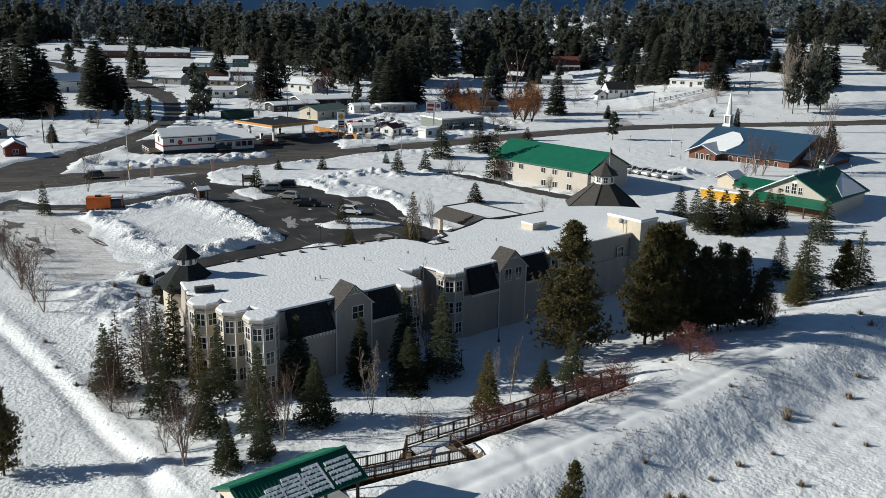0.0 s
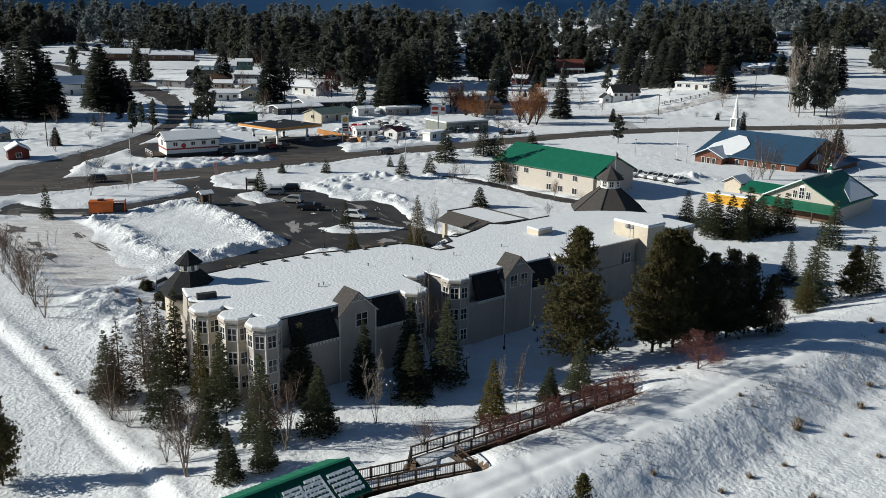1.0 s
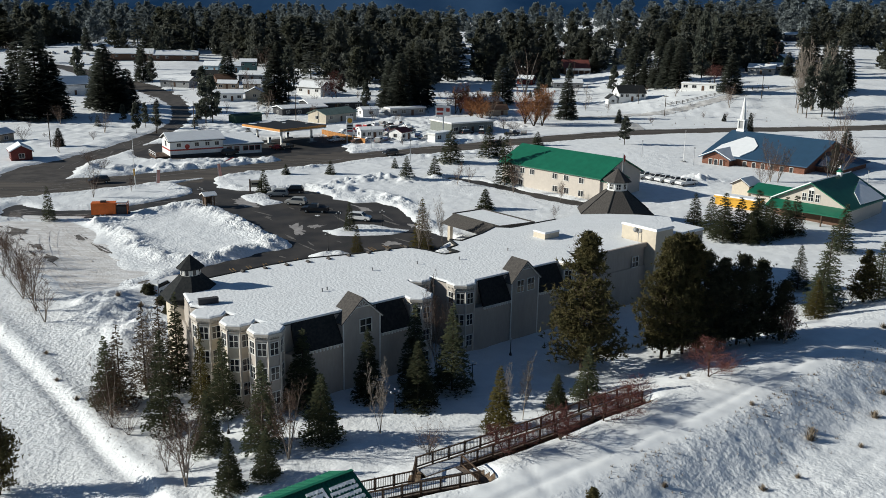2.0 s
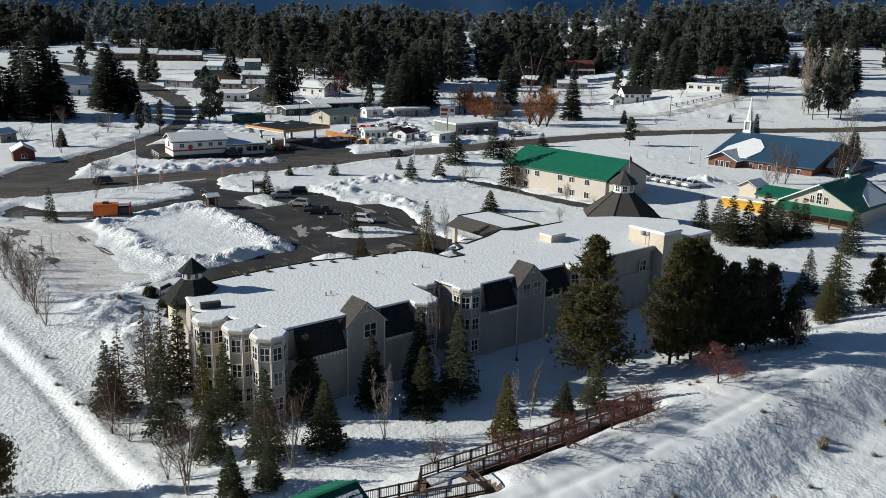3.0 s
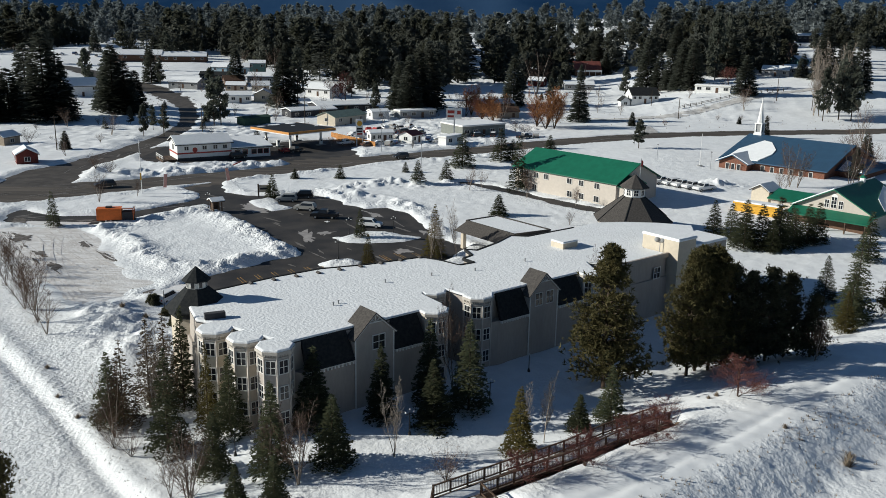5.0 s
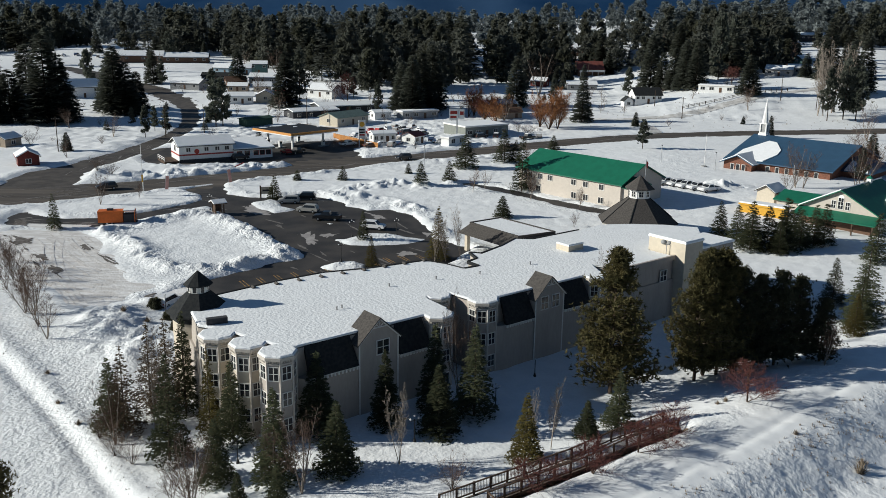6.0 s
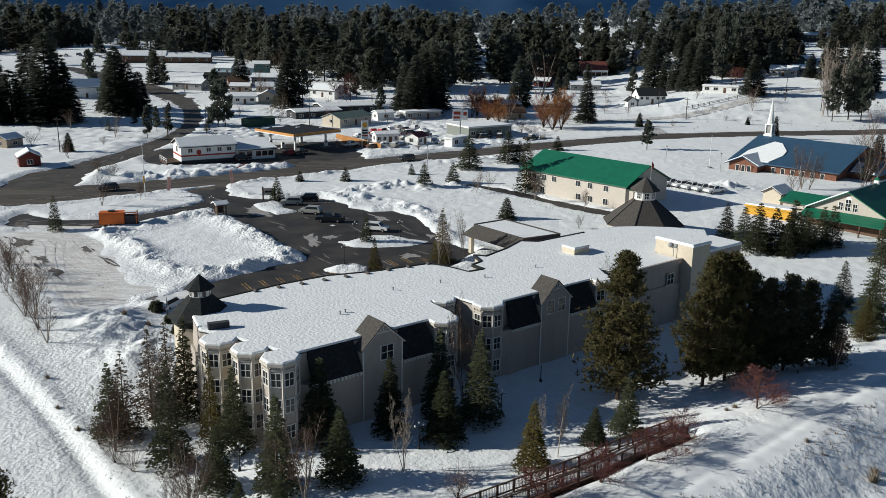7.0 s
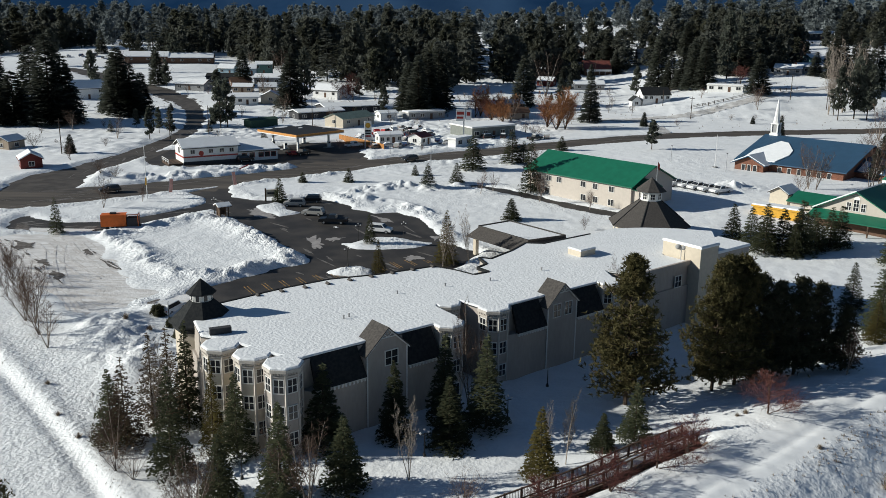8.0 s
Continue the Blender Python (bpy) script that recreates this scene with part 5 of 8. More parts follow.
# ---- town buildings ----
def gable_house(x, y, w, d, h, turn, wall, roof, rise=1.8, snow=0.25, windows=2, door=True, chimney=False, gable_win=True, label="house", category="house", name="house", trim=None, base=None, group="houses", over=0.45):
    """A house with its ridge along local x, windows, door and a roof with or without snow."""
    z = (at_ground(x, y) if base is None else base) - 0.25
    hs = thing(name, pose(x, y, z, 0, 0, turn), label, category, group)
    h += 0.25
    trim = trim or TRIM
    part("wall", Shape().add([(-w / 2, -d / 2, -1.5), (w / 2, -d / 2, -1.5), (w / 2, d / 2, -1.5), (-w / 2, d / 2, -1.5), (-w / 2, -d / 2, h), (w / 2, -d / 2, h), (w / 2, d / 2, h), (-w / 2, d / 2, h), (-w / 2, 0, h + rise), (w / 2, 0, h + rise)],
                             [(0, 1, 5, 4), (2, 3, 7, 6), (1, 2, 6, 9, 5), (3, 0, 4, 8, 7)]), wall, hs)
    r, sn = Shape(), Shape()
    o, s = over, rise / (d / 2)
    for sy in (-1, 1):
        q = [(-w / 2 - o, sy * (d / 2 + o), h - o * s + 0.16), (w / 2 + o, sy * (d / 2 + o), h - o * s + 0.16), (w / 2 + o, 0, h + rise + 0.16), (-w / 2 - o, 0, h + rise + 0.16)]
        r.slab(q, 0.16)
        sn.slab([(a * 0.985, b * 0.97, c + snow) for a, b, c in q], snow - 0.01)
    roof_ob = part("roof", r, roof, hs)
    if snow:
        part("roof_snow", sn, SNOW_ROOF, roof_ob, "thick snow layer on the roof")
    n = windows
    for i in range(n):
        wx = -w / 2 + w * (i + 0.5) / n
        if door and i == n // 2:
            part("door", Shape().box(wx - 0.5, -d / 2 - 0.06, 0.2, wx + 0.5, -d / 2 + 0.02, 2.3), SIDING["brown"], hs)
        else:
            window_part(hs, pose(wx, -d / 2 - 0.01, h - 1.75), min(1.5, w / n * 0.5), 1.1, 2, 1, trim)
    if gable_win:
        for sx in (-1, 1):
            window_part(hs, pose(sx * (w / 2 + 0.01), 0, h - 1.75, 0, 0, 90 * sx), 1.3, 1.1, 2, 1, trim)
    if chimney:
        part("chimney", Shape().box(w * 0.2, 0.3, h, w * 0.2 + 0.6, 0.9, h + rise + 1.0), BRICK, hs)
    return hs


def flat_block(x, y, w, d, h, turn, wall, label, name="building", category="building", snow=0.3, windows=4, base=None, fascia=None, group="buildings"):
    """A flat-roofed block with a fascia, windows along the front and snow on top."""
    z = (at_ground(x, y) if base is None else base) - 0.25
    b = thing(name, pose(x, y, z, 0, 0, turn), label, category, group)
    part("wall", Shape().box(-w / 2, -d / 2, -1.5, w / 2, d / 2, h), wall, b)
    f = Shape().box(-w / 2 - 0.3, -d / 2 - 0.3, h, w / 2 + 0.3, d / 2 + 0.3, h + 0.35)
    roof_ob = part("roof", f, fascia or TRIM, b)
    if snow:
        o = 0.2
        snow_cap(roof_ob, [(-w / 2 - o, -d / 2 - o), (w / 2 + o, -d / 2 - o), (w / 2 + o, d / 2 + o), (-w / 2 - o, d / 2 + o)], h + 0.35, snow)
    for i in range(windows):
        wx = -w / 2 + w * (i + 0.5) / windows
        if i % 3 == 2:
            part("door", Shape().box(wx - 0.55, -d / 2 - 0.06, 0.2, wx + 0.55, -d / 2 + 0.02, 2.35), SIDING["brown"], b)
        else:
            window_part(b, pose(wx, -d / 2 - 0.01, 1.25), min(1.8, w / windows * 0.55), 1.2, 2, 1)
    return b


# low long block below the wood, in two lengths
gable_house(-213, 564.5, 34, 11, 3.4, 12, SIDING["brown"], SHINGLE, 2.6, 0.5, 7, label="long low brown building with thick snow on its roof", category="building", name="long_building")
gable_house(-183, 570.0, 27, 11, 3.2, 12, SIDING["brown"], SHINGLE, 2.4, 0.5, 5, label="long low dark brown building with snowy roof", category="building", name="long_building")
gable_house(-178, 404, 15, 9, 4.6, 40, WHITE, SHINGLE_GREY, 3.0, 0.35, 3, label="white two-storey house with snowy gable roof")
gable_house(-168, 409, 9, 8, 3.4, -50, WHITE, SHINGLE_GREY, 2.4, 0.35, 2, label="white house wing with snowy roof")
gable_house(-119.5, 236.0, 6.2, 5.2, 2.4, -58, SIDING["red"], SIDING["red"], 1.4, 0.35, 1, False, label="small dark red hut with snow on its roof", category="hut", name="hut")
gable_house(-142, 268, 6.5, 5.5, 2.4, 75, SIDING["tan"], SHINGLE_GREY, 1.2, 0.2, 1, False, label="small tan shed beside the road", category="shed", name="shed")
gable_house(-138, 432, 15, 9, 2.7, -12, SIDING["grey"], SHINGLE_GREY, 1.8, 0.12, 3, label="grey bungalow with weathered roof")
gable_house(-141, 502, 9, 7, 3.0, -8, SIDING["blue"], SHINGLE_GREY, 2.0, 0.3, 2, label="pale blue house with snowy roof")
gable_house(-127, 490, 9, 7, 3.0, 10, SIDING["blue"], SHINGLE_GREY, 1.8, 0.3, 2, label="pale blue house with snowy roof")
gable_house(-122, 506, 9, 8, 5.0, 10, SIDING["teal"], SHINGLE_GREY, 1.4, 0.3, 3, label="teal two-storey house below the wood")
gable_house(-106, 449, 13, 9, 2.6, 4, SIDING["grey"], SHINGLE_GREY, 1.6, 0.45, 3, label="grey house under thick roof snow")
gable_house(-131, 455, 14, 8, 2.5, 4, SIDING["dark"], SHINGLE, 1.5, 0.0, 3, label="dark low house with bare black roof")
gable_house(-117, 436, 9, 7, 2.8, 25, SIDING["brown"], SIDING["brown"], 1.8, 0.0, 2, label="brown wooden house without roof snow")
gable_house(-112, 423, 9, 5, 2.4, 2, SIDING["tan"], SHINGLE_GREY, 1.3, 0.2, 3, label="tan house in the snow")
gable_house(-101, 424, 8, 6, 2.6, 14, SIDING["cream"], SHINGLE_GREY, 1.7, 0.2, 2, label="cream house in the snow")
gable_house(-103.5, 391, 12, 8, 2.9, 14, WHITE, WHITE, 1.3, 0.35, 4, label="white bungalow with snowy roof")
gable_house(-93, 396, 7.5, 8, 3.2, 100, SIDING["cream"], SHINGLE_GREY, 2.0, 0.15, 2, label="cream house with a gable to the road")
gable_house(-88, 403, 7, 6, 3.0, 100, SIDING["red"], RED, 2.4, 0.0, 2, label="house with a bright red roof")
gable_house(-70, 415, 13, 9, 3.0, -24, WHITE, SHINGLE_GREY, 2.2, 0.35, 3, label="white house with broad snowy roof")
gable_house(-56, 374, 24, 11, 2.4, 30, SIDING["dark"], SHINGLE, 1.0, 0.4, 5, label="long low dark building with snow-covered roof", category="building", name="long_building")
gable_house(-66, 358, 20, 8, 2.2, 38, SIDING["dark"], SHINGLE, 0.8, 0.4, 4, label="long low dark building with snow-covered roof", category="building", name="long_building")
gable_house(-50, 337, 17, 9, 3.0, 56, SIDING["cream"], material("pale_green_roof", (0.20, 0.26, 0.22), 0.6, grain=0.2, scale=1), 1.6, 0.0, 3, label="cream barn with a pale green metal roof", category="barn", name="barn")
gable_house(-38, 352, 7, 5, 2.4, 30, WHITE, WHITE, 0.7, 0.2, 1, False, label="white storage shed with rounded snowy top", category="shed", name="shed")
gable_house(-32, 388, 7, 9, 4.4, 75, WHITE, SHINGLE_GREY, 3.0, 0.25, 2, label="tall narrow white house with steep gable")
flat_block(-24, 358, 16, 5, 2.9, 33, GREY, "long grey trailer with snow on its roof", "trailer", "trailer", 0.25, 4)
flat_block(-1, 315, 18, 13, 3.6, 36, material("grey_green_block", (0.20, 0.21, 0.19), 0.85, grain=0.12, scale=1.0), "grey flat-roofed workshop with large doors", "workshop", "workshop", 0.15, 5)
gable_house(-31, 292, 7.5, 4.5, 2.7, 24, WHITE, WHITE, 0.6, 0.25, 4, label="small white sales office in the snow", category="office", name="office")
gable_house(-21, 290, 5.5, 5.0, 2.6, 60, WHITE, material("maroon_roof", (0.10, 0.02, 0.025), 0.6, grain=0.2, scale=2), 1.1, 0.0, 2, label="white hut with a maroon roof", category="hut", name="hut")
flat_block(-8, 288, 9, 3, 2.8, 55, WHITE, "white box trailer standing in the snow", "trailer", "trailer", 0.2, 2)
gable_house(32, 479, 8, 8, 2.7, -18, SIDING["red"], SHINGLE_GREY, 1.6, 0.25, 2, False, label="red-brown garage with white doors", category="garage", name="garage")
gable_house(63, 528, 15, 10, 3.6, 8, SIDING["brown"], material("faded_red_roof", (0.22, 0.07, 0.055), 0.7, grain=0.25, scale=1), 4.0, 0.0, 4, chimney=True, label="brown chalet with a steep red roof and white balcony", name="chalet")
gable_house(50, 528, 9, 9, 4.0, 60, SIDING["dark"], SHINGLE, 2.4, 0.0, 2, label="dark wooden house beside the chalet")
gable_house(70, 634, 13, 9, 3.4, 5, SIDING["brown"], SHINGLE_GREY, 3.0, 0.35, 3, label="brown house on the wooded slope")
gable_house(52, 640, 16, 9, 2.8, 5, SIDING["dark"], SHINGLE_GREY, 2.2, 0.4, 3, label="dark low house under snow on the slope")
gable_house(52, 466, 15, 8, 2.5, 2, SIDING["grey"], SHINGLE_GREY, 1.6, 0.35, 3, label="grey bungalow half buried in snow")
gable_house(97, 560, 12, 9, 1.2, 10, SIDING["grey"], STEEL, 7.0, 0.0, 2, label="A-frame cabin with a steep metal roof", name="cabin")
gable_house(71.5, 396, 12, 8, 3.6, 12, WHITE, SHINGLE, 2.8, 0.0, 5, label="white house with a dark gable roof")
gable_house(63.5, 393, 4, 4, 2.4, 100, WHITE, SHINGLE, 1.6, 0.0, 1, False, label="small white porch with dark roof", category="porch", name="porch")
flat_block(104, 405, 15, 4.5, 2.9, -22, WHITE, "long white mobile home with flat snowy roof", "mobile_home", "house", 0.25, 4)
gable_house(152, 470, 13, 9, 3.0, -24, SIDING["grey"], SHINGLE_GREY, 1.8, 0.3, 3, chimney=True, label="grey house with snowy shallow roof")
gable_house(163, 474, 12, 9, 3.2, 3, SIDING["grey"], SHINGLE_GREY, 1.6, 0.35, 2, label="grey house with snowy shallow roof")
gable_house(189, 545, 9, 7, 3.2, 30, SIDING["teal"], SIDING["teal"], 1.8, 0.2, 2, label="small green house in the clearing")
gable_house(259, 727, 18, 9, 4.6, -10, SIDING["dark"], SHINGLE, 1.6, 0.4, 5, label="dark two-storey house at the wood's edge")
gable_house(12, 362, 9, 6, 2.6, 14, SIDING["tan"], SIDING["brown"], 1.6, 0.0, 2, label="tan cottage with a brown roof")
gable_house(8, 384, 15, 7, 2.4, 30, SIDING["brown"], SHINGLE_GREY, 1.4, 0.3, 3, label="brown low house behind willows")
gable_house(216, 388, 12, 8, 2.8, 20, SIDING["dark"], SHINGLE, 1.6, 0.35, 3, label="dark house with snowy roof above the bank")
gable_house(-345, 742, 13, 9, 3.4, 5, SIDING["tan"], SHINGLE_GREY, 2.0, 0.3, 3, label="tan house among pale far trees")
gable_house(-318, 740, 18, 9, 3.2, 5, SIDING["brown"], SHINGLE_GREY, 1.4, 0.3, 3, label="brown house among pale far trees")
gable_house(-50, 985, 22, 10, 4.0, 5, SIDING["brown"], SHINGLE_GREY, 2.4, 0.5, 3, label="house on the open snowy slope")
gable_house(-205, 820, 22, 10, 4.0, 5, SIDING["blue"], SHINGLE_GREY, 2.4, 0.5, 3, label="pale house under snow in the wood")


# ---- two-storey lodge with the green roof ----
def lodge():
    g = thing("lodge", pose(25.5, 213.0, 0.6, 0, 0, -45), "two-storey cream lodge with a bright green metal roof", "building")
    w, d, h, rise = 29.5, 15.5, 5.9, 3.5
    part("wall", Shape().add([(-w / 2, -d / 2, -2), (w / 2, -d / 2, -2), (w / 2, d / 2, -2), (-w / 2, d / 2, -2), (-w / 2, -d / 2, h), (w / 2, -d / 2, h), (w / 2, d / 2, h), (-w / 2, d / 2, h), (-w / 2, 0, h + rise), (w / 2, 0, h + rise)],
                             [(0, 1, 5, 4), (2, 3, 7, 6), (1, 2, 6, 9, 5), (3, 0, 4, 8, 7)]), PALE, g)
    o, s = 0.7, rise / (d / 2)
    for sy in (-1, 1):
        q = [(-w / 2 - o, sy * (d / 2 + o), h - o * s + 0.2), (w / 2 + o, sy * (d / 2 + o), h - o * s + 0.2), (w / 2 + o, 0, h + rise + 0.2), (-w / 2 - o, 0, h + rise + 0.2)]
        part("roof", Shape().slab(q, 0.2), GREEN_METAL, g, "bright green standing-seam metal")
    for x in (-12.8, -11.2, -8.2, -5.2, 1.8, 5.2, 9.6):
        window_part(g, pose(x, -d / 2 - 0.01, 3.9), 1.3, 1.2, 2, 1)
    for x in (-12.8, -11.2, -8.6, 2.0, 5.4, 9.6):
        window_part(g, pose(x, -d / 2 - 0.01, 0.9), 1.3, 1.3, 2, 1)
    window_part(g, pose(w / 2 + 0.01, -4.6, 2.4, 0, 0, 90), 1.2, 2.0, 1, 1)
    window_part(g, pose(w / 2 + 0.01, 1.5, 3.9, 0, 0, 90), 1.2, 1.2, 2, 1)
    # stepped entrance gable
    part("entrance_wing", Shape().add([(0, 0, -2), (1.6, 0, -2), (1.6, 7.5, -2), (0, 7.5, -2), (0, 0, 5.3), (1.6, 0, 5.3), (1.6, 7.5, 5.3), (0, 7.5, 5.3), (0, 3.75, 7.0), (1.6, 3.75, 7.0)],
                                      [(0, 1, 5, 4), (2, 3, 7, 6), (1, 2, 6, 9, 5), (3, 0, 4, 8, 7)]), PALE, g).matrix_basis = pose(w / 2 + 0.01, -d / 2 + 0.6, 0)
    e = Shape()
    for sy in (-1, 1):
        e.slab([(w / 2, -d / 2 + 4.35 + sy * 4.2, 5.25), (w / 2 + 2.1, -d / 2 + 4.35 + sy * 4.2, 5.25), (w / 2 + 2.1, -d / 2 + 4.35, 7.2), (w / 2, -d / 2 + 4.35, 7.2)], 0.18)
    part("entrance_roof", e, GREEN_METAL, g)
    return g


lodge()


# ---- octagonal pavilion behind the hotel ----
def pavilion():
    p = thing("pavilion", pose(31.0, 178.3, 0.4), "octagonal pavilion with a dark shingle roof and windowed cupola", "pavilion")
    t = math.pi / 8
    part("wall", Shape().prism(ngon(8, 6.9, t), -2, 3.0), CREAM, p)
    part("roof", Shape().prism(ngon(8, 7.9, t), 2.45, 2.6).prism(ngon(8, 7.9, t), 2.6, 7.1, ngon(8, 2.1, t)), SHINGLE_GREY, p, "grey-brown weathered shingles")
    part("cupola", Shape().prism(ngon(8, 2.05, t), 7.0, 9.0), WHITE, p, "cream windowed cupola")
    part("cupola_roof", Shape().prism(ngon(8, 2.9, t), 8.85, 9.0).prism(ngon(8, 2.9, t), 9.0, 11.4, ngon(8, 0.08, t)), SHINGLE_GREY, p)
    for x, y in ngon(8, 7.9, t):
        part("hip_cap", Shape().beam((x, y, 2.65), (x * 0.266, y * 0.266, 7.12), 0.16, 0.1), SHINGLE, p)
    for k in range(8):
        window_part(p, pose(0, 0, 7.45, 0, 0, 45 * k + 90) @ pose(0, -2.05 * math.cos(t) - 0.01, 0), 0.8, 1.0, 2, 2)
        window_part(p, pose(0, 0, 0.9, 0, 0, 45 * k + 90) @ pose(0, -6.9 * math.cos(t) - 0.01, 0), 1.8, 1.4, 2, 2)
    fl = part("flagpole", Shape().tube([((1.0, 0.6, 9.8), 0.06), ((1.0, 0.6, 14.5), 0.04)], 6), STEEL, p)
    part("flag", Shape().add([(1.05, 0.6, 14.3), (1.5, 0.9, 13.7), (1.45, 0.85, 12.6), (1.05, 0.6, 13.0)], [(0, 1, 2, 3)]).add([(1.05, 0.64, 14.3), (1.5, 0.94, 13.7), (1.45, 0.89, 12.6), (1.05, 0.64, 13.0)], [(3, 2, 1, 0)]), RED, fl)


pavilion()


# ---- drive-through canopy behind the hotel ----
def entrance_canopy():
    c = thing("entrance_canopy", HOTEL, "flat entrance canopy with dark sloped fascia and snowy roof", "canopy")
    top = [(54.8, 33.4), (62.4, 32.2), (62.2, 46.0), (54.9, 46.2)]
    out = [(52.8, 32.4), (63.4, 31.2), (63.4, 47.2), (52.9, 47.2)]
    part("fascia", Shape().prism(out, 3.2, 3.3).prism(out, 3.3, 4.85, top), SHINGLE_GREY, c, "dark shingled sloped fascia")
    for (ax, ay), (bx, by) in zip(top, top[1:] + top[:1]):
        part("roof_edge", Shape().beam((ax, ay, 4.98), (bx, by, 4.98), 0.28, 0.3), SHINGLE_GREY, c, "dark parapet edging")
    snow_cap(c, [(55.0, 33.6), (62.2, 32.4), (62.0, 45.8), (55.1, 46.0)], 4.85, 0.16)
    for x, y in ((53.7, 33.6), (53.8, 45.6), (62.2, 33.0), (62.2, 45.8)):
        part("column", Shape().box(x - 0.35, y - 0.35, -1, x + 0.35, y + 0.35, 3.35), CREAM, c)
    part("link", Shape().prism([(56, 20.5), (62, 22.0), (61, 31.0), (56.5, 31.2)], -2, 3.4), CREAM, c, "cream link building")
    snow_cap(c, [(56, 20.5), (62, 22.0), (61, 31.0), (56.5, 31.2)], 3.4, 0.3)


entrance_canopy()


# ---- church ----
def church():
    c = thing("church", pose(89.9, 254.9, 1.4, 0, 0, -42.5), "brick church with a blue metal roof and white steeple", "church")
    w, d, h, rise = 28, 33, 3.0, 5.0
    part("wall", Shape().add([(-w / 2, -d / 2, -2), (w / 2, -d / 2, -2), (w / 2, d / 2, -2), (-w / 2, d / 2, -2), (-w / 2, -d / 2, h), (w / 2, -d / 2, h), (w / 2, d / 2, h), (-w / 2, d / 2, h), (-w / 2, 0, h + rise), (w / 2, 0, h + rise)],
                             [(0, 1, 5, 4), (2, 3, 7, 6), (1, 2, 6, 9, 5), (3, 0, 4, 8, 7)]), BRICK, c)
    o, s = 1.0, rise / (d / 2)
    roofs = []
    for sy in (-1, 1):
        q = [(-w / 2 - o, sy * (d / 2 + o), h - o * s + 0.25), (w / 2 + o, sy * (d / 2 + o), h - o * s + 0.25), (w / 2 + o, 0, h + rise + 0.25), (-w / 2 - o, 0, h + rise + 0.25)]
        roofs.append(part("roof", Shape().slab(q, 0.25), BLUE_METAL, c, "slate-blue metal roofing"))
    seams = Shape()
    for i in range(1, 44):
        x = -w / 2 - o + (w + 2 * o) * i / 44
        seams.beam((x, -d / 2 - o, h - o * s + 0.27), (x, 0, h + rise + 0.26), 0.05, 0.03)
    part("seam", seams, BLUE_METAL, roofs[0])
    # front porch gable with snow on it
    part("porch", Shape().add([(0, 0, -2), (8, 0, -2), (8, 6, -2), (0, 6, -2), (0, 0, 2.6), (8, 0, 2.6), (8, 6, 2.6), (0, 6, 2.6), (4, 0, 4.4), (4, 6, 4.4)],
                              [(0, 1, 5, 8, 4), (1, 2, 6, 5), (2, 3, 7, 9, 6), (3, 0, 4, 7)]), BRICK, c).matrix_basis = pose(-w / 2 + 0.5, -d / 2 - 3.2, 0)
    e, sn = Shape(), Shape()
    for sx in (-1, 1):
        q = [(-w / 2 + 4.5 + sx * 4.8, -d / 2 - 4.2, 2.5), (-w / 2 + 4.5 + sx * 4.8, -d / 2 + 5, 2.5), (-w / 2 + 4.5, -d / 2 + 9, 4.75), (-w / 2 + 4.5, -d / 2 - 4.2, 4.75)]
        e.slab(q, 0.2)
        sn.slab([(a, b + 0.15, k + 0.22) for a, b, k in q], 0.2)
    pr = part("porch_roof", e, BLUE_METAL, c)
    part("roof_snow", sn, SNOW_ROOF, pr, "snow sheet left on the porch roof")
    patch = Shape()
    rz = lambda y: h + 0.28 + (y + d / 2) * s
    pts = [(-13.0, -17.2), (-4.0, -16.6), (-2.3, -12.0), (-2.7, -9.0), (-6.0, -4.6), (-8.5, -4.0), (-12.5, -11.0)]
    patch.prism(pts, lambda p: rz(p[1]) - 0.05, lambda p: rz(p[1]) + 0.22)
    part("roof_snow", patch, SNOW_ROOF, roofs[0], "snow sheet left on the blue roof")
    for i in range(6):
        window_part(c, pose(-w / 2 + 11.5 + i * 2.6, -d / 2 - 0.01, 0.7), 0.9, 1.4, 1, 1)
    for i in range(3):
        window_part(c, pose(-w / 2 + 3.0 + i * 1.6, -d / 2 - 3.22, 0.4), 0.9, 1.8, 1, 1)
    # low hipped wing at the end
    part("end_wing", Shape().box(w / 2, -9, -2, w / 2 + 7, 8, 2.4), BRICK, c)
    part("end_roof", Shape().prism([(w / 2, -10), (w / 2 + 8, -10), (w / 2 + 8, 9), (w / 2, 9)], 2.3, 2.45).prism([(w / 2, -10), (w / 2 + 8, -10), (w / 2 + 8, 9), (w / 2, 9)], 2.45, 5.2, [(w / 2, -3), (w / 2 + 0.6, -3), (w / 2 + 0.6, 2), (w / 2, 2)]), BLUE_METAL, c)
    part("roof_snow", Shape().slab([(w / 2 + 0.8, -9.7, 2.75), (w / 2 + 6.8, -9.7, 2.75), (w / 2 + 4.2, -5.4, 4.1), (w / 2 + 0.8, -4.6, 4.7)], 0.25), SNOW_ROOF, c, "snow sheet on the end roof")
    st = part("steeple", Shape().box(-1.2, -1.2, 6.5, 1.2, 1.2, 8.6).box(-1.0, -1.0, 8.6, 1.0, 1.0, 8.9), WHITE, c, "white wooden steeple")
    st.matrix_basis = pose(-w / 2 + 1.6, 0.6, 0)
    lan = Shape().box(-1.15, -1.15, 11.2, 1.15, 1.15, 11.5)
    for sx in (-1, 1):
        for sy in (-1, 1):
            lan.box(sx * 0.85 - 0.16, sy * 0.85 - 0.16, 8.9, sx * 0.85 + 0.16, sy * 0.85 + 0.16, 11.2)
    part("lantern", lan, WHITE, st)
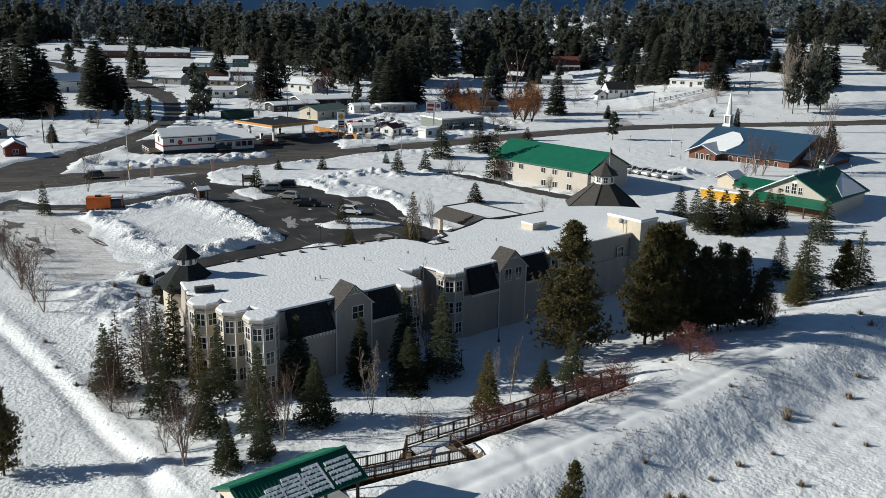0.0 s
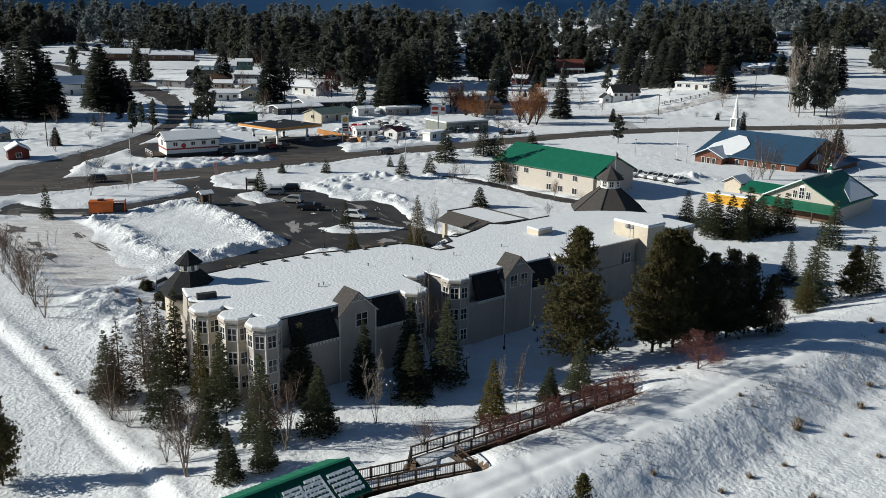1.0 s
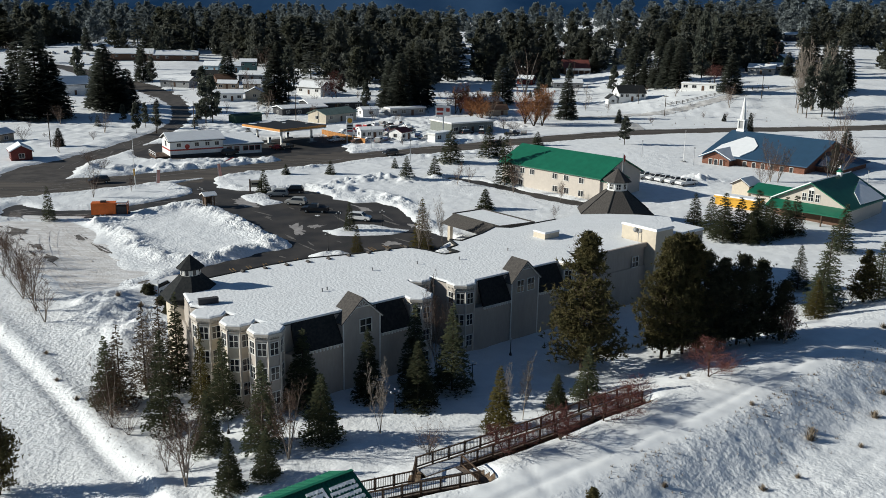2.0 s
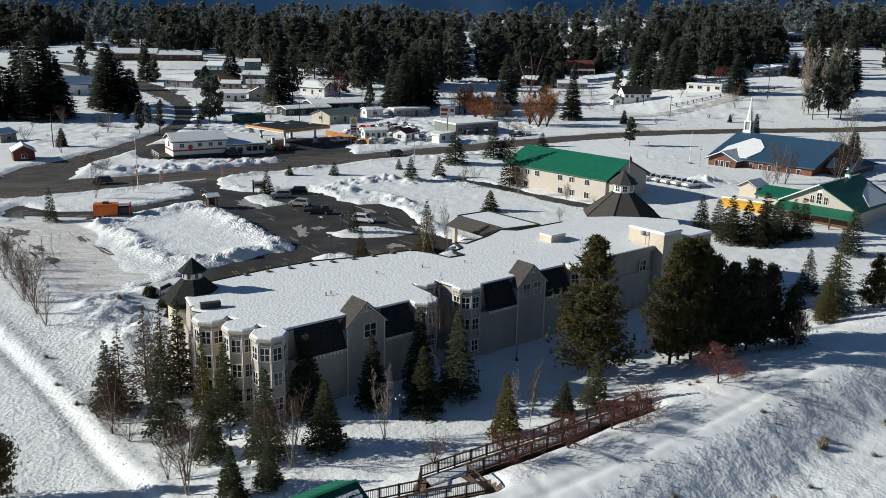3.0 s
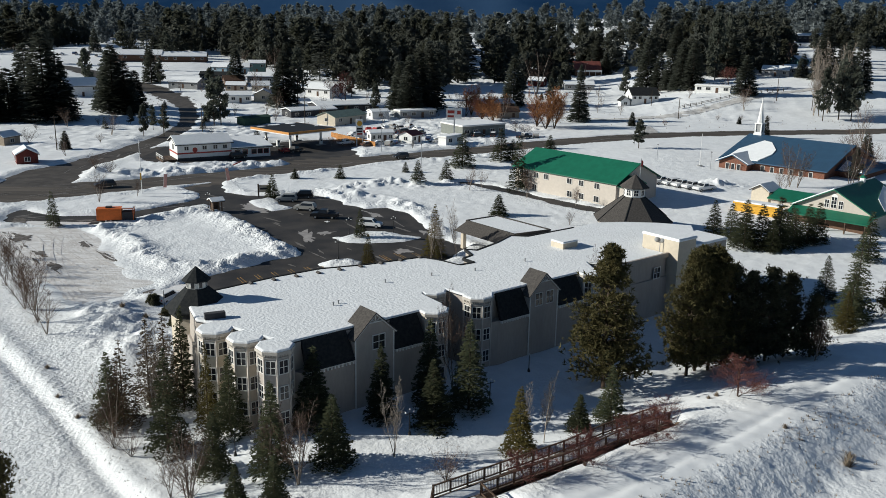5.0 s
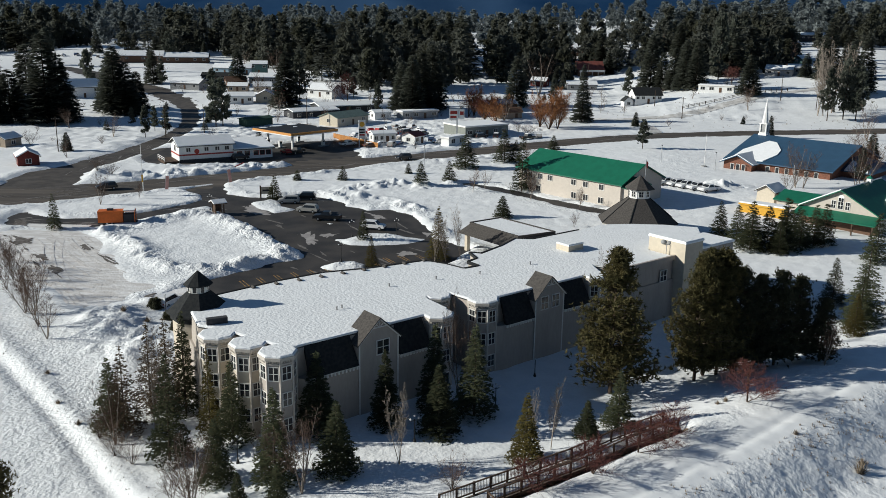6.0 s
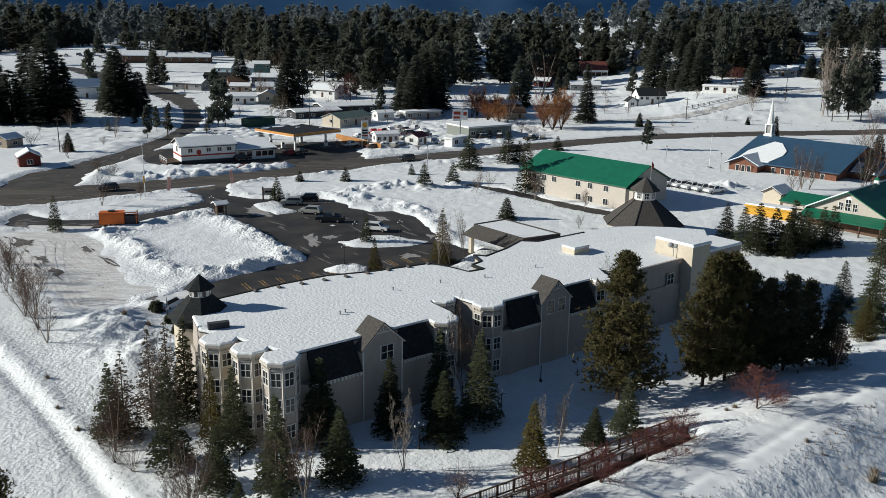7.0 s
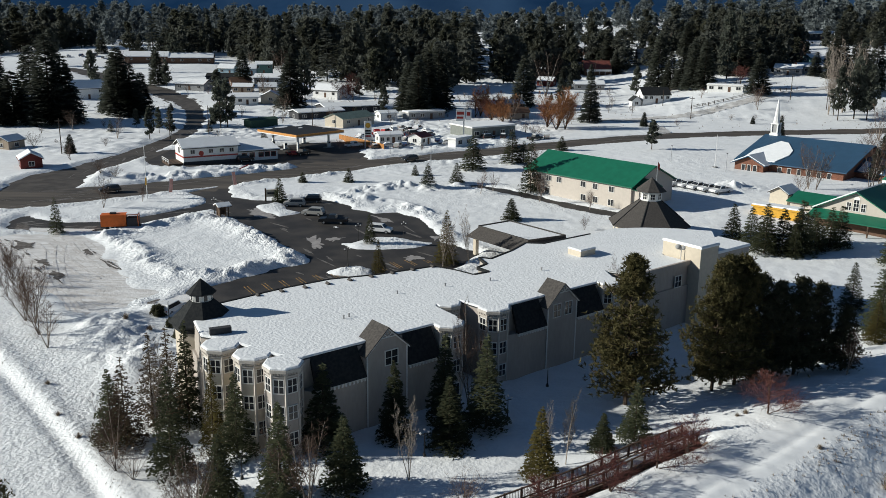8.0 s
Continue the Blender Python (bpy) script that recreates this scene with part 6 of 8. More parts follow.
    part("louvre", Shape().box(-0.75, -0.75, 8.9, 0.75, 0.75, 11.2), GREY, st)
    part("spire", Shape().prism(ngon(8, 0.95), 11.5, 18.5, ngon(8, 0.05)), WHITE, st)


church()


# ---- tan hall with green roofs ----
def hall():
    k = thing("hall", pose(78.6, 190.3, 0.8, 0, 0, -44), "tan hall with green metal roof and an arched gable window", "building")
    # gable front looks along local -y
    w, d, h, rise = 15.5, 19, 3.9, 4.0
    part("wall", Shape().add([(-w / 2, -d / 2, -2), (w / 2, -d / 2, -2), (w / 2, d / 2, -2), (-w / 2, d / 2, -2), (-w / 2, -d / 2, h), (w / 2, -d / 2, h), (w / 2, d / 2, h), (-w / 2, d / 2, h), (0, -d / 2, h + rise), (0, d / 2, h + rise)],
                             [(0, 1, 5, 8, 4), (1, 2, 6, 5), (2, 3, 7, 9, 6), (3, 0, 4, 7)]), PALE, k)
    o, s = 0.8, rise / (w / 2)
    for sx in (-1, 1):
        q = [(sx * (w / 2 + o), -d / 2 - o, h - o * s + 0.22), (sx * (w / 2 + o), d / 2 + o, h - o * s + 0.22), (0, d / 2 + o, h + rise + 0.22), (0, -d / 2 - o, h + rise + 0.22)]
        r = part("roof", Shape().slab(q, 0.22), GREEN_METAL, k, "green metal roofing")
        if sx < 0:
            part("roof_snow", Shape().slab([(a * 0.97, b, c + 0.25) for a, b, c in q], 0.24), SNOW_ROOF, r)
        else:
            part("roof_snow", Shape().slab([(8.0, -4.0, 3.75 + 0.3), (8.3, 8.0, 3.72 + 0.3), (2.4, 9.0, 6.75 + 0.3), (5.0, 0.0, 5.4 + 0.3)], 0.2), SNOW_ROOF, r)
    part("porch_roof", Shape().slab([(-w / 2 - 0.5, -d / 2 - 3.4, 2.5), (w / 2 + 0.5, -d / 2 - 3.4, 2.5), (w / 2 + 0.5, -d / 2 - 0.02, 3.7), (-w / 2 - 0.5, -d / 2 - 0.02, 3.7)], 0.2), GREEN_METAL, k)
    # Thin dark brown panel over the lower front, below the porch roof.
    part("porch_wall", Shape().box(-w / 2 + 0.1, -d / 2 - 0.08, -1.5, w / 2 - 0.1, -d / 2 - 0.004, 2.6), SIDING["brown"], k, "dark brown panel on the wall under the porch roof")
    for i in range(5):
        x = -w / 2 + i * w / 4
        part("porch_post", Shape().box(x - 0.12, -d / 2 - 3.2, -1.5, x + 0.12, -d / 2 - 2.95, 2.4), WOOD, k)
    window_part(k, pose(0, -d / 2 - 0.01, 4.2), 1.0, 2.2, 2, 3, WHITE)
    window_part(k, pose(-1.4, -d / 2 - 0.01, 4.2), 0.8, 1.5, 2, 2, WHITE)
    window_part(k, pose(1.4, -d / 2 - 0.01, 4.2), 0.8, 1.5, 2, 2, WHITE)
    arch = Shape().prism([(0.6 * math.cos(a * math.pi / 8), 0.6 * math.sin(a * math.pi / 8)) for a in range(9)], -0.06, 0.02)
    part("window_arch", arch, WHITE, k).matrix_basis = pose(0, -d / 2 - 0.01, 6.45, 90, 0, 0)
    part("side_wing", Shape().box(-w / 2 - 9, -2, -2, -w / 2, 7, 2.8), PALE, k)
    part("side_roof", Shape().slab([(-w / 2 - 9.6, -2.8, 2.7), (-w / 2, -2.8, 2.7), (-w / 2, 2.5, 4.2), (-w / 2 - 9.6, 2.5, 4.2)], 0.2), GREEN_METAL, k)
    part("side_roof", Shape().slab([(-w / 2 - 9.6, 7.8, 2.7), (-w / 2 - 9.6, 2.5, 4.2), (-w / 2, 2.5, 4.2), (-w / 2, 7.8, 2.7)], 0.2), BLUE_METAL, k)
    cup = part("cupola", Shape().box(-0.45, 3.4, h + rise, 0.45, 4.3, h + rise + 1.0), WHITE, k)
    part("cupola_roof", Shape().prism([(-0.65, 3.2), (0.65, 3.2), (0.65, 4.5), (-0.65, 4.5)], h + rise + 1.0, h + rise + 1.6, [(-0.03, 3.82), (0.03, 3.82), (0.03, 3.88), (-0.03, 3.88)]), GREEN_METAL, cup)


hall()
gable_house(65.5, 205.5, 5.0, 4.2, 2.6, 44, CREAM, SHINGLE_GREY, 1.2, 0.15, 1, False, False, False, label="small cream garden shed with white door", category="shed", name="shed")
flat_block(60.5, 194.0, 9.5, 2.6, 2.0, -38, YELLOW, "yellow-orange container in the snow", "container", "container", 0.3, 0, fascia=YELLOW)
gable_house(-80.5, 326.5, 11.5, 4.5, 2.8, 50, SIDING["green"], SIDING["green"], 0.5, 0.0, 0, False, False, False, label="dark green storage container on snow", category="container", name="container")


# ---- filling station ----
def station():
    s = thing("store", pose(-78.0, 251.8, 1.0, 0, 0, 32), "white two-storey roadside store with red stripe and snowy roof", "store")
    part("wall", Shape().add([(-7, -4.5, -1), (8, -4.5, -1), (8, 4.5, -1), (-7, 4.5, -1), (-7, -4.5, 4.6), (8, -4.5, 4.6), (8, 4.5, 4.6), (-7, 4.5, 4.6), (-7, 0, 6.2), (8, 0, 6.2)],
                             [(0, 1, 5, 4), (2, 3, 7, 6), (1, 2, 6, 9, 5), (3, 0, 4, 8, 7)]), WHITE, s)
    r, sn = Shape(), Shape()
    for sy in (-1, 1):
        q = [(-7.6, sy * 5.1, 4.55), (8.6, sy * 5.1, 4.55), (8.6, 0, 6.4), (-7.6, 0, 6.4)]
        r.slab(q, 0.15)
        sn.slab([(a * 0.985, b * 0.97, c + 0.3) for a, b, c in q], 0.29)
    rf = part("roof", r, SHINGLE_GREY, s)
    part("roof_snow", sn, SNOW_ROOF, rf)
    part("stripe", Shape().box(-7.03, -4.55, 1.95, 8.03, -4.48, 2.35).box(-7.06, -4.5, 1.95, -6.98, 4.5, 2.35), RED, s, "red stripe round the wall")
    part("dark_base", Shape().box(-7.02, -4.54, -0.6, 8.02, -4.49, 0.9), SIDING["dark"], s)
    part("wall_emblem", Shape().prism(ngon(10, 0.7), -0.05, 0.05), RED, s).matrix_basis = pose(-2.2, -4.56, 3.0, 90, 0, 0)
    for x in (-4.5, 0.5, 3.5, 6.2):
        window_part(s, pose(x, -4.51, 3.0), 1.1, 1.0, 2, 1)
    window_part(s, pose(-7.01, 0, 2.9, 0, 0, -90), 1.4, 1.5, 2, 1)
    part("porch", Shape().box(-11, -4.4, -0.6, -7.1, 3.5, 0.6), WOOD, s, "brown wooden porch deck")
    rail = Shape()
    for y in (-4.4, -2.5, -0.5, 1.5, 3.5):
        rail.box(-11, y - 0.06, 0.6, -10.88, y + 0.06, 1.7)
    rail.box(-11, -4.4, 1.6, -10.88, 3.5, 1.72).box(-11, -4.4, 1.1, -10.9, 3.5, 1.2)
    part("porch_rail", rail, WHITE, s)
    part("low_wing", Shape().box(8, -4.4, -1, 19.4, 5.5, 2.9), WHITE, s)
    lw = part("low_roof", Shape().slab([(7.9, -5.2, 2.9), (20.0, -5.2, 2.9), (20.0, 6.2, 4.4), (7.9, 6.2, 4.4)], 0.2), SHINGLE_GREY, s)
    part("roof_snow", Shape().slab([(8.0, -5.1, 3.2), (19.9, -5.1, 3.2), (19.9, 6.1, 4.7), (8.0, 6.1, 4.7)], 0.28), SNOW_ROOF, lw)
    for x in (9.8, 12.0, 14.6, 16.4, 18.2):
        window_part(s, pose(x, -4.41, 1.0), 1.3, 1.2, 1, 1, RED)
    c = thing("fuel_canopy", pose(-57.0, 281.0, 1.2, 0, 0, 50), "fuel canopy with yellow-orange fascia on white posts", "canopy")
    part("fascia", Shape().box(-9.2, -9.5, 4.4, 9.2, 9.5, 5.3), FASCIA, c, "orange and yellow fascia band")
    part("stripe", Shape().box(-9.24, -9.54, 4.4, 9.24, 9.54, 4.65), WHITE, c)
    part("roof_deck", Shape().box(-8.9, -9.2, 5.3, 8.9, 9.2, 5.34), IRON, c, "bare dark roof deck")
    for i, (x, y, w) in enumerate(((-6.5, 7.6, 1.8), (-1.0, 8.3, 2.6), (5.2, 7.9, 2.2), (7.6, -2.0, 0.9), (2.4, 3.1, 1.1))):
        part("roof_snow", Shape().prism([(x + w * math.cos(a * 0.785) * (0.8 + 0.2 * math.sin(a * 2.1 + i)), y + 0.5 * w * math.sin(a * 0.785)) for a in range(8)], 5.335, 5.42), SNOW_ROOF, c)
    for x in (-6, 6):
        for y in (-6, 6):
            part("post", Shape().box(x - 0.25, y - 0.25, -1, x + 0.25, y + 0.25, 4.4), WHITE, c)
    pump = thing("fuel_pump", pose(-57 - 6 * 0.64, 281 - 6 * 0.77, 1.15, 0, 0, 50), "white fuel pump on a kerbed island", "fuel pump", "fuel pumps")
    part("body", Shape().box(-0.5, -0.3, 0.15, 0.5, 0.3, 1.9), WHITE, pump)
    part("island", Shape().box(-1.6, -0.7, -0.3, 1.6, 0.7, 0.15), GREY, pump)
    part("display", Shape().box(-0.35, -0.33, 1.2, 0.35, -0.3, 1.65), DARK, pump)
    for dx, dy in ((-6, 6), (6, -6), (6, 6)):
        copy_thing(pump, pose(-57 + dx * 0.64 - dy * 0.77, 281 + dx * 0.77 + dy * 0.64, 1.15, 0, 0, 50))
    g = thing("price_sign", pose(-36.3, 281.5, 1.2, 0, 0, 15), "tall white price sign with a yellow emblem on two posts", "sign")
    part("board", Shape().box(-1.1, -0.2, 2.6, 1.1, 0.2, 8.2), WHITE, g)
    for x in (-0.9, 0.9):
        part("post", Shape().box(x - 0.14, -0.14, -0.6, x + 0.14, 0.14, 2.6), WHITE, g)
    part("emblem", Shape().prism(ngon(14, 0.8), -0.03, 0.03), YELLOW, g, "yellow round emblem").matrix_basis = pose(0, -0.23, 6.9, 90, 0, 0)
    for i, z in enumerate((5.0, 4.2, 3.4)):
        part("price_bar", Shape().box(-0.85, -0.24, z, 0.85, -0.2, z + 0.5), DARK if i < 2 else RED, g)
    b = thing("roadside_sign", pose(-7.3, 303.0, 1.2, 0, 0, 5), "double billboard in red and white above the workshop", "sign")
    part("post", Shape().box(-0.2, -0.2, -0.5, 0.2, 0.2, 6.2), STEEL, b)
    part("board", Shape().box(-2.6, -0.15, 6.2, 0.4, 0.15, 10.0), WHITE, b)
    part("board", Shape().box(0.6, -0.15, 6.6, 2.4, 0.15, 9.9), WHITE, b)
    part("lettering_bar", Shape().box(-2.3, -0.19, 7.0, -0.2, -0.15, 7.7), RED, b)
    part("lettering_bar", Shape().box(-2.3, -0.19, 8.3, 0.0, -0.15, 9.3), RED, b)
    part("lettering_bar", Shape().box(0.9, -0.19, 8.0, 2.1, -0.15, 9.2), RED, b)
    f = thing("board_fence", pose(-39.5, 288.0, 1.2, 0, 0, -51), "orange-brown board fence round the car lot", "fence")
    for i in range(54):
        part("board", Shape().box(-13.4 + i * 0.5, -0.03, -0.5, -13.4 + i * 0.5 + 0.48, 0.03, 1.75 + 0.05 * (i % 3)), material_fence, f)


FASCIA = material("canopy_amber_paint", (0.60, 0.27, 0.07), 0.55, grain=0.12, scale=1.0)
material_fence = material("fence_boards", (0.42, 0.19, 0.06), 0.85, grain=0.2, scale=2.0, vary=0.15)
station()

def balcony(x, y, turn, width):
    b = thing("balcony", pose(x, y, at_ground(x, y), 0, 0, turn), "white wooden balcony deck before the chalet", "balcony")
    part("deck", Shape().box(-width / 2, -1.6, 2.3, width / 2, 0.6, 2.45), WHITE, b)
    part("railing", Shape().box(-width / 2, -1.62, 2.45, width / 2, -1.54, 3.4), WHITE, b)
    for i in range(5):
        px = -width / 2 + 0.2 + i * (width - 0.4) / 4
        part("post", Shape().box(px - 0.1, -1.5, -0.6, px + 0.1, -1.3, 2.3), WHITE, b)


balcony(64, 521.5, 8, 14)

# ---- vehicles ----
PAINT = {n: material(n + "_car_paint", c, 0.3, spec=0.5) for n, c in (("white", (0.72, 0.72, 0.72)), ("black", (0.012, 0.012, 0.014)), ("silver", (0.34, 0.33, 0.31)), ("red", (0.35, 0.02, 0.02)), ("dark_green", (0.02, 0.04, 0.03)), ("blue", (0.04, 0.07, 0.14)), ("brown", (0.10, 0.06, 0.04)))}
WHEEL_T = Shape().tube([((0, 0, -0.12), 0.36), ((0, 0, 0.12), 0.36)], 12)
WHEEL_R = Shape().tube([((0, 0, -0.13), 0.2), ((0, 0, 0.13), 0.2)], 10)
WHEEL_MESH = (WHEEL_T.mesh("wheel", TYRE), WHEEL_R.mesh("rim", STEEL))
PROFILES = {
    "suv": (4.7, [(-2.35, 0.45), (-2.35, 1.0), (-2.25, 1.1), (-1.9, 1.75), (0.55, 1.75), (1.15, 1.12), (2.15, 1.0), (2.35, 0.8), (2.35, 0.4)], [(-1.95, 1.15), (-1.78, 1.66), (0.45, 1.66), (0.95, 1.15)]),
    "sedan": (4.6, [(-2.3, 0.4), (-2.3, 0.95), (-1.7, 1.0), (-1.1, 1.42), (0.4, 1.42), (1.1, 0.98), (2.1, 0.86), (2.3, 0.7), (2.3, 0.35)], [(-1.45, 1.02), (-1.0, 1.34), (0.32, 1.34), (0.9, 1.02)]),
    "pickup": (5.7, [(-2.85, 0.5), (-2.85, 1.12), (-0.75, 1.12), (-0.6, 1.85), (0.75, 1.85), (1.3, 1.2), (2.6, 1.1), (2.85, 0.9), (2.85, 0.45)], [(-0.5, 1.2), (-0.42, 1.75), (0.68, 1.75), (1.1, 1.2)]),
    "van": (5.4, [(-2.7, 0.45), (-2.7, 2.1), (1.3, 2.15), (2.0, 1.3), (2.65, 1.1), (2.7, 0.4)], [(0.2, 1.3), (0.2, 1.95), (1.2, 1.98), (1.75, 1.3)]),
}
CAR_WORDS = {"suv": ("suv", "sport utility vehicle"), "sedan": ("car", "saloon car"), "pickup": ("pickup_truck", "pickup truck"), "van": ("van", "panel van")}


def loft(profile, half, tuck):
    """A body from its side outline: full width low down, narrower above the belt line."""
    s = Shape()
    n = len(profile)
    v = []
    for sy in (-1, 1):
        v += [(x, sy * (half if z < 1.15 else half - tuck * (z - 1.1)), z) for x, z in profile]
    s.add(v, [tuple(range(n)), tuple(range(2 * n - 1, n - 1, -1))] + [((i + 1) % n, i, n + i, n + (i + 1) % n) for i in range(n)])
    return s


def vehicle(kind, colour, x, y, turn, snowy=False, lift=0.0, where="parked on dark wet asphalt"):
    name, word = CAR_WORDS[kind]
    z = float(base_height(np.array([x]), np.array([y]))[0]) + 0.06 + lift
    c = thing(name, pose(x, y, z, 0, 0, turn), f"{colour.replace('_', ' ')} {word} {where}", name.replace("_", " "), "vehicles")
    length, prof, glass = PROFILES[kind]
    half = 0.92 if kind in ("suv", "sedan") else 1.0
    body = part("body", loft(prof, half, 0.22), PAINT[colour], c)
    for sy in (-1, 1):
        g = [(px, sy * (half - 0.22 * (pz - 1.1) + 0.012), pz) for px, pz in glass]
        part("side_window", Shape().add(g + [(a, b - sy * 0.02, k) for a, b, k in g], [(0, 1, 2, 3), (7, 6, 5, 4), (0, 4, 5, 1), (1, 5, 6, 2), (2, 6, 7, 3), (3, 7, 4, 0)]), GLASS, body)
    a, b = [(p, q) for p, q in zip(prof, prof[1:]) if p[1] > 1.4 and q[1] < 1.35][0]
    hw = half - 0.16
    ws = [(a[0] + 0.03, -hw + 0.1, a[1] - 0.05), (a[0] + 0.03, hw - 0.1, a[1] - 0.05), (b[0] + 0.02, hw, b[1] + 0.06), (b[0] + 0.02, -hw, b[1] + 0.06)]
    part("windscreen", Shape().add(ws + [(p + 0.03, q, k + 0.02) for p, q, k in ws], [(0, 1, 2, 3), (7, 6, 5, 4), (0, 4, 5, 1), (1, 5, 6, 2), (2, 6, 7, 3), (3, 7, 4, 0)]), GLASS, body)
    for sy in (-1, 1):
        part("headlight", Shape().box(length / 2 - 0.06, sy * 0.65 - 0.17, 0.68, length / 2 + 0.02, sy * 0.65 + 0.17, 0.86), STEEL, body)
        part("tail_light", Shape().box(-length / 2 - 0.02, sy * 0.72 - 0.12, 0.8, -length / 2 + 0.05, sy * 0.72 + 0.12, 1.0), RED, body)
        for wx in (-length * 0.3, length * 0.31):
            w = part("wheel", WHEEL_MESH[0], None, c)
            w.matrix_basis = pose(wx, sy * (half - 0.1), 0.36, 90)
            part("rim", WHEEL_MESH[1], None, w)
    for end in (-length / 2, length / 2):
        part("bumper", Shape().box(end - 0.07, -half + 0.08, 0.37, end + 0.07, half - 0.08, 0.57), SIDING["dark"], body)
    if kind == "pickup":
        part("cargo_bed", Shape().box(-2.75, -0.8, 1.122, -0.85, 0.8, 1.14), SIDING["dark"], body)
    if snowy:
        top = max(q for _, q in prof)
        xs = [p for p, q in prof if q > top - 0.12]
        part("roof_snow", Shape().prism([(min(xs), -half + 0.22), (max(xs), -half + 0.22), (max(xs), half - 0.22), (min(xs), half - 0.22)], top - 0.02, top + 0.14), SNOW_ROOF, c)
        part("bonnet_snow", Shape().slab([(prof[-3][0] - 1.2, -half + 0.15, 1.2), (prof[-3][0], -half + 0.15, 1.1), (prof[-3][0], half - 0.15, 1.1), (prof[-3][0] - 1.2, half - 0.15, 1.2)], 0.14), SNOW_ROOF, c)
    return c


vehicle("suv", "silver", -41.8, 197.0, 185)
vehicle("suv", "black", -39.0, 201.0, 185)
vehicle("suv", "silver", -36.2, 189.2, 170)
vehicle("pickup", "black", -31.0, 182.8, 178)
vehicle("suv", "white", -20.8, 176.4, -12)
vehicle("suv", "white", -45.0, 127.6, 75)
for i in range(6):
    vehicle("pickup" if i in (1, 3, 4, 5) else "suv", "white", 43.6 + 2.1 * i, 225.4 - 2.1 * i, 208 + 4 * (i % 2), False, 0.25, "parked in a row on packed snow")
vehicle("suv", "black", -86.5, 207.0, 213, where="driving on the highway")
vehicle("suv", "black", -21.5, 258.5, 220, where="driving on the highway")
vehicle("suv", "brown", 9.5, 282.0, 219, where="driving on the highway")
vehicle("sedan", "red", -56.5, 264.5, 130)
vehicle("suv", "black", -67.0, 252.5, 35)
vehicle("pickup", "black", -53.8, 266.0, 60)
vehicle("pickup", "white", -41.0, 283.5, 40)
for i, (kind, col, dx, dy) in enumerate((("sedan", "white", -30, 283), ("suv", "silver", -27, 281.5), ("sedan", "brown", -33.5, 279.5), ("sedan", "red", -34, 307), ("suv", "red", -29.5, 308.5), ("sedan", "white", -24, 304), ("suv", "white", -19.5, 303),
                                         ("sedan", "blue", -15.5, 297), ("sedan", "white", -13, 292), ("suv", "white", -31, 301), ("sedan", "silver", -25.5, 298), ("suv", "white", -37.5, 297), ("sedan", "white", -41, 303), ("sedan", "red", -38.8, 308), ("suv", "blue", -19, 309), ("sedan", "red", -37.7, 316.9), ("suv", "red", -34.2, 315.3), ("suv", "white", -32.1, 320.6), ("sedan", "silver", -30.2, 328), ("sedan", "black", -27.1, 323.6), ("suv", "white", -23.9, 326.8), ("sedan", "white", -20.7, 320.1), ("pickup", "silver", -29, 314), ("suv", "black", -24.5, 313), ("sedan", "blue", -25.2, 286.2), ("suv", "black", 0.8, 306.0), ("suv", "black", 6.0, 307.4), ("pickup", "black", 16.4, 305.5), ("sedan", "silver", 20.5, 309))):
    vehicle(kind, col, dx, dy, 30 + 47 * i % 90, True, 0.2, "half covered with snow on the sales lot")
for i in range(9):
    vehicle(("sedan", "suv", "pickup")[i % 3], ("white", "blue", "black", "silver")[i % 4], -262 + 7.5 * i, 570 + 3.5 * (i % 3), 80 + 11 * i, True, 0.3, "snowed in on a far parking place")

# ---- lamps, poles and signs ----
def twin_lamp(x, y, height=2.9, globes=2, group="lamp posts", z=None):
    z = at_ground(x, y) - 0.1 if z is None else z
    l = thing("street_lamp", pose(x, y, z, 0, 0, 35), "black post lamp with white globe lights in snow", "lamp", group)
    part("post", Shape().tube([((0, 0, -0.3), 0.11), ((0, 0, 0.5), 0.1), ((0, 0, 0.55), 0.055), ((0, 0, height - 0.35), 0.045)], 8), IRON, l)
    part("base", Shape().tube([((0, 0, -0.2), 0.2), ((0, 0, 0.3), 0.16), ((0, 0, 0.5), 0.09)], 8), IRON, l)
    if globes == 1:
        spots = [(0, 0)]
    else:
        part("arm", Shape().beam((-0.45, 0, height - 0.5), (0.45, 0, height - 0.5), 0.06), IRON, l)
        spots = [(-0.45, 0), (0.45, 0), (0, 0)][:globes]
    for gx_, gy_ in spots:
        zz = height - 0.42 if (gx_ or globes == 1) else height - 0.1
        rings = [((gx_, gy_, zz + 0.12 - 0.12 * math.cos(a * math.pi / 6)), max(0.03, 0.12 * math.sin(a * math.pi / 6))) for a in range(7)]
        part("globe", Shape().tube(rings, 10), GLOBE, l, "white glass globe", smooth=True)
    return l


twin_lamp(-6.6, 87.2, 2.9, 3)
twin_lamp(-23.4, 83.6, 2.9, 3)
twin_lamp(1.6, 95.6, 2.8, 3)
twin_lamp(6.4, 104.6, 2.6, 1)
twin_lamp(13.6, 86.8, 2.8, 1)
twin_lamp(-24.1, 169.3, 3.4, 3)
twin_lamp(-15.9, 172.5, 3.4, 3)
twin_lamp(-23.3, 150.4, 3.4, 3)
twin_lamp(-56.5, 187.5, 3.4, 3)
twin_lamp(-44.0, 123.5, 3.0, 1)
twin_lamp(40.9, 108.2, 2.8, 1)


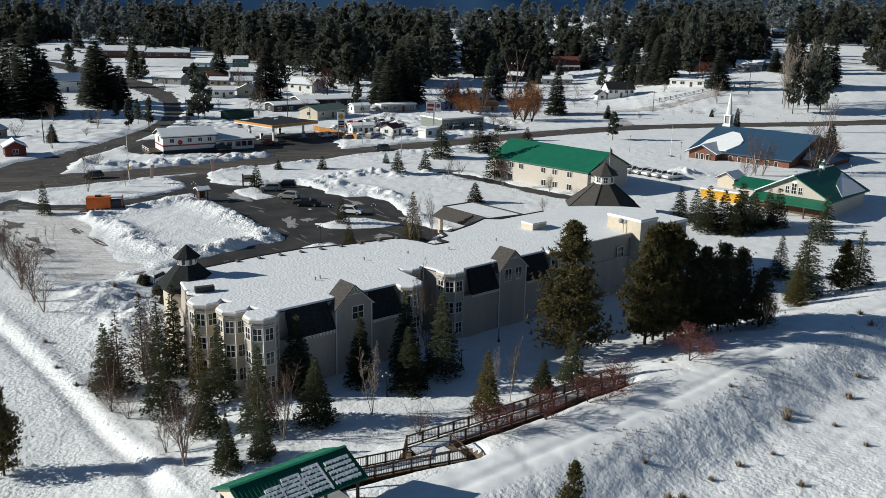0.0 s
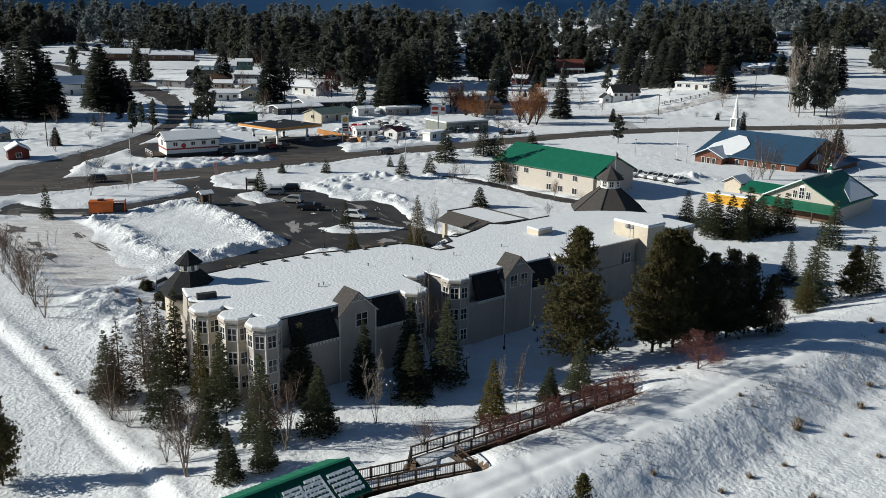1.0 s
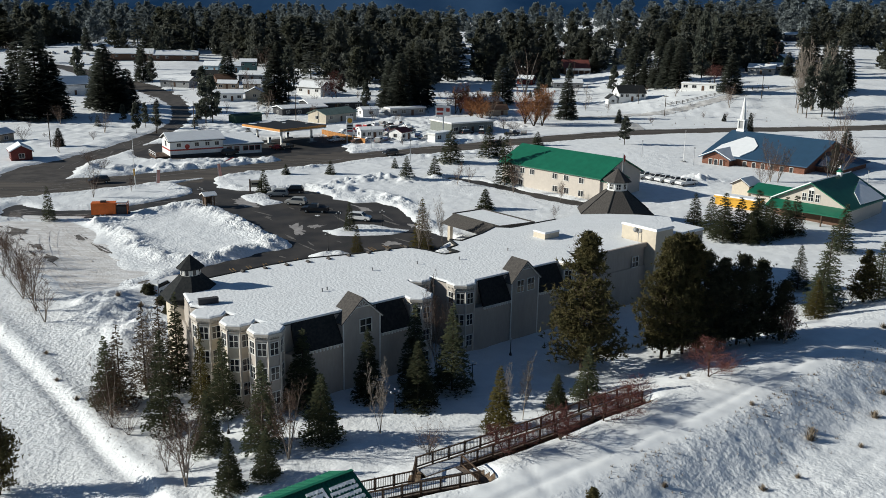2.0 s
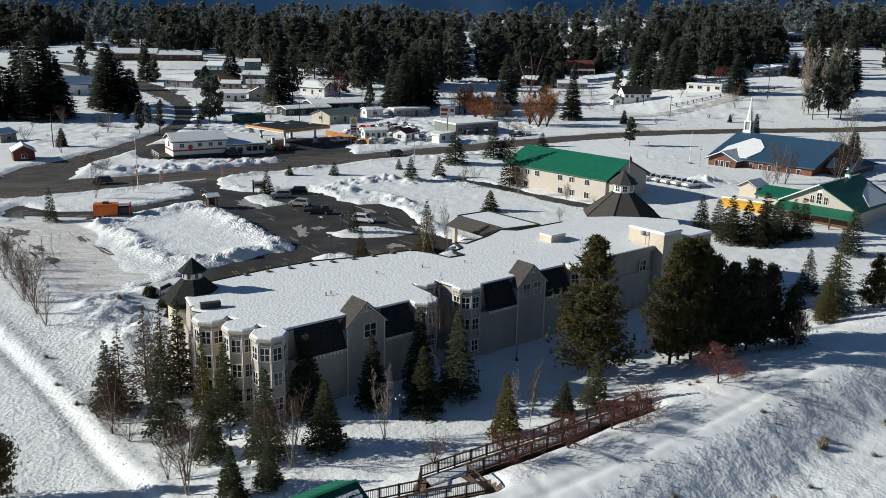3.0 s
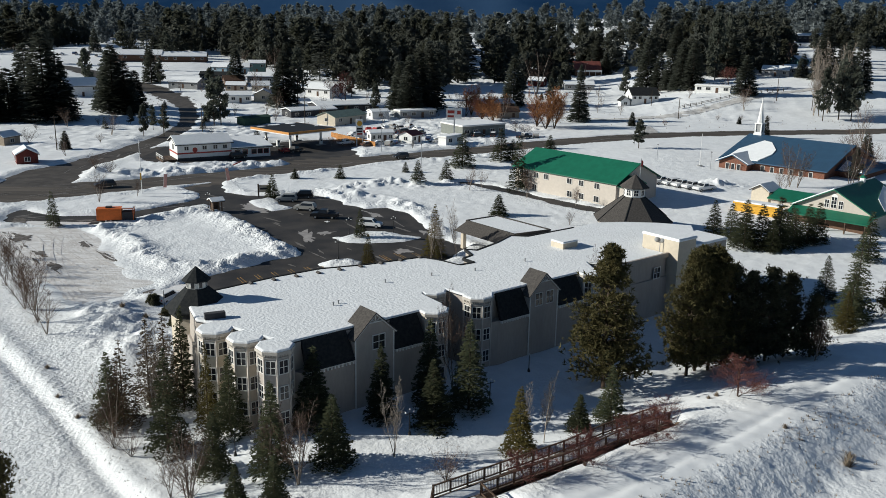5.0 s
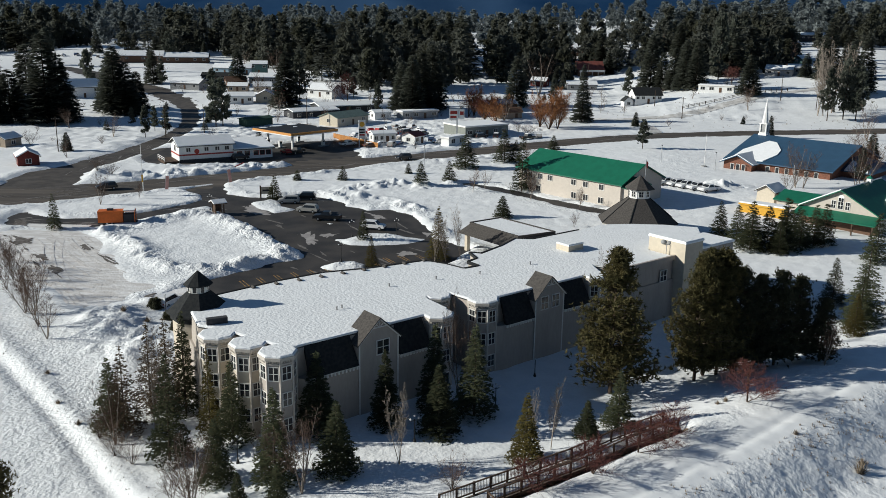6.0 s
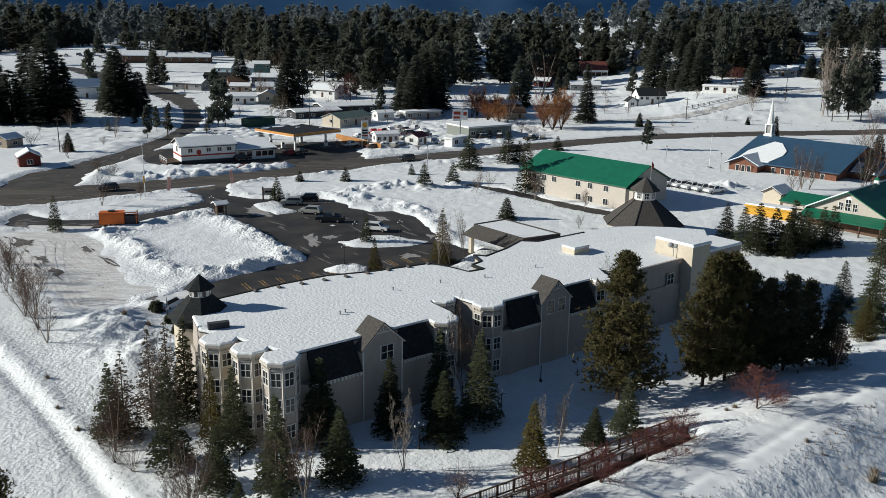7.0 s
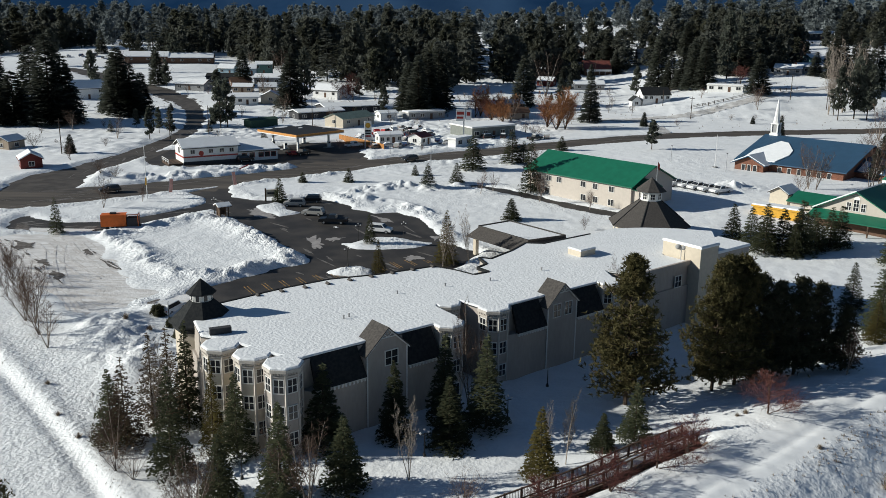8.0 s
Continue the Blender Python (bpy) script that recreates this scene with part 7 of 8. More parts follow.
def utility_pole(x, y, height, arm=True, lean=0, mat=None, label="wooden utility pole with a cross-arm"):
    p = thing("utility_pole", pose(x, y, at_ground(x, y) - 0.5, 0, lean, 20), label, "pole", "utility poles")
    part("pole", Shape().tube([((0, 0, 0), 0.16), ((0, 0, height), 0.1)], 7), mat or BARK, p)
    if arm:
        part("cross_arm", Shape().box(-1.1, -0.07, height - 0.8, 1.1, 0.07, height - 0.62), BARK, p)
        for k in (-0.95, -0.4, 0.4, 0.95):
            part("insulator", Shape().tube([((k, 0, height - 0.62), 0.05), ((k, 0, height - 0.42), 0.04)], 6), GREY, p)
    return p


for x, y, hgt, arm in ((-121, 257, 10.5, True), (-102.4, 293.9, 11, True), (-92.1, 302.1, 10, False), (-62.4, 329.1, 11, True), (79.6, 359.8, 9.0, True), (125.8, 386.3, 11, True), (136.4, 374.3, 10.5, True), (73.6, 385, 7, False),
                       (86.6, 168.0, 11.5, True), (-178, 385, 9, False), (98, 430, 10, True), (60, 505, 10, True)):
    utility_pole(x, y, hgt, arm)


def light_pole(x, y, height):
    p = thing("light_pole", pose(x, y, at_ground(x, y) - 0.3), "slim grey parking lot light pole with a flat head", "lamp", "light poles")
    part("pole", Shape().tube([((0, 0, 0), 0.1), ((0, 0, height), 0.07)], 6), STEEL, p)
    part("head", Shape().box(-0.15, -0.5, height - 0.1, 0.15, 0.25, height + 0.05), SIDING["dark"], p)


for x, y, hgt in ((51.3, 257.5, 5.0), (63.0, 244.5, 5.2), (78.0, 228.0, 5.0), (-28, 266.9, 7.5), (-14.9, 246, 6.0), (97, 214, 5.0)):
    light_pole(x, y, hgt)
fp = thing("flagpole", pose(61.8, 251.0, 2.0), "tall white flagpole on a round kerb in the snow", "flagpole")
part("pole", Shape().tube([((0, 0, -0.3), 0.09), ((0, 0, 9.0), 0.04)], 7), WHITE, fp)
part("base", Shape().tube([((0, 0, -0.3), 0.9), ((0, 0, 0.3), 0.8)], 10), GREY, fp)
fp = thing("flagpole", pose(-75.4, 200.5, 1.1), "slim white flagpole beside the highway entrance", "flagpole")
part("pole", Shape().tube([((0, 0, -0.3), 0.1), ((0, 0, 12.0), 0.05)], 7), WHITE, fp)
part("banner", Shape().box(-0.08, -0.5, 3.0, 0.08, 0.1, 4.6), YELLOW, fp)
for i, (x, y, c) in enumerate(((-72.0, 204.5, "pink"), (-59.5, 213.5, "pink"))):
    b = thing("banner_sign", pose(x, y, at_ground(x, y) - 0.2, 0, 6 * (1 - 2 * i), 20), "faded pink feather banner stuck in the snow", "banner", "banners")
    part("pole", Shape().tube([((0, 0, 0), 0.04), ((0, 0, 4.0), 0.03)], 6), STEEL, b)
    part("cloth", Shape().box(0.03, -0.02, 0.8, 0.75, 0.02, 3.9), material("pink_cloth" + "_b" * i, (0.55, 0.30, 0.26), 0.8, grain=0.2, scale=2), b)
s = thing("entrance_sign", pose(-47.8, 201.5, 1.2, 0, 0, 20), "low timber entrance sign with a cream board", "sign")
part("board", Shape().box(-1.2, -0.12, 0.6, 1.2, 0.12, 2.2), CREAM, s)
for x in (-1.3, 1.3):
    part("post", Shape().box(x - 0.15, -0.15, -0.4, x + 0.15, 0.15, 2.5), WOOD, s)
part("lettering_bar", Shape().box(-0.9, -0.15, 1.2, 0.9, -0.12, 1.6), SIDING["dark"], s)
bar = thing("traffic_boom", pose(-64.3, 235.5, 1.2, 0, 0, 20), "red and white barrier arm raised over a snowbank", "barrier")
part("arm", Shape().beam((0, 0, 0.6), (2.6, 0, 1.7), 0.22), RED, bar)
part("stand", Shape().box(-0.2, -0.2, -0.4, 0.2, 0.2, 0.9), WHITE, bar)


# ---- kiosk and orange trailer ----
k = thing("kiosk", pose(-54.2, 185.5, 0.75, 0, 0, 38), "small dark wooden kiosk with a snow-covered roof", "kiosk")
for x in (-0.9, 0.9):
    for y in (-0.8, 0.8):
        part("post", Shape().box(x - 0.1, y - 0.1, -0.8, x + 0.1, y + 0.1, 2.3), WOOD, k)
part("panel", Shape().box(-0.8, 0.7, 0.2, 0.8, 0.78, 2.1), WOOD, k)
part("panel", Shape().box(-0.86, -0.7, 0.2, -0.8, 0.7, 1.9), WOOD, k)
r = Shape()
for sy in (-1, 1):
    r.slab([(-1.5, sy * 1.35, 2.2), (1.5, sy * 1.35, 2.2), (1.5, 0, 2.75), (-1.5, 0, 2.75)], 0.12)
rk = part("roof", r, WOOD, k)
r = Shape()
for sy in (-1, 1):
    r.slab([(-1.48, sy * 1.3, 2.45), (1.48, sy * 1.3, 2.45), (1.48, 0, 2.98), (-1.48, 0, 2.98)], 0.22)
part("roof_snow", r, SNOW_ROOF, rk)


def orange_trailer():
    t = thing("box_trailer", pose(-71.8, 175.8, 0.25, 0, 0, 14), "bright orange box trailer with an open equipment end", "trailer")
    part("box", Shape().box(-3.3, -1.15, 0.55, 1.4, 1.15, 2.85), ORANGE, t, "orange painted steel box")
    part("chassis", Shape().box(-3.4, -0.9, 0.35, 4.0, 0.9, 0.55), SIDING["dark"], t)
    part("engine", Shape().box(1.5, -1.0, 0.55, 3.6, 1.0, 2.1), SIDING["dark"], t, "dark open engine end")
    part("frame", Shape().box(1.45, -1.15, 2.7, 3.7, 1.15, 2.85).box(3.55, -1.15, 0.5, 3.7, -1.0, 2.7).box(3.55, 1.0, 0.5, 3.7, 1.15, 2.7), ORANGE, t)
    part("exhaust_stack", Shape().box(-1.6, -0.5, 2.85, -0.5, 0.5, 3.15), SIDING["dark"], t)
    part("roof_snow", Shape().box(1.5, -1.1, 2.85, 3.65, 1.1, 3.0), SNOW_ROOF, t)
    part("side_panel", Shape().box(-2.9, -1.19, 0.9, 1.0, -1.15, 2.5), ORANGE, t)
    part("end_plate", Shape().box(-3.36, -0.8, 1.3, -3.3, 0.3, 2.2), WHITE, t)
    for wx in (-1.6, -0.7):
        for sy in (-1, 1):
            w = part("wheel", WHEEL_MESH[0], None, t)
            w.matrix_basis = pose(wx, sy * 1.0, 0.36, 90)
            part("rim", WHEEL_MESH[1], None, w)


orange_trailer()


# ---- boardwalk with railings ----
PLANK = material("weathered_planks", (0.16, 0.125, 0.10), 0.85, second=(0.09, 0.07, 0.06), scale=2.0, vary=0.25)


def boardwalk():
    b = thing("boardwalk", Matrix(), "brown timber boardwalk with picket railings and snow on its deck", "boardwalk")
    up = Vector((0, 0, 1))

    def run(line):
        """Deck stations every two metres or so, with the way across the deck at each."""
        pts = []
        for (ax, ay), (cx, cy) in zip(line, line[1:]):
            n = max(1, round(math.hypot(cx - ax, cy - ay) / 1.9))
            pts += [Vector((ax + (cx - ax) * i / n, ay + (cy - ay) * i / n, DECK)) for i in range(n)]
        pts.append(Vector((*line[-1], DECK)))
        across = []
        for i in range(len(pts)):
            d = (pts[min(len(pts) - 1, i + 1)] - pts[max(0, i - 1)]).normalized()
            across.append(Vector((-d.y, d.x, 0)))
        return pts, across

    def post(p):
        part("post", Shape().box(p.x - 0.09, p.y - 0.09, DECK - 2.0, p.x + 0.09, p.y + 0.09, DECK + 1.2), WOOD, b)

    def bay(a, c):
        """Rails and pickets between two posts."""
        part("rail", Shape().beam(a + up * 1.12, c + up * 1.12, 0.12, 0.1), WOOD, b)
        part("rail", Shape().beam(a + up * 0.2, c + up * 0.2, 0.08, 0.12), WOOD, b)
        part("stringer", Shape().beam(a - up * 0.18, c - up * 0.18, 0.12, 0.28), WOOD, b)
        pk = Shape()
        n = max(2, round((c - a).length / 0.16))
        for j in range(1, n):
            m = a.lerp(c, j / n)
            pk.box(m.x - 0.02, m.y - 0.02, m.z + 0.2, m.x + 0.02, m.y + 0.02, m.z + 1.1)
        tagged(part("picket_infill", pk, WOOD, b), kind="stuff")

    def deck(pts, across):
        for i in range(len(pts) - 1):
            for j in range(9):
                q = []
                for f, sgn in ((j / 9 + 0.006, -1), ((j + 1) / 9 - 0.006, -1), ((j + 1) / 9 - 0.006, 1), (j / 9 + 0.006, 1)):
                    q.append(pts[i].lerp(pts[i + 1], f) + across[i].lerp(across[i + 1], f) * 0.95 * sgn)
                part("plank", Shape().slab(q, 0.06), PLANK, b)
        sn, v = Shape(), []
        for k in range(len(pts)):
            for g, h in ((-0.66, 0.01), (-0.5, 0.07), (0.1, 0.10), (0.5, 0.08), (0.7, 0.01)):
                v.append(pts[k] + across[k] * (g + 0.1 * math.sin(k * 2.3)) + up * h)
        sn.add(v, [(5 * k + j, 5 * k + j + 1, 5 * k + j + 6, 5 * k + j + 5) for k in range(len(pts) - 1) for j in range(4)])
        part("deck_snow", sn, SNOW_ROOF, b, "trodden snow along the deck")

    low, low_across = run(WALK_LOW)
    high, high_across = run(WALK_HIGH)
    deck(low, low_across)
    deck(high, high_across)
    far_low = [p + a * 0.95 for p, a in zip(low, low_across)]
    near_low = [p - a * 0.95 for p, a in zip(low, low_across)]
    far_high = [p + a * 0.95 for p, a in zip(high, high_across)]
    near_high = [p - a * 0.95 for p, a in zip(high, high_across)]
    # landing between the two runs
    hinge = min(range(len(far_low)), key=lambda i: (far_low[i] - Vector((-3.8, 70.3, DECK))).length)
    inner = min(range(len(near_high)), key=lambda i: (near_high[i] - Vector((-0.2, 72.9, DECK))).length)
    quad = [far_low[hinge], far_low[-1], near_high[inner], near_high[0]]
    for j in range(14):
        f0, f1 = j / 14 + 0.004, (j + 1) / 14 - 0.004
        part("plank", Shape().slab([quad[0].lerp(quad[1], f0) - up * 0.012, quad[0].lerp(quad[1], f1) - up * 0.012, quad[3].lerp(quad[2], f1) - up * 0.012, quad[3].lerp(quad[2], f0) - up * 0.012], 0.06), PLANK, b)
    mid = [quad[0].lerp(quad[2], 0.5).lerp(c, 0.72) for c in quad]
    part("deck_snow", Shape().slab([c + up * 0.085 for c in mid], 0.08), SNOW_ROOF, b, "trodden snow on the landing")
    for chain in (far_low[:hinge + 1] + far_high, near_low + near_high[inner:]):
        for a, c in zip(chain, chain[1:]):
            if (c - a).length > 0.3:
                bay(a, c)
        for p in chain:
            post(p)


boardwalk()


# ---- picnic shelter with the green roof ----
def shelter():
    z = 2.2
    s = thing("picnic_shelter", pose(-11.85, 59.4, z, 0, 0, 42), "open picnic shelter with a green metal roof and sliding snow", "shelter")
    L, half, he, hr = 10.4, 3.1, 3.35, 4.75
    for sy in (-1, 1):
        q = [(-L / 2, sy * half, he), (L / 2, sy * half, he), (L / 2, 0, hr), (-L / 2, 0, hr)]
        r = part("roof", Shape().slab(q, 0.12), GREEN_METAL, s, "green ribbed metal roof")
        rib = Shape()
        for i in range(30):
            x = -L / 2 + 0.2 + i * (L - 0.4) / 29
            rib.beam((x, sy * half, he + 0.02), (x, 0, hr + 0.02), 0.05, 0.05)
        part("rib", rib, GREEN_METAL, r)
        if sy < 0:
            rs = random.Random(5)
            zz = lambda yy: hr + 0.03 + (hr - he) * (yy / half)
            for c, (x0, x1, top, rows) in enumerate(((-3.7, -1.64, 0.38, 5), (-1.66, 0.2, 0.26, 6), (0.18, 2.1, 0.18, 6), (2.3, 4.8, 0.24, 5))):
                for k in range(rows):
                    y0 = -half * (top + (0.96 - top) * k / rows)
                    fall = half * (0.96 - top) / rows
                    n = round((x1 - x0) / 0.17)
                    a = x0 + (0.15 * rs.random() if k else 0.7 * rs.random()) * (1 if c else 1.6)
                    edge = []
                    for j in range(n + 1):
                        x = a + (x1 - a) * j / n
                        deep = fall * (rs.uniform(0.32, 0.5) if j % 2 else rs.uniform(0.55, 1.05 if k < 3 and c < 3 else 0.78))
                        edge.append((x, y0 - deep))
                    pts = edge + [(x1, y0), ((a + x1) / 2, y0 + rs.uniform(-0.02, 0.05)), (a, y0)]
                    part("snow_strip", Shape().prism(pts, lambda p: zz(p[1]) - 0.02, lambda p: zz(p[1]) + 0.07), SNOW_ROOF, r)
                if c < 3:
                    part("snow_strip", Shape().prism([(x1 - 0.16, -half * 0.97), (x1 - 0.02, -half * 0.97), (x1 - 0.02, -half * top), (x1 - 0.16, -half * top)], lambda p: zz(p[1]) - 0.02, lambda p: zz(p[1]) + 0.075), SNOW_ROOF, r)
    part("ridge_cap", Shape().beam((-L / 2, 0, hr + 0.04), (L / 2, 0, hr + 0.04), 0.3, 0.06), GREEN_METAL, s)
    for sx in (-1, 1):
        part("gable", Shape().add([(sx * (L / 2 - 0.3), -half + 0.3, he - 0.05), (sx * (L / 2 - 0.3), half - 0.3, he - 0.05), (sx * (L / 2 - 0.3), 0, hr - 0.2), (sx * (L / 2 - 0.4), -half + 0.3, he - 0.05), (sx * (L / 2 - 0.4), half - 0.3, he - 0.05), (sx * (L / 2 - 0.4), 0, hr - 0.2)],
                                      [(0, 1, 2), (5, 4, 3), (0, 3, 4, 1), (1, 4, 5, 2), (2, 5, 3, 0)]), CREAM, s)
    for x in (-4.5, -1.5, 1.5, 4.5):
        for sy in (-1, 1):
            part("post", Shape().box(x - 0.1, sy * (half - 0.5) - 0.1, -1.5, x + 0.1, sy * (half - 0.5) + 0.1, he + 0.1), WOOD, s)
    for sy in (-1, 1):
        part("beam", Shape().box(-L / 2 + 0.2, sy * (half - 0.5) - 0.1, he - 0.15, L / 2 - 0.2, sy * (half - 0.5) + 0.1, he + 0.15), WOOD, s)
    part("floor_slab", Shape().box(-5.4, -3.2, -1.0, 5.4, 3.2, 0.12), GREY, s)


shelter()

# ---- hotel roof fittings and yard clutter ----
hv = thing("roof_unit", HOTEL @ pose(43.9, 11.6, ROOF + 0.3), "cream ventilation unit with snow on top", "vent unit")
part("casing", Shape().box(-1.5, -1.2, -0.1, 1.5, 1.2, 0.75), CREAM, hv)
snow_cap(hv, [(-1.55, -1.25), (1.55, -1.25), (1.55, 1.25), (-1.55, 1.25)], 0.75, 0.2)
for u, v in ((2.6, 8.2), (3.4, 8.4), (12.5, 12.0), (25.0, 9.5), (33.5, 9.0), (19.0, 11.0)):
    vt = thing("roof_vent", HOTEL @ pose(u, v, ROOF + 0.25), "small grey vent pipe poking through roof snow", "vent", "roof vents")
    part("pipe", Shape().tube([((0, 0, -0.1), 0.09), ((0, 0, 0.32), 0.09)], 8), GREY, vt)
    part("cap", Shape().tube([((0, 0, 0.32), 0.16), ((0, 0, 0.4), 0.03)], 8), GREY, vt)
ds = thing("satellite_dish", HOTEL @ pose(52.8, 1.5, ROOF + 0.3, 0, 0, 120), "grey satellite dish on a short mast", "dish")
part("mast", Shape().tube([((0, 0, -0.2), 0.05), ((0, 0, 1.5), 0.05)], 6), STEEL, ds)
for dx in (-0.35, 0.45):
    ring = [((0, 0, 0.22 * (i / 5) ** 2), 0.02 + 0.42 * i / 5) for i in range(6)]
    part("dish", Shape().tube(ring, 14, cap=False), GREY, ds, "shallow grey reflector", smooth=True).matrix_basis = pose(dx, -0.15, 1.45 + 0.12 * dx, 70, 0, 0)
bx = thing("roof_hatch", HOTEL @ pose(-10.0, 12.0, ROOF + 0.28, 0, 0, -14), "dark roof hatch box in the snow", "hatch")
part("box", Shape().box(-1.1, -0.35, -0.1, 1.1, 0.35, 0.6), SIDING["dark"], bx)
for i in range(9):
    kb = thing("dormer_vent", HOTEL @ pose(-1.0 + i * 3.0, 21.2 - i * 0.31, ROOF + 0.05, 0, 0, -5), "small dark gablet on the rear roof edge", "gablet", "rear gablets")
    part("gablet", Shape().prism([(-0.55, -0.4), (0.55, -0.4), (0.55, 0.4), (-0.55, 0.4)], -0.2, 0.42, [(-0.05, -0.4), (0.05, -0.4), (0.05, 0.4), (-0.05, 0.4)]), SHINGLE_GREY, kb)
# painted bay lines in front of the hotel
ln = thing("parking_lines", Matrix(), "worn orange parking bay lines on wet asphalt", "markings", kind="structure")
yl = material("worn_yellow_paint", (0.36, 0.20, 0.06), 0.8, second=(0.10, 0.08, 0.05), scale=2.0)
for i in range(13):
    for off in (0.0, 0.55):
        a = Vector((-36.0 + 2.35 * i + 0.8 * off, 137.0 + 1.75 * i + 0.6 * off, 0.075))
        part("line", Shape().slab([a, a + Vector((0.12, 0.09, 0)), a + Vector((-2.0, 3.4, 0)), a + Vector((-2.12, 3.3, 0))], 0.02), yl, ln)

# ---- rail fence and side track on the far bank ----
rf = thing("rail_fence", Matrix(), "weathered rail fence along the track on the snowy bank", "fence")
fence_line = [(83.2, 376.0), (93.7, 381.4), (111.2, 391.5), (124.0, 401.0), (137.0, 412.0)]
last = None
for (ax, ay), (bx, by) in zip(fence_line, fence_line[1:]):
    n = 4
    for i in range(n + ((bx, by) == fence_line[-1])):
        x, y = ax + (bx - ax) * i / n, ay + (by - ay) * i / n
        z = at_ground(x, y)
        part("post", Shape().box(x - 0.12, y - 0.12, z - 0.4, x + 0.12, y + 0.12, z + 1.3), BARK, rf)
        if last:
            part("rail", Shape().beam(last, (x, y, z + 1.05), 0.1, 0.14), BARK, rf)
            part("rail", Shape().beam((last[0], last[1], last[2] - 0.5), (x, y, z + 0.55), 0.1, 0.14), BARK, rf)
        last = (x, y, z + 1.05)
TRACK = [(30, 362), (38, 361), (51, 355), (65.5, 362), (79, 364.5), (98, 377), (115, 389), (138, 408), (172, 432)]
SPUR = [(57, 356), (63, 338), (62.5, 322)]
TRACK_SNOW = material("rutted_track_snow", (0.62, 0.605, 0.59), 0.7, second=(0.44, 0.42, 0.40), scale=0.5, bump=0.05, bump_scale=2.0)
track_test = lambda x, y: 2.7 - np.minimum(line_distance(x, y, TRACK), line_distance(x, y, SPUR))
tx, ty = np.meshgrid(np.arange(28, 176, 1.0), np.arange(318, 438, 1.0))
tm = track_test(tx, ty)
keep = (tm[:-1, :-1] > 0) & (tm[1:, 1:] > 0)
tagged(new("track", sheet("track", np.arange(28, 176, 1.0), np.arange(318, 438, 1.0), ground_height(tx, ty) + 0.12 + 0.05 * vnoise(tx, ty), TRACK_SNOW, keep)), "packed snow track climbing the far bank", "road", kind="structure")

# ---- brush poking through the snow ----
def tuft_tris(rs, spread, height, n):
    out = []
    for _ in range(n):
        a, t = rs.uniform(0, 6.283), rs.uniform(0.1, 1.0)
        b = np.array([math.cos(a) * 0.25 * spread * rs.rand(), math.sin(a) * 0.25 * spread * rs.rand(), -0.1])
        e = np.array([math.cos(a) * spread * t, math.sin(a) * spread * t, height * rs.uniform(0.4, 1.0) * (1.15 - 0.5 * t)])
        s = np.array([-math.sin(a), math.cos(a), 0]) * 0.035
        out.append([b - s, b + s, e])
    return np.array(out)


DRY = material("dry_brush_stems", (0.27, 0.215, 0.155), 0.9, second=(0.15, 0.115, 0.085), scale=3.0)
BUSH_MESH = [tri_mesh("brush", tuft_tris(np.random.RandomState(40 + i), 0.7, 0.75, 130), DRY) for i in range(3)]


def bush(x, y, size, i):
    b = thing("dry_bush", pose(x, y, at_ground(x, y) - 0.05, 0, 0, 70 * i) @ Matrix.Scale(size, 4), "dry brown bush sticking out of the snow", "bush", "dry bushes")
    part("brush", BUSH_MESH[i % 3], None, b)


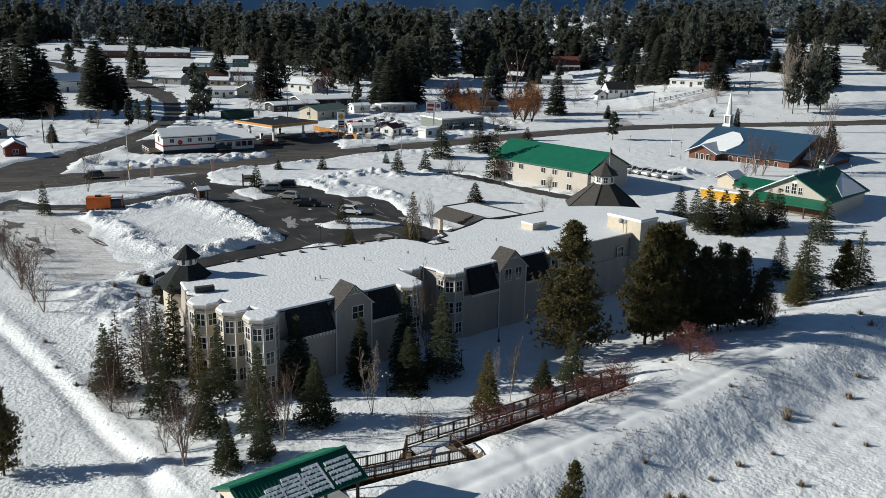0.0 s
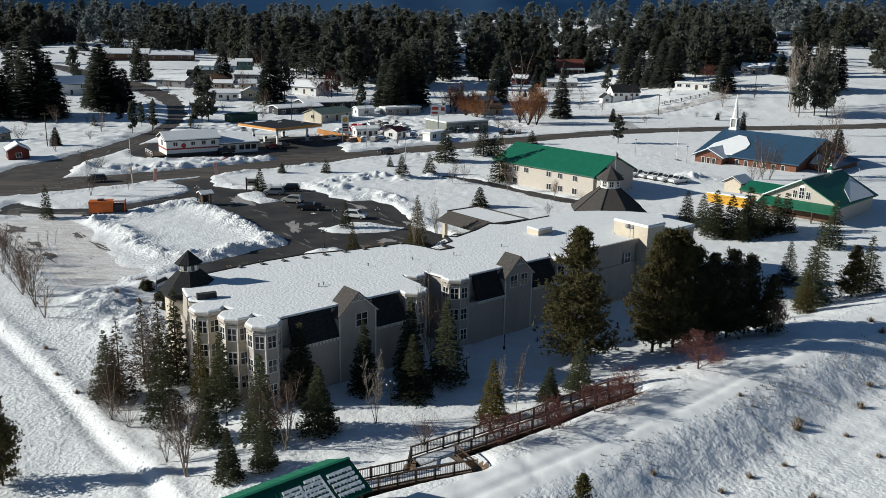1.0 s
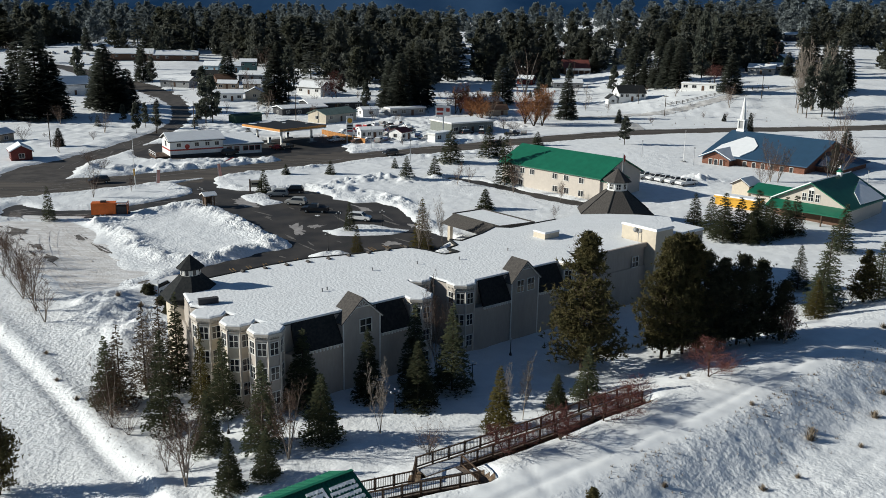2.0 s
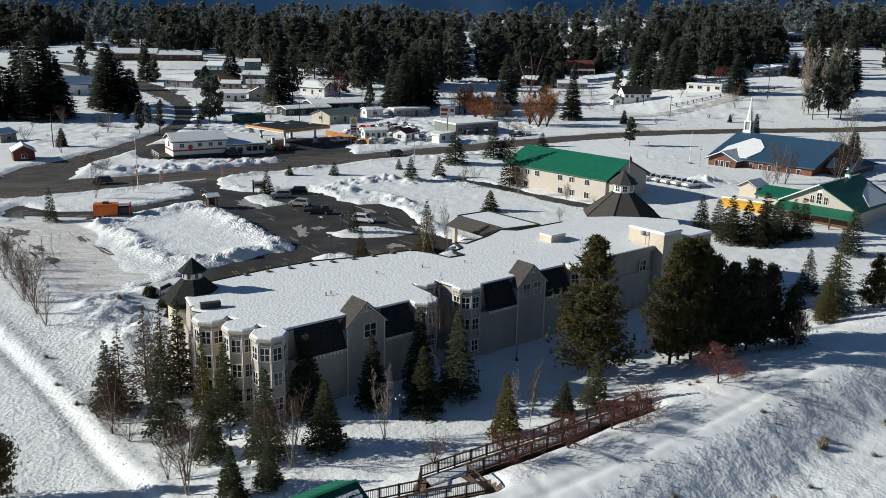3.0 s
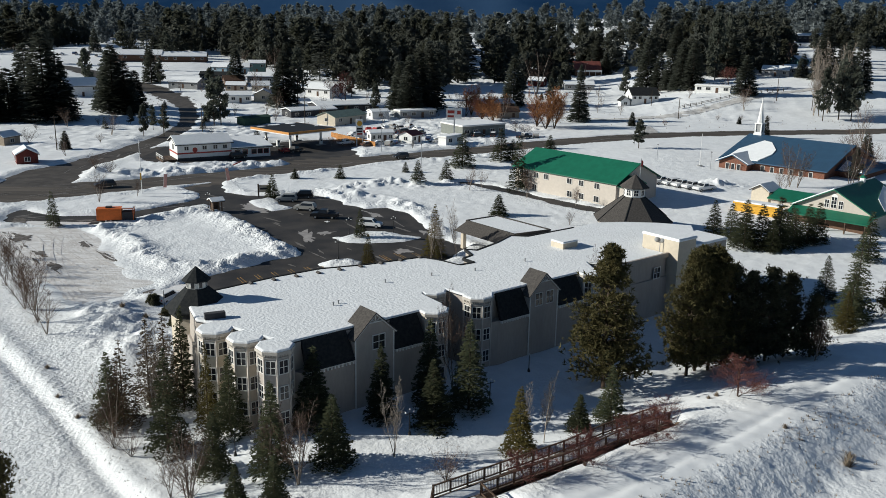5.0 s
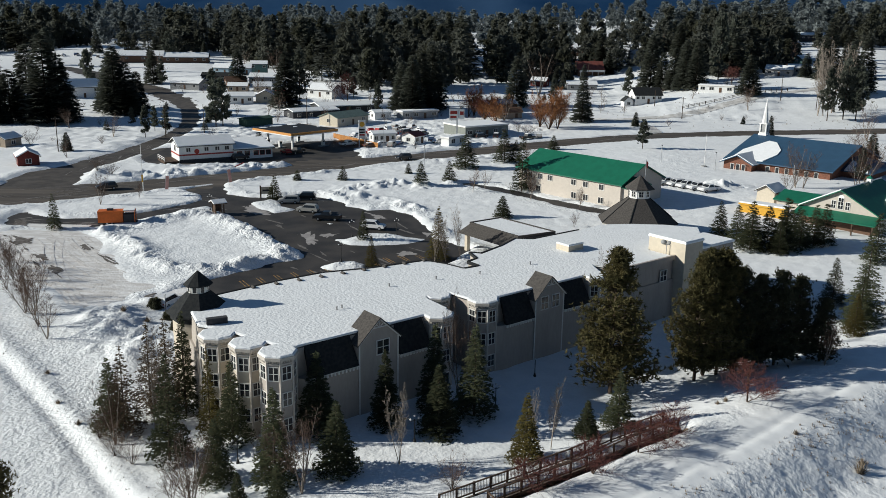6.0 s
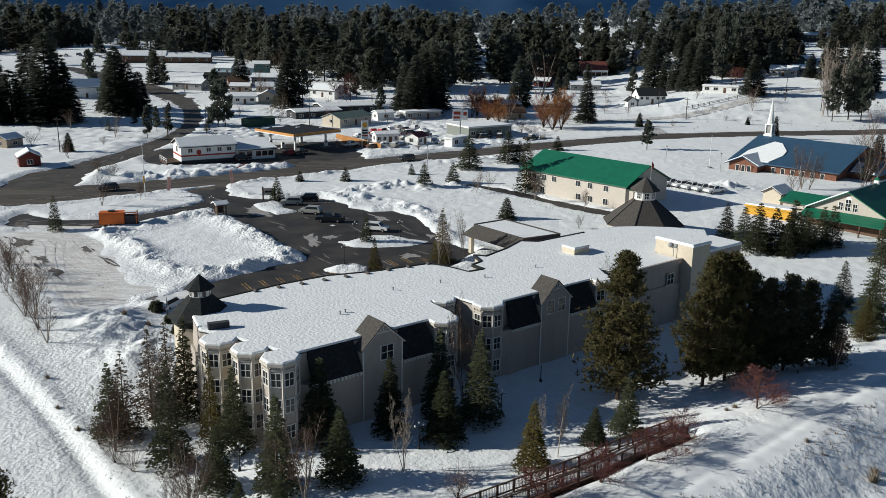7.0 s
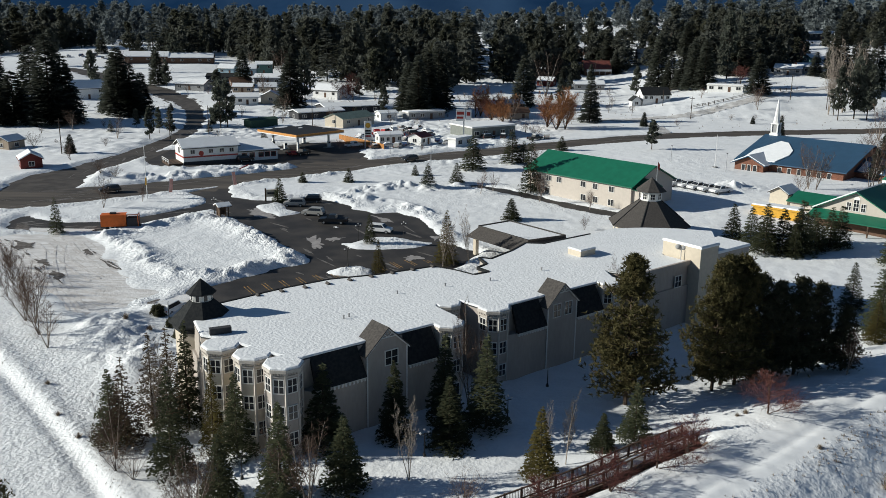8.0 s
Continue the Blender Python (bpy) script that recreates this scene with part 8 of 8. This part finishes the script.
def brush_field():
    """Countless small stems over the rough face of the levee and the field rim."""
    rs = np.random.RandomState(21)
    out = []
    tufts = [tuft_tris(np.random.RandomState(60 + i), 0.22, 0.3, 7) for i in range(5)]
    n, spots = 0, []
    while n < 620:
        f, off = rs.uniform(0, 1) ** 0.8, rs.uniform(2.2, 11) * rs.uniform(0.4, 1)
        x, y = 10 + 50 * f + 0.653 * off, 71.8 + 43 * f - 0.757 * off
        if vnoise(x / 3.0, y / 3.0) < 0.05 and rs.rand() < 0.85:
            continue
        n += 1
        spots.append((x, y, rs.uniform(0.6, 1.7)))
    for _ in range(160):
        f = rs.rand()
        x, y = -62 + 34 * f + rs.normal() * 1.6, 112 - 36 * f + rs.normal() * 1.6
        spots.append((x, y, rs.uniform(0.4, 1.1)))
    for _ in range(900):
        x, y = rs.uniform(-150, 150), rs.uniform(330, 480)
        spots.append((x, y, rs.uniform(1.0, 4.0)))
    sp = np.array(spots)
    zs = ground_height(sp[:, 0], sp[:, 1])
    for i, ((x, y, k), z) in enumerate(zip(spots, zs)):
        out.append(tufts[i % 5] * (0.72 * k) + np.array([x, y, z]))
    tagged(new("dry_grass", tri_mesh("dry_grass", np.concatenate(out), DRY)), "dry grass stems over rough snow", "grass", kind="stuff")


brush_field()
for i, (x, y, s) in enumerate(((35.4, 83.2, 1.6), (44.6, 89.4, 1.4), (47.9, 94.9, 1.1), (18.2, 71.2, 0.8), (19.5, 67.0, 1.3), (20.8, 67.3, 1.0), (24.2, 70.6, 0.9), (32.1, 70.0, 1.1), (31.6, 75.9, 0.8), (27.6, 73.4, 1.0), (41.5, 78.1, 0.9), (30.5, 86.9, 0.8), (54.8, 107.6, 1.2), (55.3, 112.0, 1.2), (40.2, 82.5, 0.8), (36.0, 84.4, 1.1),
                               (-52.0, 104.5, 0.9), (-47.5, 97.5, 0.8), (-43.0, 92.5, 0.9), (26.0, 95.2, 0.9), (25.0, 94.5, 0.7), (-46.8, 127.0, 1.6), (-42.7, 121.8, 1.4), (-45.0, 119.0, 1.2), (-49.0, 121.0, 1.2))):
    bush(x, y, s, i)


# ---- scattered town shrubs and young trees ----
rs = random.Random(77)
taken = [(o.matrix_basis.translation.x, o.matrix_basis.translation.y) for o in bpy.data.objects if not o.parent and o.matrix_basis.translation.length > 1]
planted = 0
while planted < 90:
    x, y = rs.uniform(-175, 120), rs.uniform(236, 425)
    if abs(x / y) > 0.5 or float(asphalt(np.array([x]), np.array([y]))[0]) > -3.5 or (x > 15 and y < 340) or any(math.hypot(x - a, y - b) < 9 for a, b in taken):
        continue
    taken.append((x, y))
    planted += 1
    kind = rs.choice(("shrub", "shrub", "farbare", "farbare", "spruce"))
    tree(kind, x, y, {"shrub": rs.uniform(1.4, 3.2), "farbare": rs.uniform(3.5, 8.0), "spruce": rs.uniform(2.5, 6.0)}[kind], 1.1)
